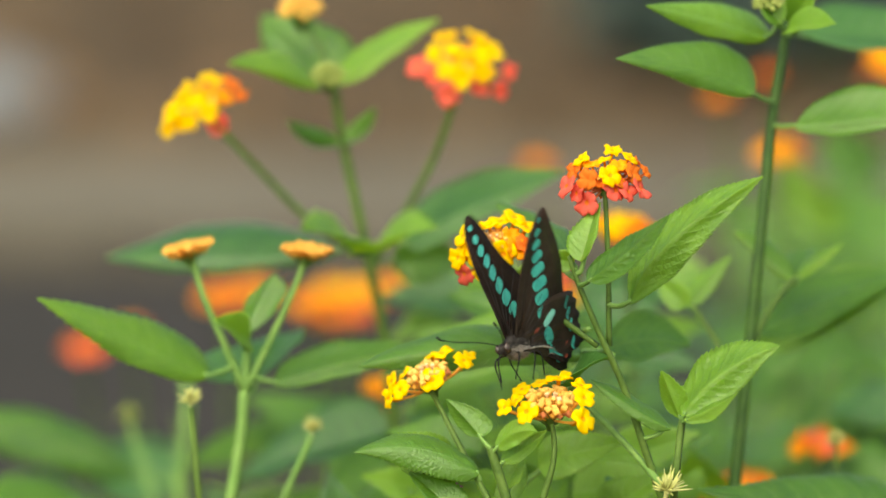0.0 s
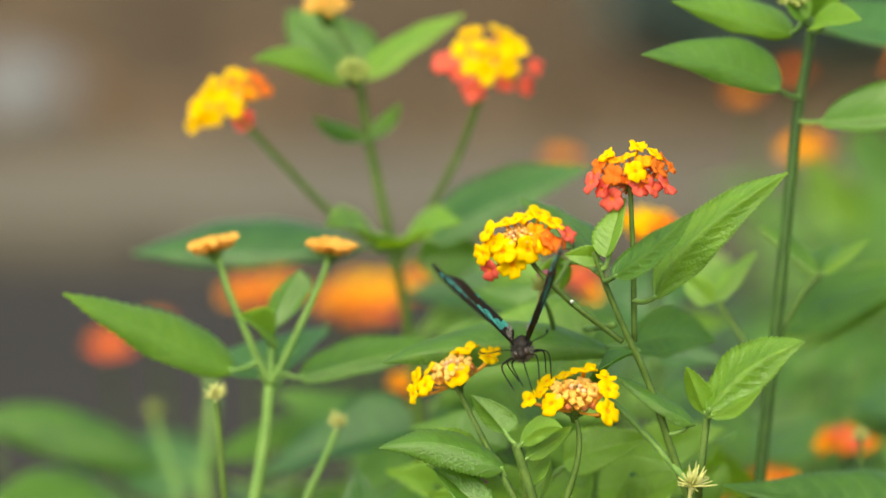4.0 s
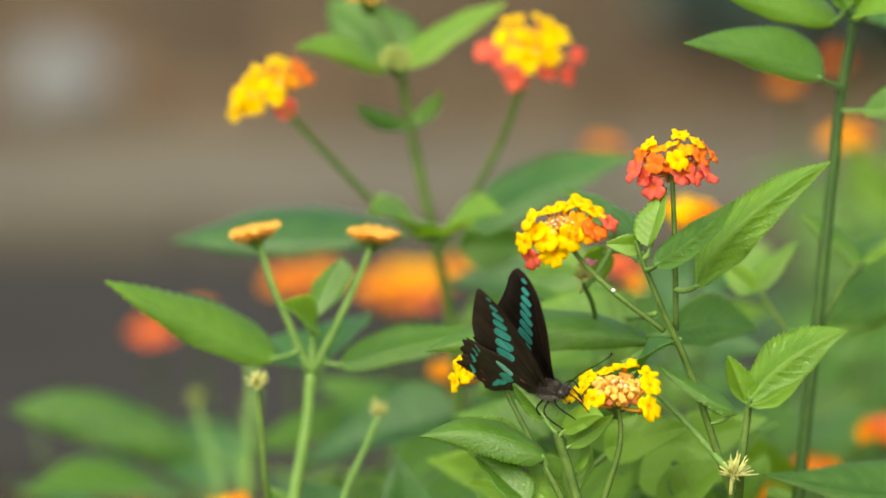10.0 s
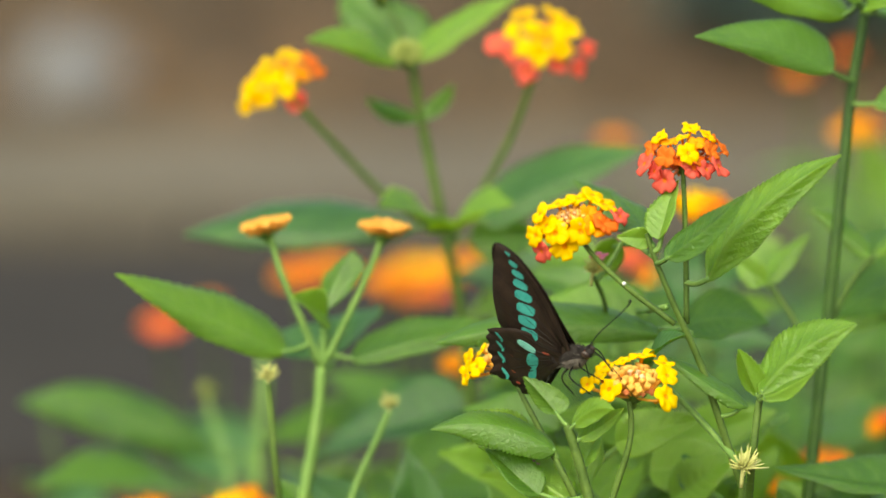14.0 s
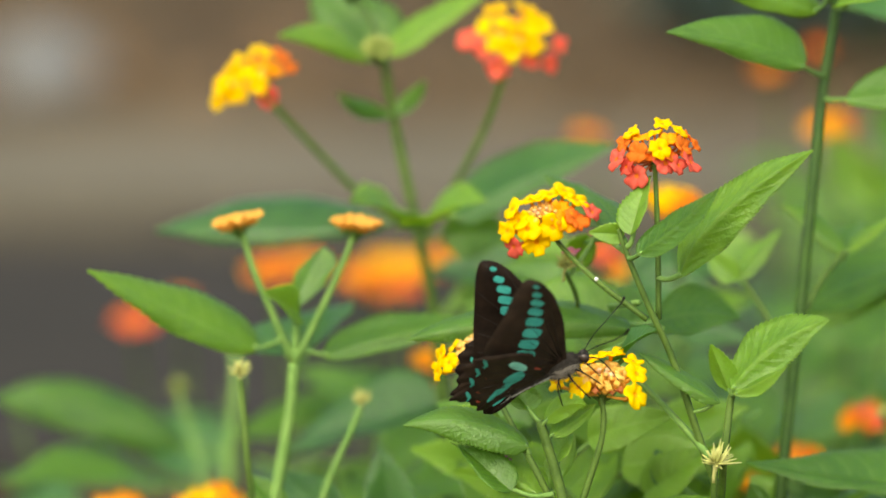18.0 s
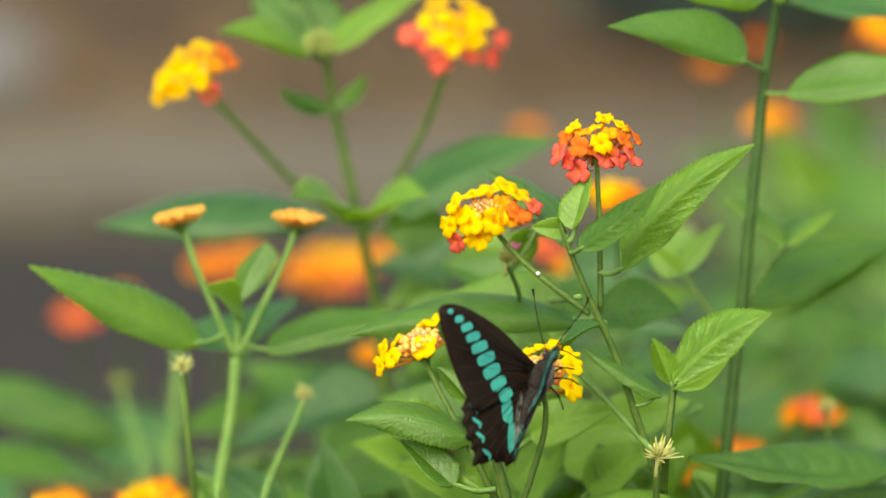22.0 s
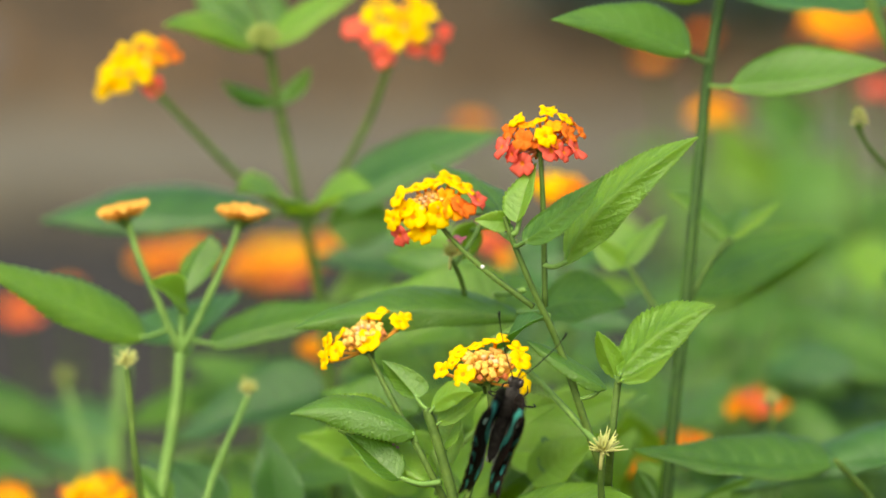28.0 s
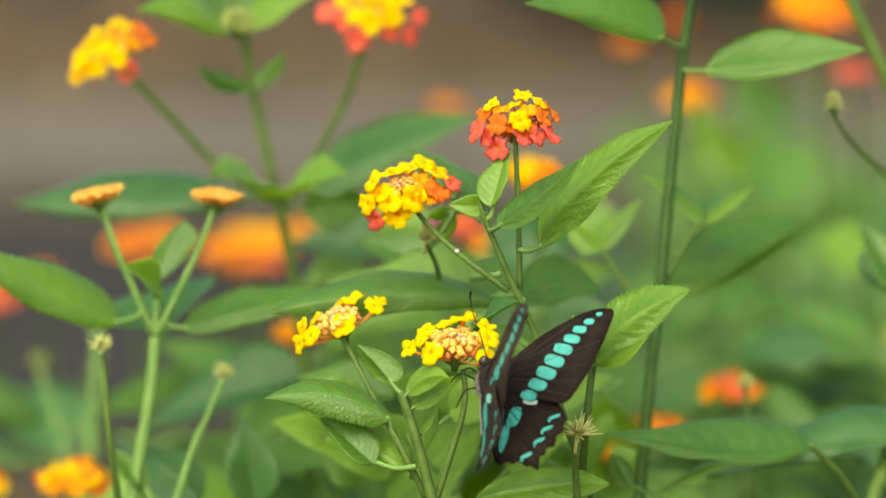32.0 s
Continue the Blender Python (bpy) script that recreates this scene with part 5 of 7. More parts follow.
stem(plant_back_east, [(0.2016, 0.7585, 0.4950), (0.1983, 0.7536, 0.5825), (0.1913, 0.7308, 0.6257)], 0.00131, 0.00096)
flower_head(plant_back_east, (0.2441, 0.3848, 0.6792), (0.00, -0.13, 0.99), 0.0137, [(88, 9, "amber", 2.60), (60, 7, "yellow", 2.46), (30, 4, "yellow", 2.32)], 74, 0.34, far=True, buds=6)
stem(plant_back_east, [(0.2560, 0.4187, 0.5835), (0.2519, 0.4082, 0.6388), (0.2441, 0.3842, 0.6758)], 0.00131, 0.00096)
stem(plant_back_east, [(0.1518, 0.3939, 0.0000), (0.1589, 0.3860, 0.2981), (0.1541, 0.3702, 0.5961)], 0.00523, 0.00349, WOODY)

plant_low = thing("lantana_plant", (-0.0883, 0.1477, 0.0000), "low lantana with orange-yellow flower heads", "plant", "lantana plants behind")
flower_head(plant_low, (-0.0782, 0.1804, 0.6714), (0.00, -0.13, 0.99), 0.0245, [(88, 9, "orange/amber", 4.66), (60, 7, "amber/yellow", 4.42), (30, 4, "amber/yellow", 4.17)], 81, 0.34, far=True, buds=6)
stem(plant_low, [(-0.0767, 0.2246, 0.6340), (-0.0767, 0.2042, 0.6340), (-0.0782, 0.1793, 0.6654)], 0.00131, 0.00096)
flower_head(plant_low, (-0.1140, 0.2191, 0.6605), (0.00, -0.13, 0.99), 0.0198, [(88, 9, "yellow/amber", 3.77), (60, 7, "amber", 3.57), (30, 4, "amber", 3.37)], 82, 0.34, far=True, buds=6)
stem(plant_low, [(-0.1134, 0.2634, 0.6239), (-0.1130, 0.2428, 0.6223), (-0.1140, 0.2182, 0.6557)], 0.00131, 0.00096)
stem(plant_low, [(-0.0883, 0.1477, 0.0000), (-0.0767, 0.1658, 0.3233), (-0.0772, 0.1760, 0.6467)], 0.00392, 0.00261, WOODY)
leaf(plant_low, (-0.0495, 0.0825, 0.6923), (-0.0608, 0.0846, 0.7043), 0.0083, (0.32, -0.84, 0.45), fold=0.45, root=(-0.0474, 0.1285, 0.6650), material=LEAF, rows=24)
leaf(plant_back, (0.0032, 0.1865, 0.7061), (-0.0538, 0.2029, 0.6837), 0.0317, (-0.43, -0.39, 0.81), fold=0.45, root=(0.0096, 0.2310, 0.6709), material=LEAF_SHADED, rows=51)
leaf(plant_back, (-0.0312, 0.1010, 0.6819), (-0.0510, 0.1238, 0.6960), 0.0184, (-0.44, -0.72, 0.54), fold=0.45, root=(-0.0264, 0.1455, 0.6465), material=LEAF_SHADED, rows=27)
leaf(plant_back, (-0.0122, 0.1010, 0.6819), (-0.0179, 0.1059, 0.7100), 0.0168, (0.00, -0.98, 0.17), fold=0.45, root=(-0.0067, 0.1455, 0.6465), material=LEAF_SHADED, rows=24)
leaf(plant_back, (0.0148, 0.1322, 0.6861), (-0.0169, 0.1816, 0.6783), 0.0296, (-0.42, -0.13, 0.90), fold=0.45, root=(0.0213, 0.1767, 0.6506), material=LEAF, rows=48)
leaf(plant_back, (0.0326, 0.0679, 0.7244), (0.0011, 0.0887, 0.7274), 0.0189, (-0.22, -0.45, 0.86), fold=0.45, root=(0.0395, 0.1127, 0.6908), material=LEAF, rows=69)
leaf(plant_back, (0.0411, 0.1076, 0.7194), (0.0716, 0.1066, 0.7137), 0.0168, (-0.00, -0.98, 0.17), fold=0.45, root=(0.0485, 0.1524, 0.6853), material=LEAF, rows=27)
leaf(plant_back, (0.0631, 0.0858, 0.7107), (0.0868, 0.1010, 0.6819), 0.0202, (0.77, -0.53, 0.36), fold=0.45, root=(0.0711, 0.1305, 0.6765), material=LEAF, rows=36)
leaf(plant_back, (0.0218, 0.0825, 0.6923), (0.0086, 0.0854, 0.7089), 0.0120, (0.00, -0.98, 0.17), fold=0.45, root=(0.0284, 0.1271, 0.6574), material=LEAF, rows=24)
leaf(plant_back, (0.0777, 0.0452, 0.7108), (0.0722, 0.0471, 0.7215), 0.0102, (-0.00, -0.98, 0.17), fold=0.45, root=(0.0862, 0.0899, 0.6768), material=LEAF_SHADED, rows=24)
curved_leaf(plant_feed, (0.0374, 0.0025, 0.7176), (0.0402, 0.0061, 0.7266), (0.0432, 0.0098, 0.7359), (0.0360, 0.0094, 0.7277), (0.0448, 0.0045, 0.7294), root=(0.0365, 0.0058, 0.7129), material=LEAF_YOUNG_LIT, rows=48)
curved_leaf(plant_back, (0.0311, 0.0510, 0.6923), (0.0464, 0.0679, 0.7042), (0.0601, 0.0849, 0.7164), (0.0383, 0.0778, 0.7057), (0.0562, 0.0569, 0.7039), root=(0.0253, 0.0539, 0.6852), material=LEAF_YOUNG_LIT, rows=48)
curved_leaf(plant_back, (0.0562, 0.0794, 0.6859), (0.0699, 0.0908, 0.6947), (0.0866, 0.1023, 0.7054), (0.0628, 0.1015, 0.6980), (0.0767, 0.0777, 0.6958), root=(0.0511, 0.0827, 0.6805), material=LEAF_YOUNG_LIT, rows=48)
curved_leaf(plant_back, (0.0919, 0.1072, 0.6777), (0.0984, 0.1193, 0.6895), (0.1089, 0.1319, 0.7044), (0.0913, 0.1292, 0.6892), (0.1067, 0.1145, 0.6965), root=(0.0898, 0.1101, 0.6711), material=LEAF_YOUNG_LIT, rows=48)
curved_leaf(plant_back, (0.0896, 0.2243, 0.6503), (0.0872, 0.2269, 0.6638), (0.0840, 0.2294, 0.6765), (0.0786, 0.2290, 0.6621), (0.0914, 0.2205, 0.6662), root=(0.0908, 0.2272, 0.6440), material=LEAF_YOUNG_LIT, rows=48)
curved_leaf(plant_back, (0.0318, 0.0803, 0.6859), (0.0493, 0.0967, 0.6953), (0.0652, 0.1121, 0.6994), (0.0439, 0.1048, 0.6993), (0.0525, 0.0825, 0.6929), root=(0.0251, 0.0835, 0.6798), material=LEAF, rows=48)
curved_leaf(plant_back, (0.0562, 0.0808, 0.6933), (0.0662, 0.0923, 0.7021), (0.0819, 0.1039, 0.7129), (0.0628, 0.1016, 0.7019), (0.0753, 0.0871, 0.7032), root=(0.0526, 0.0840, 0.6879), material=LEAF_YOUNG_LIT, rows=48)
curved_leaf(plant_back, (0.0725, 0.1323, 0.6878), (0.0848, 0.1441, 0.6970), (0.0991, 0.1555, 0.7044), (0.0803, 0.1530, 0.7006), (0.0889, 0.1312, 0.6944), root=(0.0680, 0.1354, 0.6822), material=LEAF_YOUNG_LIT, rows=48)
curved_leaf(plant_back, (0.1048, 0.1041, 0.7185), (0.0924, 0.1178, 0.7077), (0.0778, 0.1330, 0.7044), (0.0930, 0.1276, 0.7104), (0.0897, 0.1053, 0.7027), root=(0.1105, 0.1084, 0.7207), material=LEAF_YOUNG_LIT, rows=48)
curved_leaf(plant_back, (0.1246, 0.1780, 0.6814), (0.1114, 0.1904, 0.6911), (0.0980, 0.2036, 0.7049), (0.1060, 0.1996, 0.6849), (0.1162, 0.1751, 0.6966), root=(0.1306, 0.1808, 0.6758), material=LEAF_YOUNG_LIT, rows=48)
curved_leaf(plant_back, (0.2293, 0.3368, 0.6797), (0.2142, 0.3586, 0.6844), (0.1986, 0.3812, 0.6938), (0.2202, 0.3712, 0.6910), (0.2071, 0.3378, 0.6797), root=(0.2370, 0.3398, 0.6754), material=LEAF, rows=48)
curved_leaf(plant_edge, (0.1287, 0.1287, 0.7455), (0.1539, 0.1404, 0.7589), (0.1809, 0.1515, 0.7688), (0.1473, 0.1434, 0.7688), (0.1558, 0.1298, 0.7543), root=(0.1193, 0.1318, 0.7386), material=LEAF_YOUNG_LIT, rows=48)
curved_leaf(plant_edge, (0.2166, 0.1289, 0.7635), (0.2057, 0.1333, 0.7579), (0.1943, 0.1386, 0.7567), (0.2047, 0.1417, 0.7668), (0.2047, 0.1252, 0.7482), root=(0.2218, 0.1330, 0.7647), material=LEAF_SHADED, rows=48)
curved_leaf(plant_back_east, (0.2514, 0.4314, 0.7002), (0.2370, 0.4475, 0.7020), (0.2200, 0.4638, 0.7040), (0.2369, 0.4564, 0.7113), (0.2304, 0.4325, 0.6953), root=(0.2586, 0.4348, 0.6976), material=LEAF_YOUNG_LIT, rows=48)
curved_leaf(plant_back_east, (0.2293, 0.3364, 0.6775), (0.2164, 0.3581, 0.6822), (0.2042, 0.3802, 0.6893), (0.2216, 0.3651, 0.6934), (0.2076, 0.3411, 0.6767), root=(0.2361, 0.3394, 0.6732), material=LEAF, rows=48)
curved_leaf(plant_back_east, (0.1566, 0.3034, 0.7051), (0.1757, 0.3186, 0.7086), (0.1971, 0.3314, 0.6992), (0.1763, 0.3251, 0.7130), (0.1746, 0.3083, 0.7018), root=(0.1501, 0.3070, 0.7018), material=LEAF, rows=48)
curved_leaf(plant_back_east, (0.2039, 0.2790, 0.6922), (0.1880, 0.2901, 0.6944), (0.1696, 0.2998, 0.6881), (0.1888, 0.2984, 0.6993), (0.1848, 0.2806, 0.6876), root=(0.2113, 0.2823, 0.6897), material=LEAF_SHADED, rows=48)
curved_leaf(plant_back_east, (0.2204, 0.6401, 0.7221), (0.2164, 0.6530, 0.7360), (0.2123, 0.6655, 0.7476), (0.2045, 0.6649, 0.7317), (0.2275, 0.6351, 0.7387), root=(0.2229, 0.6428, 0.7153), material=LEAF, rows=48)
curved_leaf(plant_back_east, (0.2098, 0.6362, 0.6990), (0.1953, 0.6499, 0.7154), (0.1911, 0.6633, 0.7320), (0.1857, 0.6602, 0.7138), (0.2068, 0.6352, 0.7203), root=(0.2165, 0.6386, 0.6911), material=LEAF_YOUNG_LIT, rows=48)
curved_leaf(plant_edge, (0.1190, 0.0777, 0.6881), (0.1436, 0.0882, 0.6950), (0.1722, 0.0983, 0.6998), (0.1435, 0.0882, 0.6976), (0.1451, 0.0844, 0.6936), root=(0.1099, 0.0812, 0.6835), material=LEAF_YOUNG_LIT, rows=48)
curved_leaf(plant_edge, (0.1158, 0.0687, 0.6942), (0.1102, 0.0700, 0.7001), (0.1049, 0.0714, 0.7067), (0.1137, 0.0719, 0.7042), (0.1064, 0.0684, 0.6978), root=(0.1183, 0.0721, 0.6909), material=LEAF_YOUNG_LIT, rows=48)
curved_leaf(plant_back, (0.1036, 0.1369, 0.6752), (0.0896, 0.1489, 0.6825), (0.0734, 0.1606, 0.6880), (0.0911, 0.1576, 0.6906), (0.0820, 0.1366, 0.6775), root=(0.1098, 0.1398, 0.6704), material=LEAF_YOUNG_LIT, rows=48)
curved_leaf(plant_back, (0.0907, 0.1207, 0.6952), (0.0778, 0.1319, 0.6986), (0.0627, 0.1426, 0.6983), (0.0781, 0.1384, 0.7041), (0.0752, 0.1207, 0.6953), root=(0.0964, 0.1239, 0.6920), material=LEAF_YOUNG_LIT, rows=48)
curved_leaf(plant_back, (0.1466, 0.1735, 0.6617), (0.1335, 0.1848, 0.6652), (0.1181, 0.1955, 0.6648), (0.1343, 0.1943, 0.6692), (0.1303, 0.1714, 0.6623), root=(0.1526, 0.1768, 0.6583), material=LEAF_YOUNG_LIT, rows=48)
curved_leaf(plant_back, (0.0836, 0.1809, 0.6775), (0.0700, 0.1929, 0.6871), (0.0542, 0.2041, 0.6929), (0.0714, 0.2026, 0.6953), (0.0624, 0.1789, 0.6821), root=(0.0895, 0.1840, 0.6718), material=LEAF_YOUNG_LIT, rows=48)

plant_behind = thing("lantana_plant", (0.0574, 0.2462, 0.0000), "leafy lantana close behind the flowers", "plant", "lantana plants behind")
stem(plant_behind, [(0.0574, 0.2462, 0.0000), (0.0634, 0.2419, 0.3313), (0.0574, 0.2296, 0.6627)], 0.00392, 0.00261, WOODY)
stem(plant_behind, [(0.0574, 0.2292, 0.6606), (0.0428, 0.2361, 0.6995), (0.0241, 0.2426, 0.7363)], 0.00113, 0.00061)
stem(plant_behind, [(0.0574, 0.2292, 0.6606), (0.0511, 0.2368, 0.7036), (0.0407, 0.2440, 0.7445)], 0.00113, 0.00061)
stem(plant_behind, [(0.0574, 0.2292, 0.6606), (0.0594, 0.2374, 0.7067), (0.0574, 0.2451, 0.7507)], 0.00113, 0.00061)
stem(plant_behind, [(0.0574, 0.2292, 0.6606), (0.0677, 0.2372, 0.7056), (0.0740, 0.2448, 0.7486)], 0.00113, 0.00061)
stem(plant_behind, [(0.0574, 0.2292, 0.6606), (0.0771, 0.2368, 0.7036), (0.0927, 0.2440, 0.7445)], 0.00113, 0.00061)
stem(plant_behind, [(0.0574, 0.2292, 0.6606), (0.0833, 0.2357, 0.6975), (0.1051, 0.2419, 0.7323)], 0.00113, 0.00061)
leaf(plant_behind, (0.0357, 0.2677, 0.7388), (-0.0009, 0.2799, 0.7373), 0.0193, (-0.24, -0.62, 0.75), fold=0.30, root=(0.0410, 0.2668, 0.7336), material=LEAF_SHADED, rows=24)
leaf(plant_behind, (0.0529, 0.3215, 0.7354), (0.0160, 0.3386, 0.7350), 0.0203, (-0.18, -0.37, 0.91), fold=0.30, root=(0.0583, 0.3206, 0.7300), material=LEAF_YOUNG_LIT, rows=24)
leaf(plant_behind, (0.0574, 0.2628, 0.7309), (0.0289, 0.2502, 0.7476), 0.0177, (0.52, -0.81, 0.28), fold=0.30, root=(0.0621, 0.2619, 0.7257), material=LEAF_YOUNG_LIT, rows=24)
leaf(plant_behind, (0.0740, 0.2970, 0.7308), (0.1140, 0.3173, 0.7334), 0.0225, (0.26, -0.60, 0.76), fold=0.30, root=(0.0687, 0.2961, 0.7255), material=LEAF_SHADED, rows=24)
leaf(plant_behind, (0.1250, 0.3207, 0.7406), (0.0968, 0.3168, 0.7297), 0.0153, (-0.16, -0.73, 0.67), fold=0.30, root=(0.1301, 0.3197, 0.7353), material=LEAF_YOUNG_LIT, rows=24)
leaf(plant_behind, (0.0304, 0.2821, 0.7344), (0.0024, 0.2815, 0.7192), 0.0159, (-0.35, -0.66, 0.67), fold=0.30, root=(0.0351, 0.2812, 0.7292), material=LEAF_YOUNG_LIT, rows=24)
leaf(plant_behind, (0.0103, 0.1717, 0.7359), (0.0446, 0.1662, 0.7430), 0.0178, (-0.25, -0.77, 0.59), fold=0.30, root=(0.0054, 0.1709, 0.7310), material=LEAF_YOUNG_LIT, rows=24)
leaf(plant_behind, (0.0478, 0.1830, 0.7364), (0.0253, 0.1841, 0.7379), 0.0133, (0.01, -0.72, 0.70), fold=0.30, root=(0.0528, 0.1822, 0.7315), material=LEAF_YOUNG_LIT, rows=24)
leaf(plant_behind, (0.0694, 0.2576, 0.7277), (0.0419, 0.2458, 0.7189), 0.0156, (-0.00, -0.60, 0.80), fold=0.30, root=(0.0743, 0.2567, 0.7226), material=LEAF_YOUNG_LIT, rows=24)
leaf(plant_behind, (0.0799, 0.2829, 0.7149), (0.0457, 0.2920, 0.7298), 0.0192, (0.05, -0.79, 0.61), fold=0.30, root=(0.0847, 0.2820, 0.7096), material=LEAF_YOUNG_LIT, rows=24)
leaf(plant_behind, (0.0572, 0.3111, 0.7109), (0.0852, 0.3039, 0.7275), 0.0167, (-0.53, -0.48, 0.70), fold=0.30, root=(0.0524, 0.3101, 0.7055), material=LEAF_SHADED, rows=24)
leaf(plant_behind, (0.1010, 0.3109, 0.7097), (0.0714, 0.3223, 0.7116), 0.0159, (-0.23, -0.70, 0.68), fold=0.30, root=(0.1063, 0.3099, 0.7043), material=LEAF_YOUNG_LIT, rows=24)
leaf(plant_behind, (0.0782, 0.2910, 0.7326), (0.1121, 0.2690, 0.7178), 0.0215, (-0.11, -0.67, 0.74), fold=0.30, root=(0.0735, 0.2900, 0.7273), material=LEAF_SHADED, rows=24)
leaf(plant_behind, (0.0967, 0.2735, 0.7216), (0.1205, 0.2605, 0.7306), 0.0143, (-0.55, -0.76, 0.35), fold=0.30, root=(0.0915, 0.2725, 0.7164), material=LEAF_YOUNG_LIT, rows=24)
leaf(plant_behind, (0.0367, 0.3047, 0.7080), (0.0039, 0.2969, 0.7043), 0.0169, (0.05, -0.60, 0.80), fold=0.30, root=(0.0421, 0.3038, 0.7026), material=LEAF_YOUNG_LIT, rows=24)
leaf(plant_behind, (0.0113, 0.1849, 0.7183), (0.0421, 0.1864, 0.7258), 0.0159, (-0.17, -0.54, 0.82), fold=0.30, root=(0.0065, 0.1840, 0.7134), material=LEAF_YOUNG_LIT, rows=24)
leaf(plant_behind, (0.0507, 0.1626, 0.7352), (0.0188, 0.1514, 0.7287), 0.0172, (0.01, -0.52, 0.85), fold=0.30, root=(0.0554, 0.1617, 0.7303), material=LEAF_YOUNG_LIT, rows=24)
leaf(plant_behind, (0.0339, 0.2778, 0.7017), (0.0667, 0.2805, 0.7190), 0.0186, (-0.32, -0.64, 0.70), fold=0.30, root=(0.0292, 0.2769, 0.6964), material=LEAF_SHADED, rows=24)
leaf(plant_behind, (0.0486, 0.3213, 0.6986), (0.0814, 0.3226, 0.6919), 0.0168, (0.20, -0.44, 0.88), fold=0.30, root=(0.0432, 0.3204, 0.6932), material=LEAF_YOUNG_LIT, rows=24)
leaf(plant_behind, (0.0865, 0.3253, 0.6942), (0.0635, 0.3393, 0.7013), 0.0153, (-0.10, -0.57, 0.81), fold=0.30, root=(0.0916, 0.3244, 0.6888), material=LEAF_YOUNG_LIT, rows=24)
leaf(plant_behind, (0.0689, 0.2748, 0.7061), (0.1060, 0.2578, 0.7085), 0.0205, (-0.33, -0.63, 0.70), fold=0.30, root=(0.0636, 0.2739, 0.7009), material=LEAF_SHADED, rows=24)
leaf(plant_behind, (0.1075, 0.2949, 0.7043), (0.0801, 0.2894, 0.6991), 0.0142, (-0.07, -0.46, 0.88), fold=0.30, root=(0.1127, 0.2940, 0.6990), material=LEAF_SHADED, rows=24)
leaf(plant_behind, (0.0878, 0.1822, 0.7328), (0.1129, 0.1796, 0.7300), 0.0131, (0.03, -0.59, 0.80), fold=0.30, root=(0.0828, 0.1813, 0.7279), material=LEAF_SHADED, rows=24)
leaf(plant_behind, (0.0090, 0.2686, 0.6942), (0.0380, 0.2718, 0.6858), 0.0152, (0.29, -0.43, 0.85), fold=0.30, root=(0.0038, 0.2677, 0.6890), material=LEAF_SHADED, rows=24)
leaf(plant_behind, (0.0412, 0.2030, 0.7068), (0.0100, 0.1871, 0.7137), 0.0179, (0.42, -0.49, 0.77), fold=0.30, root=(0.0463, 0.2021, 0.7018), material=LEAF_YOUNG_LIT, rows=24)
leaf(plant_behind, (0.0572, 0.3177, 0.6894), (0.0280, 0.3222, 0.6823), 0.0152, (-0.25, -0.83, 0.50), fold=0.30, root=(0.0626, 0.3167, 0.6841), material=LEAF_YOUNG_LIT, rows=24)
leaf(plant_behind, (0.0349, 0.3131, 0.6752), (0.0639, 0.3055, 0.6920), 0.0172, (-0.48, -0.72, 0.50), fold=0.30, root=(0.0301, 0.3122, 0.6698), material=LEAF_SHADED, rows=24)
leaf(plant_behind, (0.0774, 0.2253, 0.7037), (0.0518, 0.2203, 0.7017), 0.0131, (0.01, -0.43, 0.90), fold=0.30, root=(0.0825, 0.2244, 0.6986), material=LEAF_YOUNG_LIT, rows=24)
leaf(plant_behind, (0.0820, 0.2599, 0.7005), (0.0593, 0.2615, 0.6911), 0.0125, (-0.35, -0.59, 0.73), fold=0.30, root=(0.0869, 0.2590, 0.6953), material=LEAF_YOUNG_LIT, rows=24)
leaf(plant_behind, (0.0946, 0.2438, 0.6970), (0.0672, 0.2613, 0.7056), 0.0168, (-0.08, -0.54, 0.84), fold=0.30, root=(0.0994, 0.2429, 0.6918), material=LEAF_YOUNG_LIT, rows=24)
leaf(plant_behind, (0.0216, 0.0184, 0.7318), (0.0041, 0.0103, 0.7437), 0.0113, (0.56, -0.76, 0.31), fold=0.30, root=(0.0255, 0.0269, 0.7225), material=LEAF_YOUNG_LIT, rows=42)
leaf(plant_behind, (0.0500, 0.0379, 0.7273), (0.0772, 0.0295, 0.7370), 0.0151, (-0.41, -0.78, 0.48), fold=0.30, root=(0.0443, 0.0464, 0.7179), material=LEAF_YOUNG_LIT, rows=57)
leaf(plant_behind, (0.0622, 0.0656, 0.7116), (0.0977, 0.0563, 0.7164), 0.0185, (-0.28, -0.78, 0.56), fold=0.30, root=(0.0548, 0.0741, 0.7020), material=LEAF_YOUNG_LIT, rows=66)
leaf(plant_behind, (0.0412, 0.0455, 0.7126), (0.0181, 0.0375, 0.7248), 0.0137, (0.48, -0.78, 0.40), fold=0.30, root=(0.0465, 0.0539, 0.7030), material=LEAF_YOUNG_LIT, rows=51)
leaf(plant_behind, (0.0754, 0.1063, 0.7119), (0.1066, 0.0983, 0.7245), 0.0173, (-0.39, -0.79, 0.47), fold=0.30, root=(0.0690, 0.1147, 0.7021), material=LEAF_YOUNG_LIT, rows=30)
leaf(plant_behind, (0.0602, 0.1069, 0.7156), (0.0306, 0.0981, 0.7230), 0.0159, (0.36, -0.77, 0.52), fold=0.30, root=(0.0669, 0.1154, 0.7059), material=LEAF_YOUNG_LIT, rows=27)
leaf(plant_behind, (0.0837, 0.0841, 0.7015), (0.0492, 0.0767, 0.7167), 0.0192, (0.38, -0.80, 0.47), fold=0.30, root=(0.0917, 0.0926, 0.6917), material=LEAF_YOUNG_LIT, rows=33)
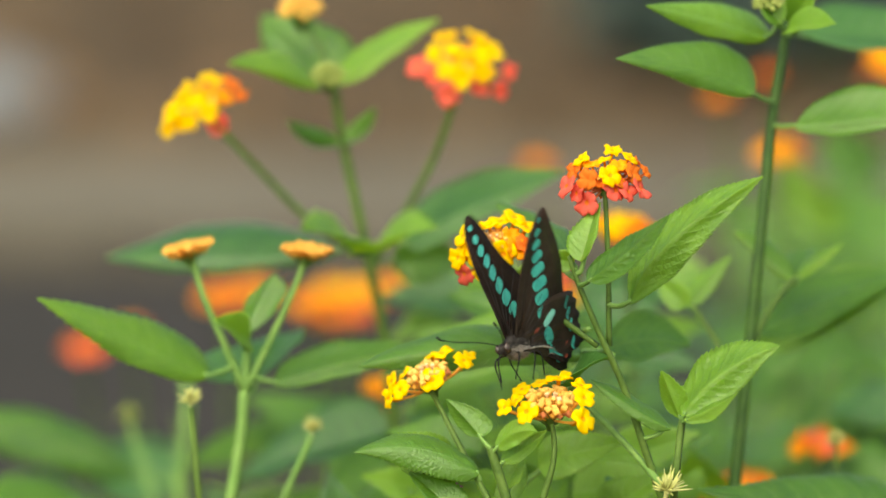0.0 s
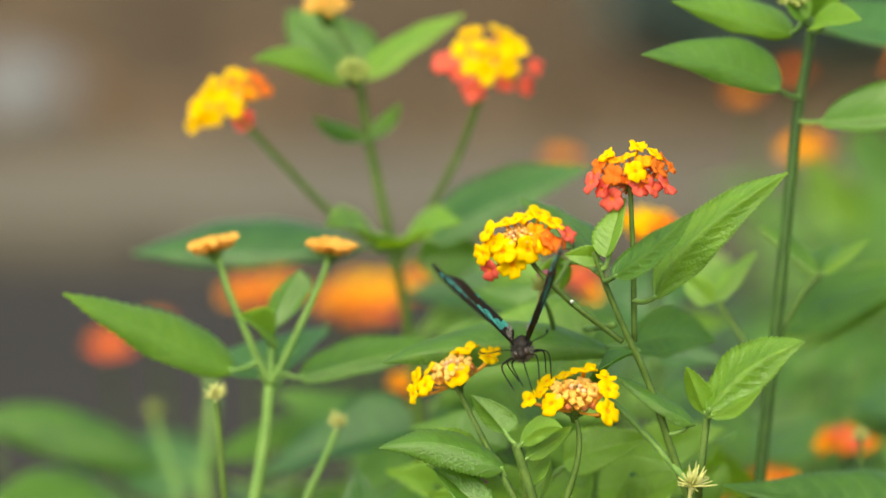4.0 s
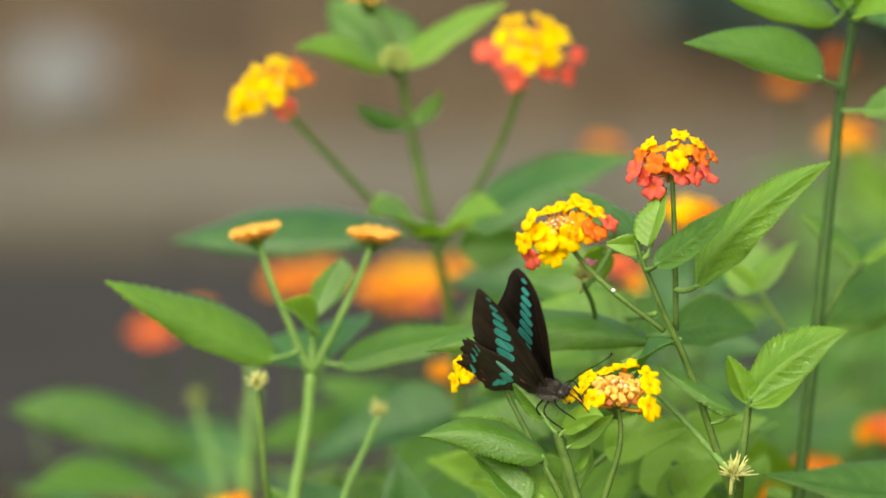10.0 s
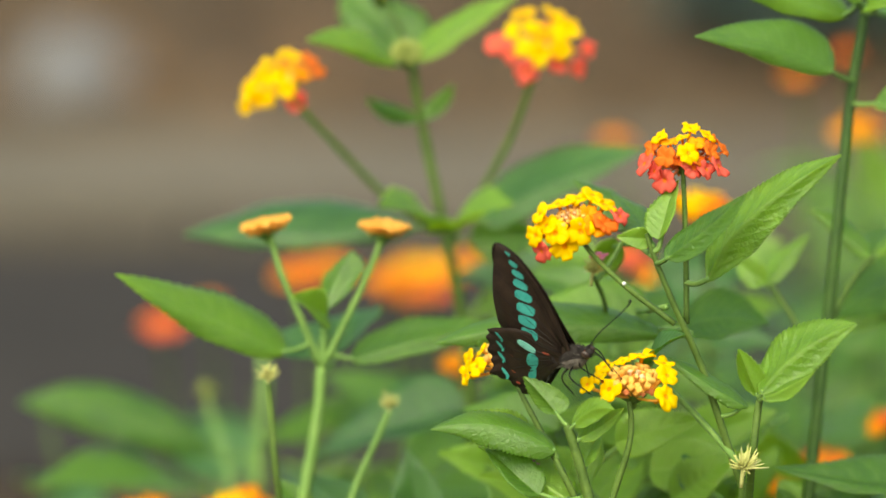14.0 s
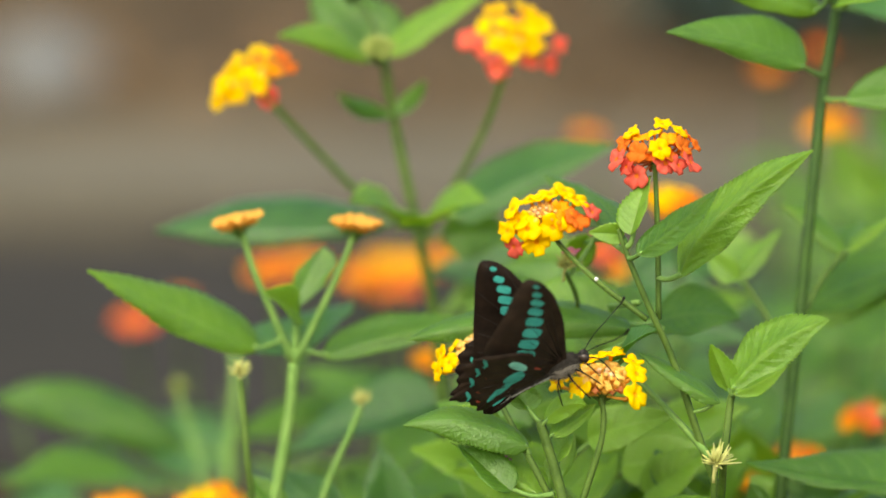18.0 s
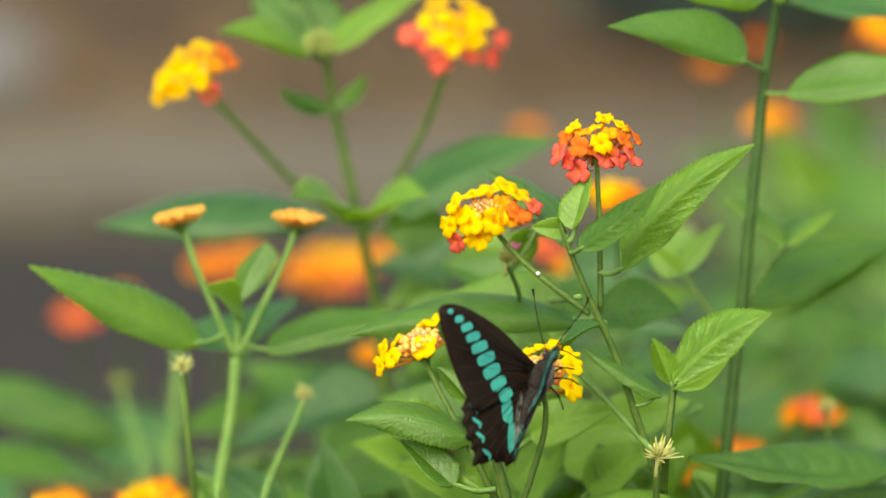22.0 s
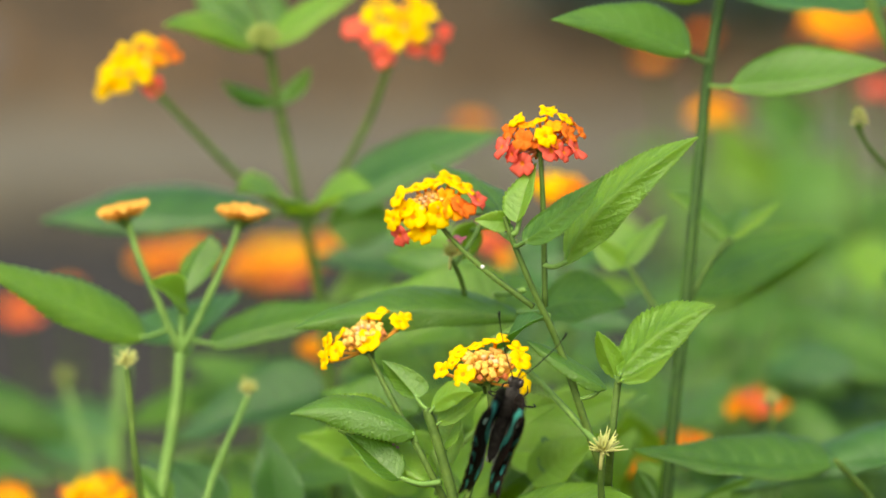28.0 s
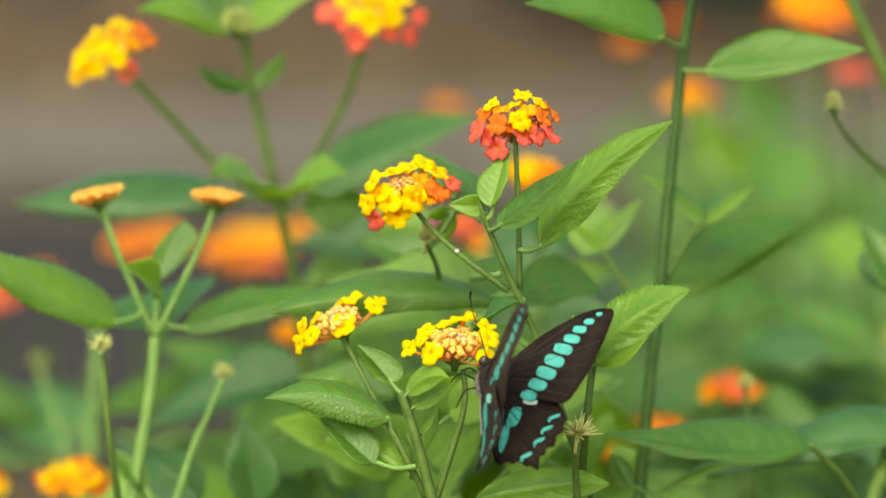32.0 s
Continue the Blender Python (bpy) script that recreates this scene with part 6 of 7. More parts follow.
leaf(plant_behind, (0.0221, 0.1043, 0.7006), (-0.0072, 0.0959, 0.7107), 0.0160, (0.39, -0.78, 0.49), fold=0.30, root=(0.0286, 0.1127, 0.6908), material=LEAF_YOUNG_LIT, rows=27)
leaf(plant_behind, (0.0686, 0.0445, 0.7072), (0.0909, 0.0374, 0.7245), 0.0146, (-0.51, -0.80, 0.32), fold=0.30, root=(0.0641, 0.0530, 0.6976), material=LEAF_YOUNG_LIT, rows=54)
leaf(plant_behind, (0.0326, 0.0640, 0.7025), (0.0066, 0.0556, 0.7124), 0.0145, (0.43, -0.77, 0.46), fold=0.30, root=(0.0384, 0.0724, 0.6928), material=LEAF_YOUNG_LIT, rows=51)
leaf(plant_behind, (0.0912, 0.1447, 0.6992), (0.0634, 0.1373, 0.7148), 0.0164, (0.44, -0.80, 0.41), fold=0.30, root=(0.0977, 0.1530, 0.6892), material=LEAF_YOUNG_LIT, rows=27)

# ---------- shrubs behind ----------
def shrub(name, at, lo, hi, shoots, pairs, size, material, label, seed, stray=0.04):
    """A lantana bush: shoots from one root, leaves in opposite pairs along them."""
    rnd = random.Random(seed)
    bush = thing(name, at, label, "shrub", "lantana shrubs behind")
    o = Vector(at)
    wood, green = bmesh.new(), bmesh.new()
    for s in range(shoots):
        foot = Vector((rnd.uniform(-0.05, 0.05), rnd.uniform(-0.05, 0.05), 0))
        end = Vector([rnd.uniform(a, b) for a, b in zip(lo, hi)]) - o
        mid = foot.lerp(end, 0.5) + Vector((rnd.uniform(-stray, stray), rnd.uniform(-stray, stray), 0.04))
        line = smooth_line([foot, mid, end], 8)
        tube(wood, line, 0.0017, 0.0008, 5)
        for p in range(pairs):
            f = 1 - 0.62 * (p + rnd.random() * 0.5) / pairs
            i = min(len(line) - 1, int(f * (len(line) - 1)))
            c = line[i]
            w = rnd.uniform(0, 6.28)
            for side in (0, math.pi):
                ang = w + side + rnd.uniform(-0.3, 0.3)
                out = Vector((math.cos(ang), math.sin(ang), rnd.uniform(-0.35, 0.5)))
                ln = size * rnd.uniform(0.6, 1.15)
                m = Matrix.Translation(c + out.normalized() * 0.008) @ frame_of(out, (rnd.uniform(-0.4, 0.4), rnd.uniform(-1.1, -0.1), 0.9))
                blade(green, ln, ln * rnd.uniform(0.5, 0.62), rnd.uniform(0.1, 0.5), rnd.uniform(-0.4, 0.0), 0, 8, 2, 0, 0.0003, False, m)
    tagged(part("brushwood", wood, STEM, bush), kind="stuff")
    tagged(part("foliage", green, material, bush), kind="stuff")
    return bush


shrub("lantana_shrub", (0.27, 0.45, 0), (0.17, 0.25, 0.55), (0.42, 0.70, 0.73), 60, 5, 0.065, LEAF, "dense green lantana bush", 1)
shrub("lantana_shrub", (0.12, 0.28, 0), (-0.01, 0.15, 0.58), (0.26, 0.42, 0.72), 46, 5, 0.060, LEAF, "low green lantana bush", 2)
shrub("lantana_shrub", (0.41, 1.17, 0), (0.23, 0.77, 0.58), (0.60, 1.57, 0.66), 30, 5, 0.075, LEAF, "tall green lantana bush behind the others", 9)
shrub("lantana_shrub", (0.42, 0.90, 0), (0.27, 0.70, 0.42), (0.62, 1.20, 0.60), 60, 5, 0.070, LEAF_SHADED, "green lantana bush with dense leaves", 3)
shrub("lantana_shrub", (-0.08, 0.35, 0), (-0.26, 0.20, 0.55), (0.02, 0.50, 0.67), 34, 4, 0.060, LEAF_SHADED, "sparse low lantana bush", 4)
# lighter leaf colour here makes up for light that misses this low bush
shrub("lantana_shrub", (0.02, 0.20, 0), (-0.06, 0.12, 0.58), (0.12, 0.30, 0.70), 34, 4, 0.065, LEAF_YOUNG_LIT, "leafy lantana bush with brightened leaf colour", 5)
shrub("lantana_shrub", (0.50, 1.60, 0), (0.30, 1.30, 0.16), (0.85, 2.20, 0.46), 60, 6, 0.090, LEAF, "pale green leafy bush by the road", 6)
shrub("roadside_bush", (0.58, 6.50, 0), (0.35, 6.30, 0.10), (0.84, 6.90, 0.48), 70, 9, 0.080, LEAF_DARK, "dark blue-green bush beyond the road", 7)
shrub("lantana_shrub", (0.45, 1.80, 0), (0.25, 1.40, 0.20), (0.85, 2.40, 0.54), 30, 4, 0.080, LEAF_SHADED, "dull green leafy bush by the road", 16)
# sparse added foliage that stands in for the shade on this soil
shrub("roadside_bush", (0.80, 6.30, 0), (0.48, 6.10, 0.05), (1.10, 6.70, 0.30), 26, 5, 0.080, LEAF_DARK, "low dark foliage added to darken the soil beyond the road", 17)

# ---------- butterfly ----------
WING = mottled("wing_black_brown", (0.0075, 0.0048, 0.0035), (0.022, 0.013, 0.0085), 220, 0.7, 0.12, 0.3, depth=0.0003)
WING_UNDER = mottled("wing_underside_brown", (0.013, 0.0082, 0.0056), (0.038, 0.024, 0.016), 220, 0.6, 0.25, 0.3, depth=0.0003)
TEAL = mottled("wing_band_turquoise", (0.055, 0.48, 0.41), (0.11, 0.66, 0.57), 300, 0.45, 0.3, 0.15, depth=0.0002)
TEAL_PALE = mottled("wing_band_pale", (0.16, 0.52, 0.43), (0.28, 0.68, 0.58), 300, 0.45, 0.3)
WHITE_CELL = mottled("wing_band_white", (0.55, 0.68, 0.62), (0.75, 0.85, 0.80), 300, 0.5, 0.3)
BRICK_RED = mottled("wing_red_mark", (0.16, 0.03, 0.02), (0.34, 0.07, 0.04), 300, 0.6, 0.3)
FUR = mottled("body_grey_brown_hair", (0.012, 0.010, 0.009), (0.055, 0.048, 0.042), 700, 0.85, 0.15, 0.8, depth=0.0006)
FUR_MID = mottled("breast_grey_hair", (0.11, 0.095, 0.08), (0.32, 0.29, 0.25), 700, 0.85, 0.15, 0.8, depth=0.0006)
FUR_PALE = mottled("body_pale_stripe", (0.18, 0.17, 0.15), (0.36, 0.35, 0.31), 700, 0.85, 0.15, 0.6, depth=0.0005)
CHITIN = mottled("antenna_black", (0.006, 0.005, 0.0045), (0.014, 0.012, 0.010), 500, 0.6, 0.15)
EYE_MAT = mottled("eye_brown", (0.02, 0.012, 0.008), (0.06, 0.04, 0.03), 500, 0.2, 0.6)
VEIN = mottled("wing_vein_black", (0.006, 0.004, 0.003), (0.014, 0.009, 0.007), 300, 0.5, 0.3)
MM = 0.001
through_light(WING, 0.12, (0.03, 0.02, 0.015))
through_light(TEAL, 0.35, (0.1, 0.68, 0.54))


def camber(x, y):
    return 0.0007 * math.sin(x * 260) + 0.05 * y * (0.042 - y)


def wing_sheet(outline, side, scallop=0.0):
    """A thin cambered membrane that fans out from its hinge, with raised veins."""
    bm = bmesh.new()
    rim = smooth_line([Vector((x * MM, y * MM, 0)) for x, y in outline], 6)
    if scallop:
        out = []
        for i, p in enumerate(rim):
            f = i / (len(rim) - 1)
            k = scallop if 0.32 < f < 0.78 else 0
            out.append(p * (1 + k * math.sin(f * 100)))
        rim = out
    layers = []
    for z in (0.00012, -0.00012):
        rings = []
        for s in (0.12, 0.3, 0.48, 0.66, 0.83, 1.0):
            rings.append([bm.verts.new((p.x * s, side * p.y * s, camber(p.x * s, p.y * s) + z)) for p in rim])
        centre = bm.verts.new((0, 0, z))
        for k in range(len(rim) - 1):
            made = [bm.faces.new((centre, rings[0][k], rings[0][k + 1]))]
            for a, b in zip(rings, rings[1:]):
                made.append(bm.faces.new((a[k], b[k], b[k + 1], a[k + 1])))
            for f in made:
                f.material_index = 0 if z > 0 else 1
        layers.append(rings[-1])
    for k in range(len(rim) - 1):
        bm.faces.new((layers[0][k], layers[1][k], layers[1][k + 1], layers[0][k + 1]))
    bmesh.ops.recalc_face_normals(bm, faces=bm.faces[:])
    return bm


def veins(wing, outline, side, shares):
    """Raised veins from the hinge to the margin."""
    rim = smooth_line([Vector((x * MM, y * MM, 0)) for x, y in outline], 6)
    for f in shares:
        p = rim[int(f * (len(rim) - 1))]
        bm = bmesh.new()
        line = [Vector((p.x * s, side * p.y * s, camber(p.x * s, p.y * s))) for s in (0.08, 0.3, 0.5, 0.7, 0.85, 0.97)]
        tube(bm, line, 0.0003, 0.00017, 5)
        part("wing_vein", bm, VEIN, wing)


def cell(wing, side, x, y, a, b, turn, material, name="wing_spot", power=3.2, faces=(0.0002, -0.0002)):
    """One coloured cell of the wing band, seen from above and below alike."""
    bm = bmesh.new()
    c, s = math.cos(radians(turn)), math.sin(radians(turn))
    lids = []
    for z in faces:
        mid = bm.verts.new((x * MM, side * y * MM, camber(x * MM, y * MM) + z))
        ring = []
        for k in range(20):
            w = 2 * math.pi * k / 20
            cw, sw = math.cos(w), math.sin(w)
            r = (abs(cw) ** power + abs(sw) ** power) ** (-1 / power)
            u, v = a * r * cw, b * r * sw
            px, py = (x + u * c - v * s) * MM, (y + u * s + v * c) * MM
            ring.append(bm.verts.new((px, side * py, camber(px, py) + z)))
        for k in range(20):
            bm.faces.new((mid, ring[k], ring[(k + 1) % 20]))
        lids.append(ring)
    for k in range(20):
        bm.faces.new((lids[0][k], lids[1][k], lids[1][(k + 1) % 20], lids[0][(k + 1) % 20]))
    bmesh.ops.recalc_face_normals(bm, faces=bm.faces[:])
    part(name, bm, material, wing, smooth=False)


FORE_OUTLINE = [(1.5, -0.6), (5.0, 7.5), (9.2, 17.5), (11.7, 28.4), (11.7, 35.5), (9.8, 39.9), (7.4, 40.4), (2.5, 37.4), (-5.2, 31.1), (-10.4, 26.9), (-15.4, 22.3), (-17.3, 19.4), (-16.4, 16.4), (-11, 9.5), (-5, 3), (-2, 0), (-1.2, -0.8)]
HIND_OUTLINE = [(1.2, -0.6), (1.6, 5), (0, 11.5), (-3.6, 17), (-8.1, 20.4), (-12.2, 22.4), (-15.4, 22.6), (-19.4, 20.8), (-23, 17.8), (-25, 15.2), (-29.4, 13.2), (-27.4, 9.6), (-26, 5.6), (-26.2, 2), (-24, -0.2), (-16, -0.6), (-8, -0.6), (-2, -0.8)]


def fore_wing(bug, side):
    w = part("forewing", wing_sheet(FORE_OUTLINE, side), [WING, WING_UNDER], bug, "black-brown forewing with a band of turquoise cells")
    veins(w, FORE_OUTLINE, side, (0.12, 0.24, 0.34, 0.46, 0.52, 0.58, 0.64, 0.72))
    for i, (x, y, a, b) in enumerate(((9.3, 36.1, 1.0, 0.7), (7.8, 32.5, 1.6, 1.05), (6.2, 29.1, 2.2, 1.25), (4.0, 26.0, 2.6, 1.4), (1.7, 22.6, 3.0, 1.65),
                                      (-1.0, 19.0, 3.2, 1.8), (-4.0, 15.6, 3.25, 1.9), (-7.0, 12.1, 3.1, 1.9), (-9.7, 8.7, 2.8, 1.7))):
        cell(w, side, x, y, a, b, -66 + 2.5 * i, TEAL, power=3.4)
    return w


def hind_wing(bug, side):
    w = part("hindwing", wing_sheet(HIND_OUTLINE, side, 0.022), [WING, WING_UNDER], bug, "scalloped black-brown hindwing with turquoise marks")
    veins(w, HIND_OUTLINE, side, (0.18, 0.34, 0.44, 0.52, 0.6, 0.68, 0.8))
    cell(w, side, -5.4, 11.2, 2.4, 1.0, 107, WHITE_CELL, power=2.6, faces=(0.0002, 0.0))
    cell(w, side, -6.0, 10.6, 3.4, 1.5, 107, TEAL_PALE, power=2.6, faces=(0.0, -0.0002))
    cell(w, side, -10.2, 6.2, 3.8, 2.1, 12, TEAL, power=2.8)
    cell(w, side, -17.2, 3.3, 5.6, 1.35, 12, TEAL, power=1.6)
    rnd = random.Random(8)
    bm = bmesh.new()
    for k in range(60):
        x, y = -rnd.uniform(3, 17), rnd.uniform(0.6, 2.6)
        p = Vector((x * MM, side * y * MM, camber(x * MM, y * MM) + 0.0003))
        q = p + Vector((-rnd.uniform(2, 4.5), side * rnd.uniform(-0.3, 0.7), rnd.uniform(0, 0.5))) * MM
        tube(bm, [p, (p + q) / 2 + Vector((0, 0, 0.0003)), q], 0.0001, 0.00003, 3)
    part("wing_hair", bm, FUR_PALE, w, "pale grey hair along the inner margin")
    for x, y in ((-12.6, 19.0), (-16.6, 16.9), (-20.4, 14.4), (-24.6, 10.2)):
        cell(w, side, x, y, 1.9, 0.6, 74, TEAL, "wing_lunule", 2.2)
        cell(w, side, x - 0.9, y - 1.5, 0.4, 1.0, 100, TEAL, "wing_lunule", 2)
    for x, y, a in ((-2.5, 4.6, 1.3), (-17.0, 12.4, 1.0), (-21.8, 8.4, 0.9), (-24.2, 5.0, 0.8)):
        cell(w, side, x, y, 0.4, a, 20, BRICK_RED, "red_mark", 2, (-0.00005, -0.0002))
    return w


def ball(bm, at, radii, seg=16, mat=0, rough=0.0):
    r = bmesh.ops.create_uvsphere(bm, u_segments=seg, v_segments=max(8, seg * 2 // 3), radius=1)
    for v in r["verts"]:
        k = 1 + rough * noise.noise(v.co * 6)
        v.co = Vector((v.co.x * radii[0] * k + at[0], v.co.y * radii[1] * k + at[1], v.co.z * radii[2] * k + at[2]))
        for f in v.link_faces:
            f.material_index = mat


def hairs(bm, at, radii, n, length, rnd):
    for _ in range(n):
        d = Vector((rnd.gauss(0, 1), rnd.gauss(0, 1), rnd.gauss(0, 1))).normalized()
        p = Vector([a + r * c for a, r, c in zip(at, radii, d)])
        e = p + (d + Vector((-0.9, 0, -0.15))).normalized() * length * rnd.uniform(0.5, 1.1)
        tube(bm, [p, (p + e) / 2 + d * length * 0.1, e], 0.00007, 0.00002, 3)


def butterfly():
    rnd = random.Random(3)
    bug = thing("butterfly", (0, 0, 0), "black-brown butterfly with turquoise wing bands feeding on a flower", "butterfly")
    bm = bmesh.new()
    ball(bm, (2.6 * MM, 0, 0), (5.9 * MM, 3.2 * MM, 3.4 * MM), 20, 0, 0.08)
    hairs(bm, (2.6 * MM, 0, 0), (5.6 * MM, 2.8 * MM, 3.0 * MM), 520, 0.0017, rnd)
    part("thorax", bm, FUR, bug, "grey-brown hairy thorax")
    bm = bmesh.new()
    ball(bm, (2.6 * MM, 0, -1.1 * MM), (5.6 * MM, 3.4 * MM, 3.2 * MM), 18, 0, 0.1)
    hairs(bm, (2.6 * MM, 0, -0.9 * MM), (5.5 * MM, 3.1 * MM, 3.05 * MM), 420, 0.0014, rnd)
    part("breast", bm, FUR_MID, bug, "pale grey-brown hairy underside of the thorax")
    bm = bmesh.new()
    line = smooth_line([(-1.5 * MM, 0, -0.2 * MM), (-6 * MM, 0, 0.2 * MM), (-11 * MM, 0, -0.4 * MM), (-16 * MM, 0, -1.6 * MM)], 8)
    rings = tube(bm, line, 1, 1, 12)
    for i, ring in enumerate(rings):
        f = i / (len(rings) - 1)
        r = (1.5 + 0.9 * math.sin(math.pi * min(1, f * 1.15 + 0.1)) + 0.12 * math.cos(i * 2.1)) * MM * (1 if f < 0.85 else max(0.25, (1 - f) / 0.15))
        for v in ring:
            v.co = line[i] + (v.co - line[i]) * r
    part("abdomen", bm, FUR, bug, "slender grey-brown segmented abdomen")
    for s in (1, -1):
        bm = bmesh.new()
        tube(bm, smooth_line([(-2 * MM, s * 1.6 * MM, -1.2 * MM), (-9 * MM, s * 1.7 * MM, -1.0 * MM), (-16 * MM, s * 0.9 * MM, -1.9 * MM)], 5), 0.0005, 0.0003, 6)
        part("pale_stripe", bm, FUR_PALE, bug, "pale grey stripe along the abdomen")
    bm = bmesh.new()
    ball(bm, (0, 0, 0), (2.1 * MM, 2.0 * MM, 2.0 * MM), 14, 0, 0.06)
    hairs(bm, (0, 0, 0), (2.0 * MM, 1.9 * MM, 1.9 * MM), 110, 0.001, rnd)
    head = part("head", bm, FUR, bug, "small dark hairy head", Matrix.Translation((9.3 * MM, 0, -0.6 * MM)))
    for s in (1, -1):
        bm = bmesh.new()
        ball(bm, (0.6 * MM, s * 1.6 * MM, 0.1 * MM), (1.5 * MM, 1.0 * MM, 1.6 * MM), 14)
        part("eye", bm, EYE_MAT, head, "glossy dark compound eye")
        bm = bmesh.new()
        tube(bm, smooth_line([(1.0 * MM, s * 0.7 * MM, 1.2 * MM), (6 * MM, s * 4.2 * MM, 3.2 * MM), (13 * MM, s * 8.4 * MM, 4.6 * MM), (17.0 * MM, s * 10.2 * MM, 5.8 * MM)], 7), 0.00019, 0.00015, 6)
        tube(bm, smooth_line([(16.4 * MM, s * 10.0 * MM, 5.5 * MM), (17.6 * MM, s * 10.5 * MM, 6.0 * MM), (18.8 * MM, s * 10.8 * MM, 6.9 * MM)], 4), 0.00020, 0.00042, 6)
        part("antenna", bm, CHITIN, head, "thin black clubbed antenna")
    bm = bmesh.new()
    tube(bm, smooth_line([(1.2 * MM, 0, -0.8 * MM), (3.6 * MM, 0, -2.4 * MM), (5.2 * MM, 0, -6.5 * MM), (5.9 * MM, 0, -12.5 * MM)], 5), 0.00024, 0.00014, 6)
    part("proboscis", bm, CHITIN, head)
    for s in (1, -1):
        for x, fx, drop, out in ((5.0, 10.5, 10.5, 2.6), (3.0, 6.0, 11.5, 6.0), (1.0, -3.0, 10.5, 4.4)):
            bm = bmesh.new()
            tube(bm, smooth_line([(x * MM, s * 1.4 * MM, -2.0 * MM), ((x + fx) / 2 * MM, s * (out + 1.4) * MM, -3.4 * MM), (fx * MM, s * out * MM, -drop * MM)], 5), 0.00034, 0.00018, 6)
            part("leg", bm, CHITIN, bug)
    wings = {}
    for s, k in ((1, "l"), (-1, "r")):
        wings["f" + k] = fore_wing(bug, s)
        wings["h" + k] = hind_wing(bug, s)
    return bug, wings


def wing_pose(fore, side, lift, sweep):
    """Pose of a wing in the butterfly's space: lift 0 is spread flat, 90 upright."""
    hinge = Vector((3.4, side * 1.9, 1.6) if fore else (-0.6, side * 1.9, 1.0)) * MM
    return Matrix.Translation(hinge) @ Matrix.Rotation(radians(side * lift), 4, "X") @ Matrix.Rotation(radians(side * sweep), 4, "Z")


BUG, WINGS = butterfly()



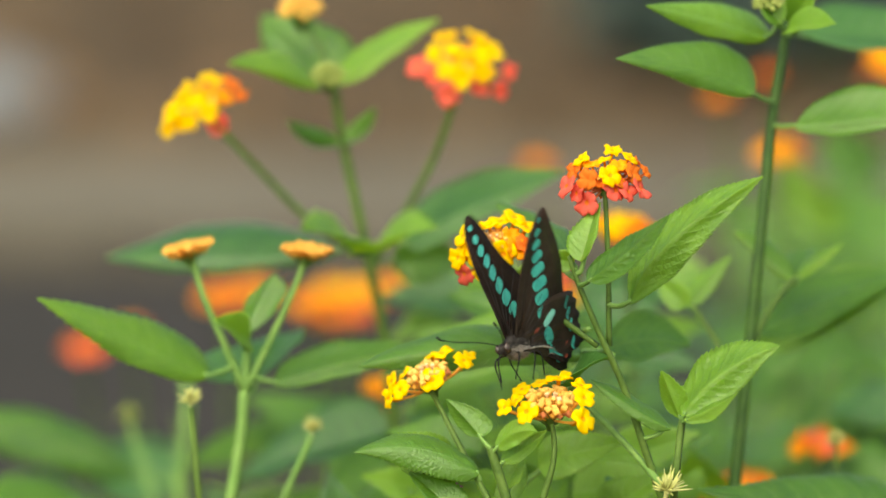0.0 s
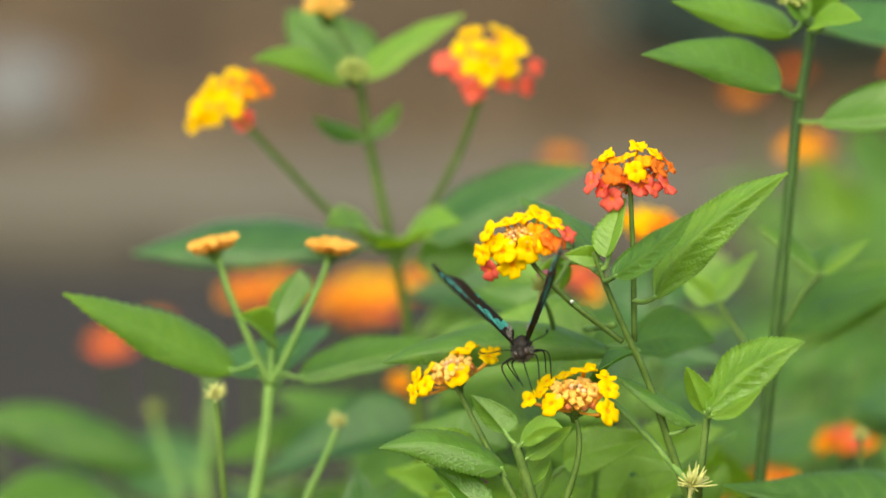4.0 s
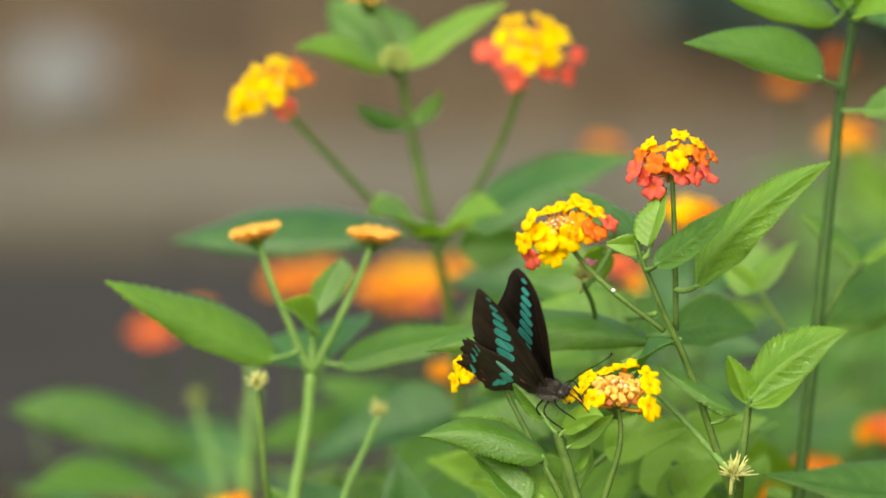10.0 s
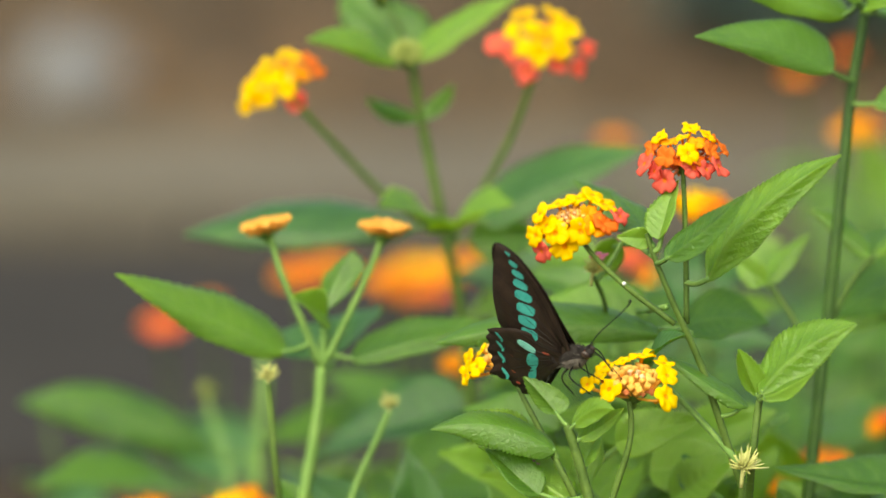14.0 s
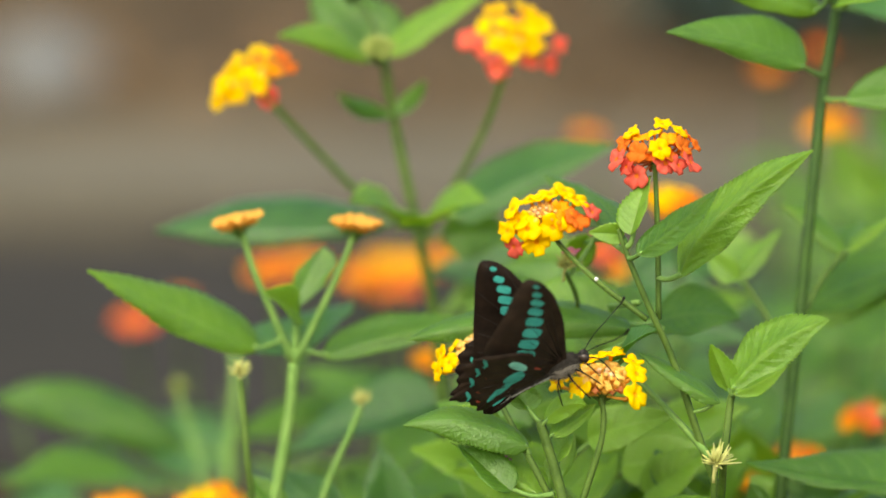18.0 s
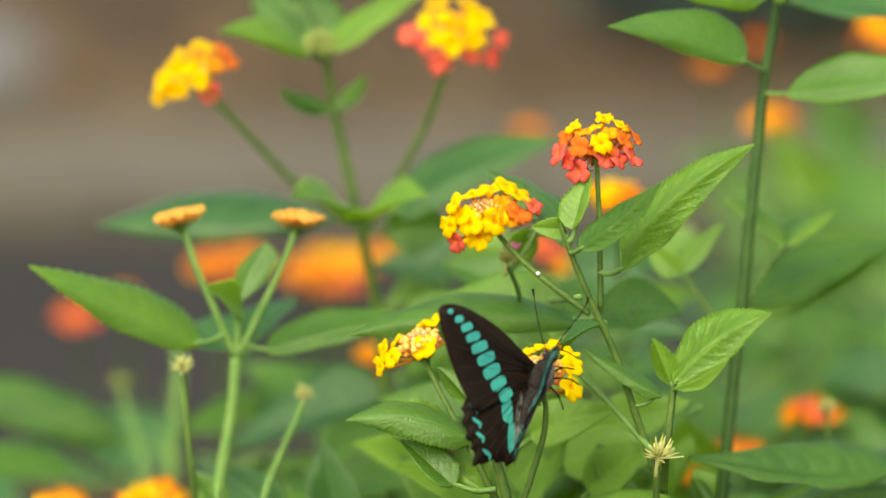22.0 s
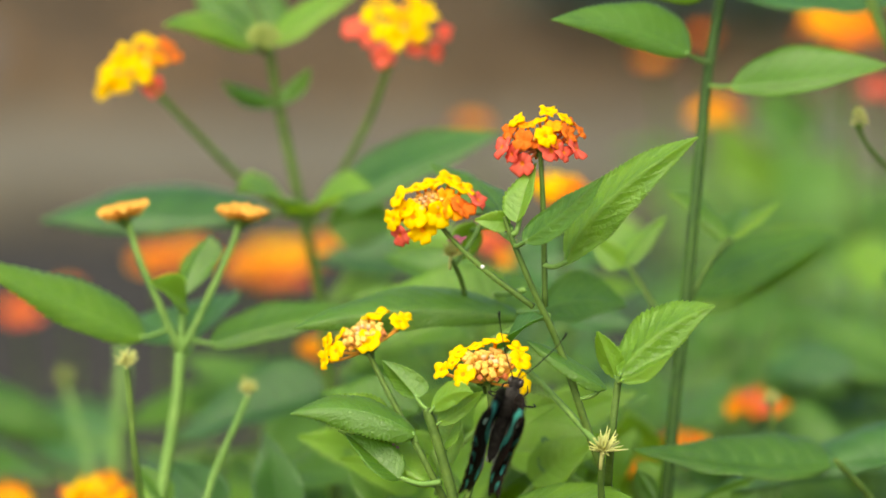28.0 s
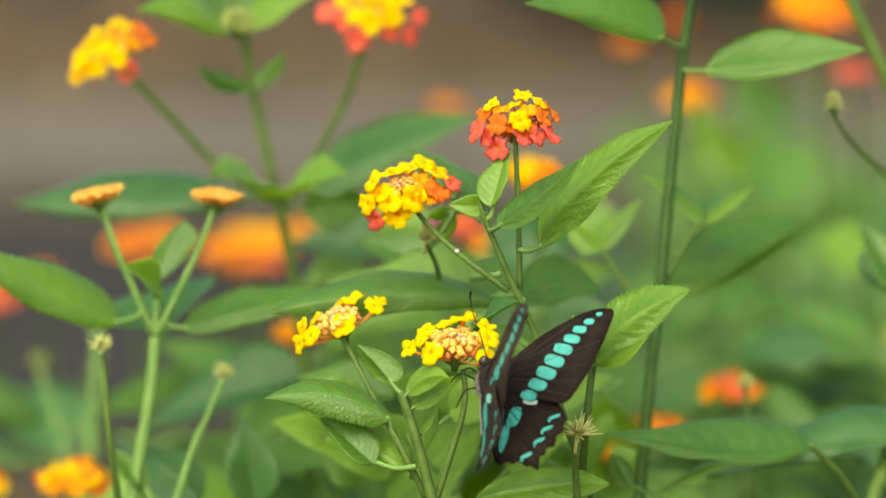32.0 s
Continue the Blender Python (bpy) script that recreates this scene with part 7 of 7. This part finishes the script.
def motions():
    rows, left, right = [], [], []
    for t, x, y, z, yaw, pitch, roll, lift_l, lift_r, sweep_l, sweep_r, hind_l, hind_r, close in (
        (0.0, 0.0427, -0.0056, 0.7748, -125.8, -6.1, 18.2, 68.5, 82.6, 21.0, 11.1, 15.1, 13.7, 0.97),
        (0.2, 0.0453, -0.0058, 0.7733, -129.0, -12.9, 16.9, 55.8, 51.6, 13.2, 5.4, 15.2, 14.7, 0.97),
        (0.4, 0.0441, -0.0058, 0.7735, -127.5, -12.7, 17.5, 71.8, 69.1, 9.5, 1.1, 15.1, 15.5, 0.97),
        (0.5, 0.0423, -0.0054, 0.7741, -118.2, 0.5, 12.2, 87.2, 93.0, 3.9, -18.3, 20.8, 21.6, 0.97),
        (0.6, 0.0408, -0.0059, 0.7701, -127.0, -3.8, 14.0, 70.4, 89.8, -15.3, -6.9, 15.5, 16.8, 0.97),
        (0.8, 0.0431, -0.0056, 0.7719, -125.6, -13.2, 21.7, 85.1, 70.2, 3.6, 3.9, 15.7, 17.9, 0.97),
        (1.0, 0.0391, -0.0051, 0.7722, -111.0, -7.3, 19.3, 93.1, 85.6, -5.9, 14.4, 25.0, 28.2, 0.97),
        (1.2, 0.0438, -0.0052, 0.7731, -123.5, -16.1, 23.3, 77.5, 59.1, 4.5, 13.0, 16.8, 19.1, 0.97),
        (1.4, 0.0399, -0.0052, 0.7716, -121.4, -10.2, 16.9, 90.6, 93.0, -6.9, 0.8, 17.4, 18.8, 0.97),
        (1.5, 0.0398, -0.0049, 0.7714, -105.2, -1.0, 21.3, 76.9, 93.0, -12.2, 2.7, 22.9, 23.9, 0.97),
        (1.6, 0.0408, -0.0052, 0.7727, -120.1, -12.1, 20.5, 76.3, 69.6, -2.6, 2.9, 17.0, 17.6, 0.97),
        (1.8, 0.0408, -0.0055, 0.7688, -119.3, -13.9, 20.4, 86.7, 80.7, -5.2, 17.2, 15.8, 15.5, 0.97),
        (2.0, 0.0375, -0.0051, 0.7712, -109.2, -0.5, 16.3, 52.9, 72.4, -25.1, 17.2, 29.4, 28.3, 0.97),
        (2.2, 0.0379, -0.0048, 0.7750, -111.9, -10.1, 16.7, 50.9, 62.0, -2.9, -4.6, 9.8, 8.9, 0.97),
        (2.4, 0.0364, -0.0051, 0.7720, -108.0, -5.4, 15.2, 58.9, 79.9, -9.5, -6.7, 6.2, 5.6, 0.97),
        (2.5, 0.0380, -0.0050, 0.7709, -92.6, -7.5, 20.8, 75.4, 93.0, -9.9, 4.4, -7.1, -7.6, 0.97),
        (2.6, 0.0382, -0.0051, 0.7727, -103.5, -7.4, 19.2, 71.9, 77.5, -2.7, -1.1, 2.9, 2.5, 0.97),
        (2.8, 0.0347, -0.0052, 0.7732, -98.8, -0.5, 15.2, 64.0, 86.7, -11.0, -12.9, 1.3, 1.1, 0.97),
        (3.0, 0.0371, -0.0052, 0.7726, -91.8, -5.6, 19.9, 67.7, 76.5, -1.6, -14.3, 0.9, 0.9, 0.96),
        (3.5, 0.0355, -0.0062, 0.7739, -91.2, -2.2, 18.7, 48.1, 63.9, -15.2, -18.0, 1.4, -0.7, 0.96),
        (3.7, 0.0355, -0.0064, 0.7738, -92.2, -2.4, 18.4, 60.0, 74.8, -14.9, -17.4, 2.5, -0.5, 0.96),
        (3.9, 0.0354, -0.0065, 0.7735, -92.9, -2.7, 18.2, 39.9, 53.8, -14.3, -16.5, 3.9, 0.0, 0.96),
        (4.1, 0.0351, -0.0067, 0.7732, -93.2, -2.8, 18.1, 64.0, 77.3, -13.3, -15.6, 5.5, 0.8, 0.96),
        (4.3, 0.0348, -0.0070, 0.7729, -93.3, -3.0, 18.1, 43.4, 56.0, -12.3, -14.6, 7.3, 1.7, 0.96),
        (4.5, 0.0345, -0.0073, 0.7724, -93.3, -3.2, 18.0, 66.2, 78.2, -11.2, -13.6, 9.2, 2.8, 0.96),
        (4.7, 0.0341, -0.0075, 0.7721, -93.3, -3.4, 18.0, 46.2, 57.6, -10.0, -12.5, 11.1, 3.8, 0.96),
        (4.9, 0.0338, -0.0078, 0.7717, -93.4, -3.7, 17.9, 75.9, 86.7, -9.0, -11.5, 13.0, 4.8, 0.96),
        (5.1, 0.0336, -0.0080, 0.7714, -93.8, -3.9, 17.8, 47.3, 57.5, -8.1, -10.6, 14.5, 5.5, 0.96),
        (5.3, 0.0334, -0.0082, 0.7712, -94.4, -4.1, 17.7, 77.9, 87.3, -7.4, -9.8, 16.0, 6.1, 0.96),
        (5.5, 0.0333, -0.0082, 0.7710, -95.5, -4.3, 17.3, 64.2, 72.5, -7.1, -9.1, 17.0, 6.3, 0.96),
        (5.8, 0.0353, -0.0084, 0.7692, -103.0, -9.3, 18.7, 74.2, 65.8, 6.7, 3.8, 16.7, 4.7, 0.96),
        (6.0, 0.0338, -0.0091, 0.7708, -99.2, 0.6, 18.9, 86.3, 85.0, 6.5, 4.3, 18.6, 5.7, 0.96),
        (6.2, 0.0335, -0.0088, 0.7695, -97.7, -11.6, 18.8, 74.2, 56.8, 32.4, -5.7, 14.2, 3.9, 0.96),
        (6.5, 0.0335, -0.0085, 0.7687, -95.5, -5.2, 21.1, 78.5, 80.8, 6.6, -0.1, 10.6, 4.2, 0.96),
        (6.8, 0.0328, -0.0083, 0.7671, -95.8, -11.3, 21.5, 71.9, 67.7, 26.7, 1.6, 5.0, 2.4, 0.96),
        (7.0, 0.0315, -0.0085, 0.7677, -96.0, 0.1, 28.4, 76.7, 84.9, 16.4, 22.6, 2.4, 2.4, 0.96),
        (7.2, 0.0333, -0.0079, 0.7660, -95.1, 0.8, 25.5, 82.8, 86.4, -4.4, -1.6, 2.5, 2.5, 0.96),
        (7.5, 0.0337, -0.0082, 0.7614, -94.8, 1.8, 28.4, 67.9, 78.5, 0.6, 8.9, 3.2, 3.2, 0.96),
        (7.8, 0.0321, -0.0077, 0.7637, -86.7, 12.2, 31.2, 86.1, 89.7, 9.5, 0.2, 4.0, 4.0, 0.96),
        (8.0, 0.0320, -0.0080, 0.7642, -84.5, 20.9, 32.7, 67.1, 67.3, 27.4, 14.8, 6.1, 6.1, 0.96),
        (8.2, 0.0317, -0.0076, 0.7621, -83.0, 14.8, 35.5, 72.8, 73.0, 11.1, -0.3, 4.0, 4.0, 0.96),
        (8.5, 0.0344, -0.0075, 0.7607, -82.4, 17.6, 43.1, 71.9, 83.8, 19.6, 4.7, 3.2, 3.2, 0.96),
        (8.8, 0.0345, -0.0077, 0.7572, -79.4, 7.3, 41.0, 76.6, 77.0, 14.7, 3.8, 2.0, 2.0, 0.96),
        (9.0, 0.0344, -0.0077, 0.7558, -78.6, 5.3, 42.5, 89.2, 93.0, 12.5, -0.2, 1.3, 1.3, 0.96),
        (9.2, 0.0340, -0.0076, 0.7559, -72.6, 0.7, 42.1, 70.0, 56.2, 11.0, 9.9, 0.8, 0.8, 0.96),
        (9.5, 0.0295, -0.0070, 0.7589, -64.4, -1.1, 38.6, 79.8, 42.1, 12.2, 22.5, 0.3, 0.3, 0.96),
        (9.8, 0.0280, -0.0072, 0.7585, -55.7, -8.4, 33.4, 75.0, 79.9, 5.8, 7.0, 0.1, 0.1, 0.96),
        (10.0, 0.0294, -0.0076, 0.7569, -53.1, -6.6, 35.7, 78.2, 89.7, 0.2, 9.5, 0.0, 0.0, 0.96),
        (10.2, 0.0286, -0.0078, 0.7550, -49.5, -7.8, 30.6, 76.7, 73.3, -0.1, -0.8, -0.1, -0.9, 0.97),
        (10.5, 0.0306, -0.0080, 0.7550, -58.9, -7.7, 28.9, 93.0, 79.4, 7.5, 1.5, -0.3, -2.3, 0.97),
        (10.8, 0.0300, -0.0086, 0.7517, -53.2, -25.3, 18.7, 56.4, 92.2, 31.2, 11.9, -0.7, -3.9, 0.97),
        (11.0, 0.0308, -0.0090, 0.7547, -64.3, -10.0, 24.3, 91.1, 90.9, 14.3, 8.2, -1.2, -5.2, 0.97),
        (11.2, 0.0295, -0.0091, 0.7539, -59.7, -15.3, 29.0, 86.5, 81.5, -5.0, 18.5, -1.8, -2.9, 0.97),
        (11.5, 0.0271, -0.0100, 0.7549, -56.8, -21.1, 37.9, 71.9, 65.1, 16.4, 9.9, -2.8, 0.5, 0.97),
        (11.8, 0.0255, -0.0103, 0.7583, -55.0, -26.1, 44.0, 87.3, 88.1, 24.1, 26.2, -3.2, 4.4, 0.97),
        (12.0, 0.0273, -0.0102, 0.7624, -52.4, -29.1, 53.6, 44.6, 65.7, 8.2, 7.9, -6.6, 3.9, 0.97),
        (12.2, 0.0295, -0.0100, 0.7631, -48.8, -25.6, 42.8, 64.7, 83.0, 14.6, 7.8, -0.7, 7.9, 0.96),
        (12.5, 0.0324, -0.0103, 0.7647, -48.8, -21.0, 43.8, 57.0, 85.8, 2.3, 2.7, 3.6, 9.5, 0.96),
        (12.8, 0.0320, -0.0107, 0.7639, -49.6, -20.8, 36.0, 71.0, 90.3, 18.9, 11.4, 8.0, 11.1, 0.96),
        (13.0, 0.0327, -0.0109, 0.7655, -50.0, -22.9, 37.7, 61.6, 72.0, 6.0, 6.5, 10.5, 11.8, 0.96),
        (13.2, 0.0336, -0.0108, 0.7647, -51.6, -17.8, 24.0, 87.9, 92.5, 11.4, 15.7, 13.2, 13.0, 0.96),
        (13.5, 0.0340, -0.0105, 0.7654, -49.7, -21.5, 30.7, 88.4, 84.6, 1.1, 11.0, 22.2, 19.6, 0.96),
        (13.8, 0.0343, -0.0109, 0.7635, -48.3, -18.2, 30.6, 75.8, 71.5, 3.4, 5.7, 19.0, 14.1, 0.96),
        (14.0, 0.0332, -0.0115, 0.7652, -51.3, -21.6, 30.4, 90.4, 93.0, 11.1, 8.8, 19.6, 13.2, 0.96),
        (14.2, 0.0358, -0.0113, 0.7613, -50.2, -30.1, 22.6, 60.1, 85.3, 36.9, 6.5, 20.6, 14.9, 0.96),
        (14.5, 0.0341, -0.0114, 0.7650, -45.5, -22.1, 44.9, 70.4, 79.9, 18.1, 5.5, 23.6, 19.0, 0.96),
        (14.7, 0.0343, -0.0115, 0.7649, -44.3, -22.6, 43.7, 81.6, 91.1, 16.8, 5.2, 22.9, 19.0, 0.96),
        (14.9, 0.0344, -0.0118, 0.7644, -40.1, -23.8, 40.0, 58.2, 67.5, 15.6, 5.0, 21.0, 17.9, 0.96),
        (15.1, 0.0345, -0.0122, 0.7638, -33.6, -25.5, 34.6, 83.5, 91.6, 14.3, 4.7, 18.2, 15.8, 0.96),
        (15.3, 0.0348, -0.0127, 0.7632, -25.7, -27.6, 27.9, 62.5, 71.3, 13.1, 4.4, 14.8, 13.1, 0.96),
        (15.5, 0.0349, -0.0133, 0.7624, -17.0, -29.9, 20.6, 84.7, 91.6, 11.9, 4.2, 11.1, 10.2, 0.96),
        (15.7, 0.0351, -0.0139, 0.7616, -8.3, -32.2, 13.3, 64.6, 72.7, 10.7, 3.9, 7.4, 7.2, 0.96),
        (15.9, 0.0354, -0.0144, 0.7609, -0.3, -34.3, 6.5, 88.9, 91.5, 9.4, 3.7, 4.0, 4.5, 0.96),
        (16.1, 0.0355, -0.0148, 0.7604, 6.2, -36.0, 1.0, 62.6, 70.3, 8.2, 3.4, 1.2, 2.4, 0.96),
        (16.3, 0.0356, -0.0151, 0.7600, 10.3, -37.1, -2.7, 88.9, 91.5, 6.9, 3.1, -0.7, 1.3, 0.96),
        (16.5, 0.0356, -0.0152, 0.7597, 11.5, -37.7, -3.9, 78.4, 85.8, 5.7, 2.9, -1.4, 1.3, 0.96),
        (17.0, 0.0356, -0.0159, 0.7596, 1.0, -36.2, -5.0, 86.9, 92.5, 14.9, 13.7, -2.3, 2.2, 0.96),
        (17.5, 0.0378, -0.0166, 0.7602, 0.3, -34.3, 3.3, 55.3, 66.9, 16.8, 6.5, -4.2, -1.3, 0.96),
        (18.0, 0.0376, -0.0181, 0.7617, -7.8, -27.7, 18.2, 90.4, 66.1, 20.4, 1.8, 4.9, 6.1, 0.96),
        (18.2, 0.0371, -0.0186, 0.7601, -1.7, -36.6, 18.1, 61.4, 39.1, 12.6, -7.2, 3.2, 3.5, 0.96),
        (18.5, 0.0362, -0.0198, 0.7560, -2.5, -41.1, 13.9, 49.7, 34.1, 18.2, -12.1, -6.7, -7.9, 0.96),
        (18.8, 0.0365, -0.0208, 0.7564, 19.3, -39.7, 17.5, 90.9, 75.5, 19.6, 3.1, -1.6, -4.4, 0.96),
        (19.0, 0.0360, -0.0222, 0.7570, 30.6, -33.9, 18.2, 44.8, 51.9, 17.6, 14.0, 15.1, 11.4, 0.96),
        (19.5, 0.0361, -0.0240, 0.7559, 32.8, -28.9, 10.7, 49.5, 42.0, 14.8, 16.1, 23.0, 17.6, 0.96),
        (20.0, 0.0348, -0.0255, 0.7581, 36.9, -39.5, 3.3, 59.8, 35.1, 0.2, 10.0, 16.5, 9.4, 0.96),
        (20.5, 0.0362, -0.0267, 0.7602, 43.3, -44.2, -3.6, 61.3, 38.2, 13.1, 19.6, 4.9, -2.3, 0.97),
        (21.0, 0.0399, -0.0282, 0.7629, 50.3, -47.2, 2.1, 41.5, 39.8, 8.1, 21.7, 5.7, -1.6, 0.97),
        (21.5, 0.0475, -0.0273, 0.7600, 44.0, -42.9, -0.7, 55.9, 19.3, 14.7, 24.7, 2.1, -8.4, 0.97),
        (21.8, 0.0497, -0.0262, 0.7586, 46.6, -59.7, 3.0, 73.4, 34.3, 15.4, 19.6, 2.9, -9.5, 0.97),
        (22.0, 0.0499, -0.0257, 0.7568, 49.6, -54.9, -0.8, 75.2, 48.3, 12.5, 19.5, 4.6, -9.1, 0.97),
        (22.2, 0.0527, -0.0256, 0.7592, 48.5, -58.4, -2.8, 84.7, 60.2, 16.9, 5.4, 7.8, -7.5, 0.97),
        (22.5, 0.0539, -0.0252, 0.7600, 49.3, -42.1, -10.1, 69.9, 15.0, 16.1, 33.9, 6.1, -11.7, 0.97),
        (23.0, 0.0528, -0.0251, 0.7557, 51.9, -44.3, -12.0, 66.9, 22.5, 6.8, 23.3, 13.9, -8.2, 0.96),
        (23.5, 0.0527, -0.0264, 0.7515, 55.9, -39.7, -1.6, 69.5, 29.2, 13.5, 24.9, 11.8, -7.9, 0.97),
        (24.0, 0.0552, -0.0266, 0.7508, 52.1, -46.5, 10.0, 64.3, 32.8, 12.7, 19.0, 14.1, -3.2, 0.97),
        (24.2, 0.0572, -0.0272, 0.7493, 41.0, -53.3, 28.4, 93.0, 72.6, 21.5, 25.9, -6.2, -20.1, 0.97),
        (24.5, 0.0569, -0.0273, 0.7481, 56.8, -54.7, 13.7, 65.3, 35.1, 15.4, 21.1, 0.8, -8.1, 0.97),
        (24.8, 0.0565, -0.0262, 0.7514, 61.0, -45.9, 14.9, 84.3, 56.1, 39.9, 36.0, -2.7, -6.5, 0.97),
        (25.0, 0.0571, -0.0267, 0.7484, 53.4, -59.9, 15.9, 51.3, 31.1, 18.3, 24.2, -0.5, -0.9, 0.97),
        (25.5, 0.0546, -0.0277, 0.7456, 49.4, -60.9, 12.9, 66.7, 35.9, 14.5, 19.1, -1.2, -3.1, 0.96),
        (25.7, 0.0547, -0.0278, 0.7455, 48.7, -61.4, 14.0, 82.3, 51.6, 14.2, 19.0, -1.4, -3.8, 0.96),
        (25.9, 0.0549, -0.0277, 0.7456, 47.9, -62.2, 15.9, 58.6, 29.2, 14.4, 19.0, -2.6, -5.6, 0.95),
        (26.1, 0.0550, -0.0278, 0.7459, 47.4, -62.9, 18.5, 83.9, 56.3, 15.2, 19.2, -4.3, -7.8, 0.95),
        (26.3, 0.0552, -0.0278, 0.7462, 46.7, -63.7, 21.4, 62.1, 37.0, 16.4, 19.4, -6.6, -10.7, 0.95),
        (26.5, 0.0555, -0.0278, 0.7466, 46.2, -64.7, 24.5, 92.4, 71.3, 17.6, 19.7, -9.0, -13.6, 0.94),
        (26.7, 0.0557, -0.0278, 0.7468, 45.7, -65.5, 27.7, 68.2, 48.4, 18.9, 19.9, -11.5, -16.7, 0.94),
        (26.9, 0.0560, -0.0279, 0.7472, 45.1, -66.4, 30.6, 92.4, 80.5, 20.1, 20.1, -13.6, -19.4, 0.94),
        (27.1, 0.0562, -0.0278, 0.7474, 44.5, -67.2, 33.2, 79.4, 63.9, 20.9, 20.3, -15.4, -21.8, 0.93),
        (27.3, 0.0563, -0.0279, 0.7476, 43.7, -67.9, 35.0, 92.5, 79.9, 21.2, 20.3, -16.6, -23.6, 0.93),
        (27.5, 0.0563, -0.0279, 0.7475, 43.0, -68.5, 36.0, 92.2, 78.1, 20.9, 20.2, -16.8, -24.3, 0.93),
        (27.8, 0.0573, -0.0272, 0.7499, 46.9, -50.4, 31.3, 59.8, 40.6, 25.3, 28.2, 7.2, -1.2, 0.92),
        (28.0, 0.0568, -0.0280, 0.7463, 39.1, -65.0, 39.6, 93.1, 77.3, 22.5, 22.7, -14.2, -23.2, 0.92),
        (28.2, 0.0595, -0.0276, 0.7476, 54.8, -66.2, 27.2, 67.4, 60.4, 12.5, 19.4, -8.0, -15.2, 0.93),
        (28.5, 0.0586, -0.0277, 0.7470, 61.5, -61.1, 16.4, 82.5, 85.0, 8.6, 0.6, -2.9, -7.5, 0.95),
        (28.8, 0.0598, -0.0276, 0.7472, 69.2, -66.8, 12.1, 82.5, 72.8, 17.5, 22.4, -0.6, -2.6, 0.96),
        (29.0, 0.0601, -0.0275, 0.7459, 74.5, -42.2, 7.4, 80.2, 59.5, 34.8, 34.3, 1.1, 0.8, 0.97),
        (29.2, 0.0623, -0.0275, 0.7477, 75.7, -61.4, 10.5, 87.5, 80.4, 18.2, 14.4, 2.0, -1.0, 0.96),
        (29.5, 0.0599, -0.0277, 0.7465, 82.2, -41.7, 13.0, 68.4, 52.1, 15.1, 8.7, 8.3, 1.3, 0.94),
        (29.8, 0.0588, -0.0275, 0.7475, 81.7, -51.2, 21.7, 75.2, 60.0, -2.2, -7.0, 2.2, -8.7, 0.93),
        (30.0, 0.0595, -0.0273, 0.7471, 76.6, -61.4, 26.2, 84.7, 87.8, -0.7, 0.0, -3.7, -17.3, 0.91),
        (30.2, 0.0571, -0.0275, 0.7472, 82.1, -53.1, 23.1, 70.6, 66.1, 7.6, -1.9, 2.7, -7.1, 0.92),
        (30.5, 0.0603, -0.0272, 0.7504, 82.9, -38.5, 23.5, 69.3, 85.8, 22.1, 12.2, 4.8, 0.6, 0.94),
        (30.8, 0.0602, -0.0275, 0.7495, 84.6, -40.2, 18.8, 76.3, 85.9, 11.5, 1.9, 9.1, 10.5, 0.95),
        (31.0, 0.0621, -0.0270, 0.7526, 88.5, -24.5, 21.7, 65.8, 74.9, 24.6, 11.0, 15.9, 21.0, 0.96),
        (31.2, 0.0613, -0.0272, 0.7502, 86.8, -40.2, 19.9, 78.1, 80.8, 19.6, 3.0, 12.3, 15.4, 0.96),
        (31.5, 0.0609, -0.0271, 0.7492, 90.5, -29.1, 22.7, 66.4, 64.8, 22.3, -15.5, 15.6, 15.6, 0.97),
        (32.0, 0.0592, -0.0254, 0.7481, 87.2, -45.7, 35.2, 71.4, 53.8, 13.6, -11.8, 11.3, 6.1, 0.97),
    ):
        turn = Matrix.Rotation(radians(yaw), 4, "Z") @ Matrix.Rotation(radians(pitch), 4, "Y") @ Matrix.Rotation(radians(roll), 4, "X")
        rows.append((t, Matrix.Translation((x, y, z)) @ turn))
        left.append((t, lift_l, sweep_l, hind_l, close))
        right.append((t, lift_r, sweep_r, hind_r, close))
    walk(BUG, rows)
    for key, side, beats in (("l", 1, left), ("r", -1, right)):
        walk(WINGS["f" + key], [(t, wing_pose(True, side, lift, sweep)) for t, lift, sweep, hind, close in beats])
        walk(WINGS["h" + key], [(t, wing_pose(False, side, lift * close, sweep * 0.5 + hind)) for t, lift, sweep, hind, close in beats])
    home = FEED_HEAD.matrix_basis.copy()
    walk(FEED_HEAD, [(t, Matrix.Translation((x, 0, z)) @ home) for t, x, z in (
        (0, 0.0003, 0.0016),
        (1, 0.0005, 0.0013),
        (2, -0.0002, 0.0019),
        (3, 0.0000, 0.0029),
        (6, 0.0003, 0.0023),
        (7, -0.0008, 0.0018),
        (7.5, -0.0008, 0.0012),
        (8, -0.0001, 0.0003),
        (9, 0.0000, -0.0000),
        (10, 0.0003, 0.0006),
        (11, 0.0004, 0.0006),
        (11.5, -0.0009, 0.0012),
        (12, -0.0012, 0.0009),
        (13, 0.0003, 0.0005),
        (14, 0.0021, 0.0016),
        (14.5, 0.0010, 0.0016),
        (16.5, 0.0002, 0.0003),
        (17, 0.0003, 0.0009),
        (18, 0.0012, 0.0008),
        (19, 0.0015, 0.0015),
        (20, 0.0019, 0.0018),
        (20.8, -0.0000, 0.0018),
        (22, -0.0007, 0.0014),
        (24, 0.0003, 0.0014),
        (28, 0.0005, 0.0010),
        (30, -0.0003, 0.0026),
        (31, -0.0009, 0.0031),
        (32, -0.0016, 0.0030),
    )])


motions()
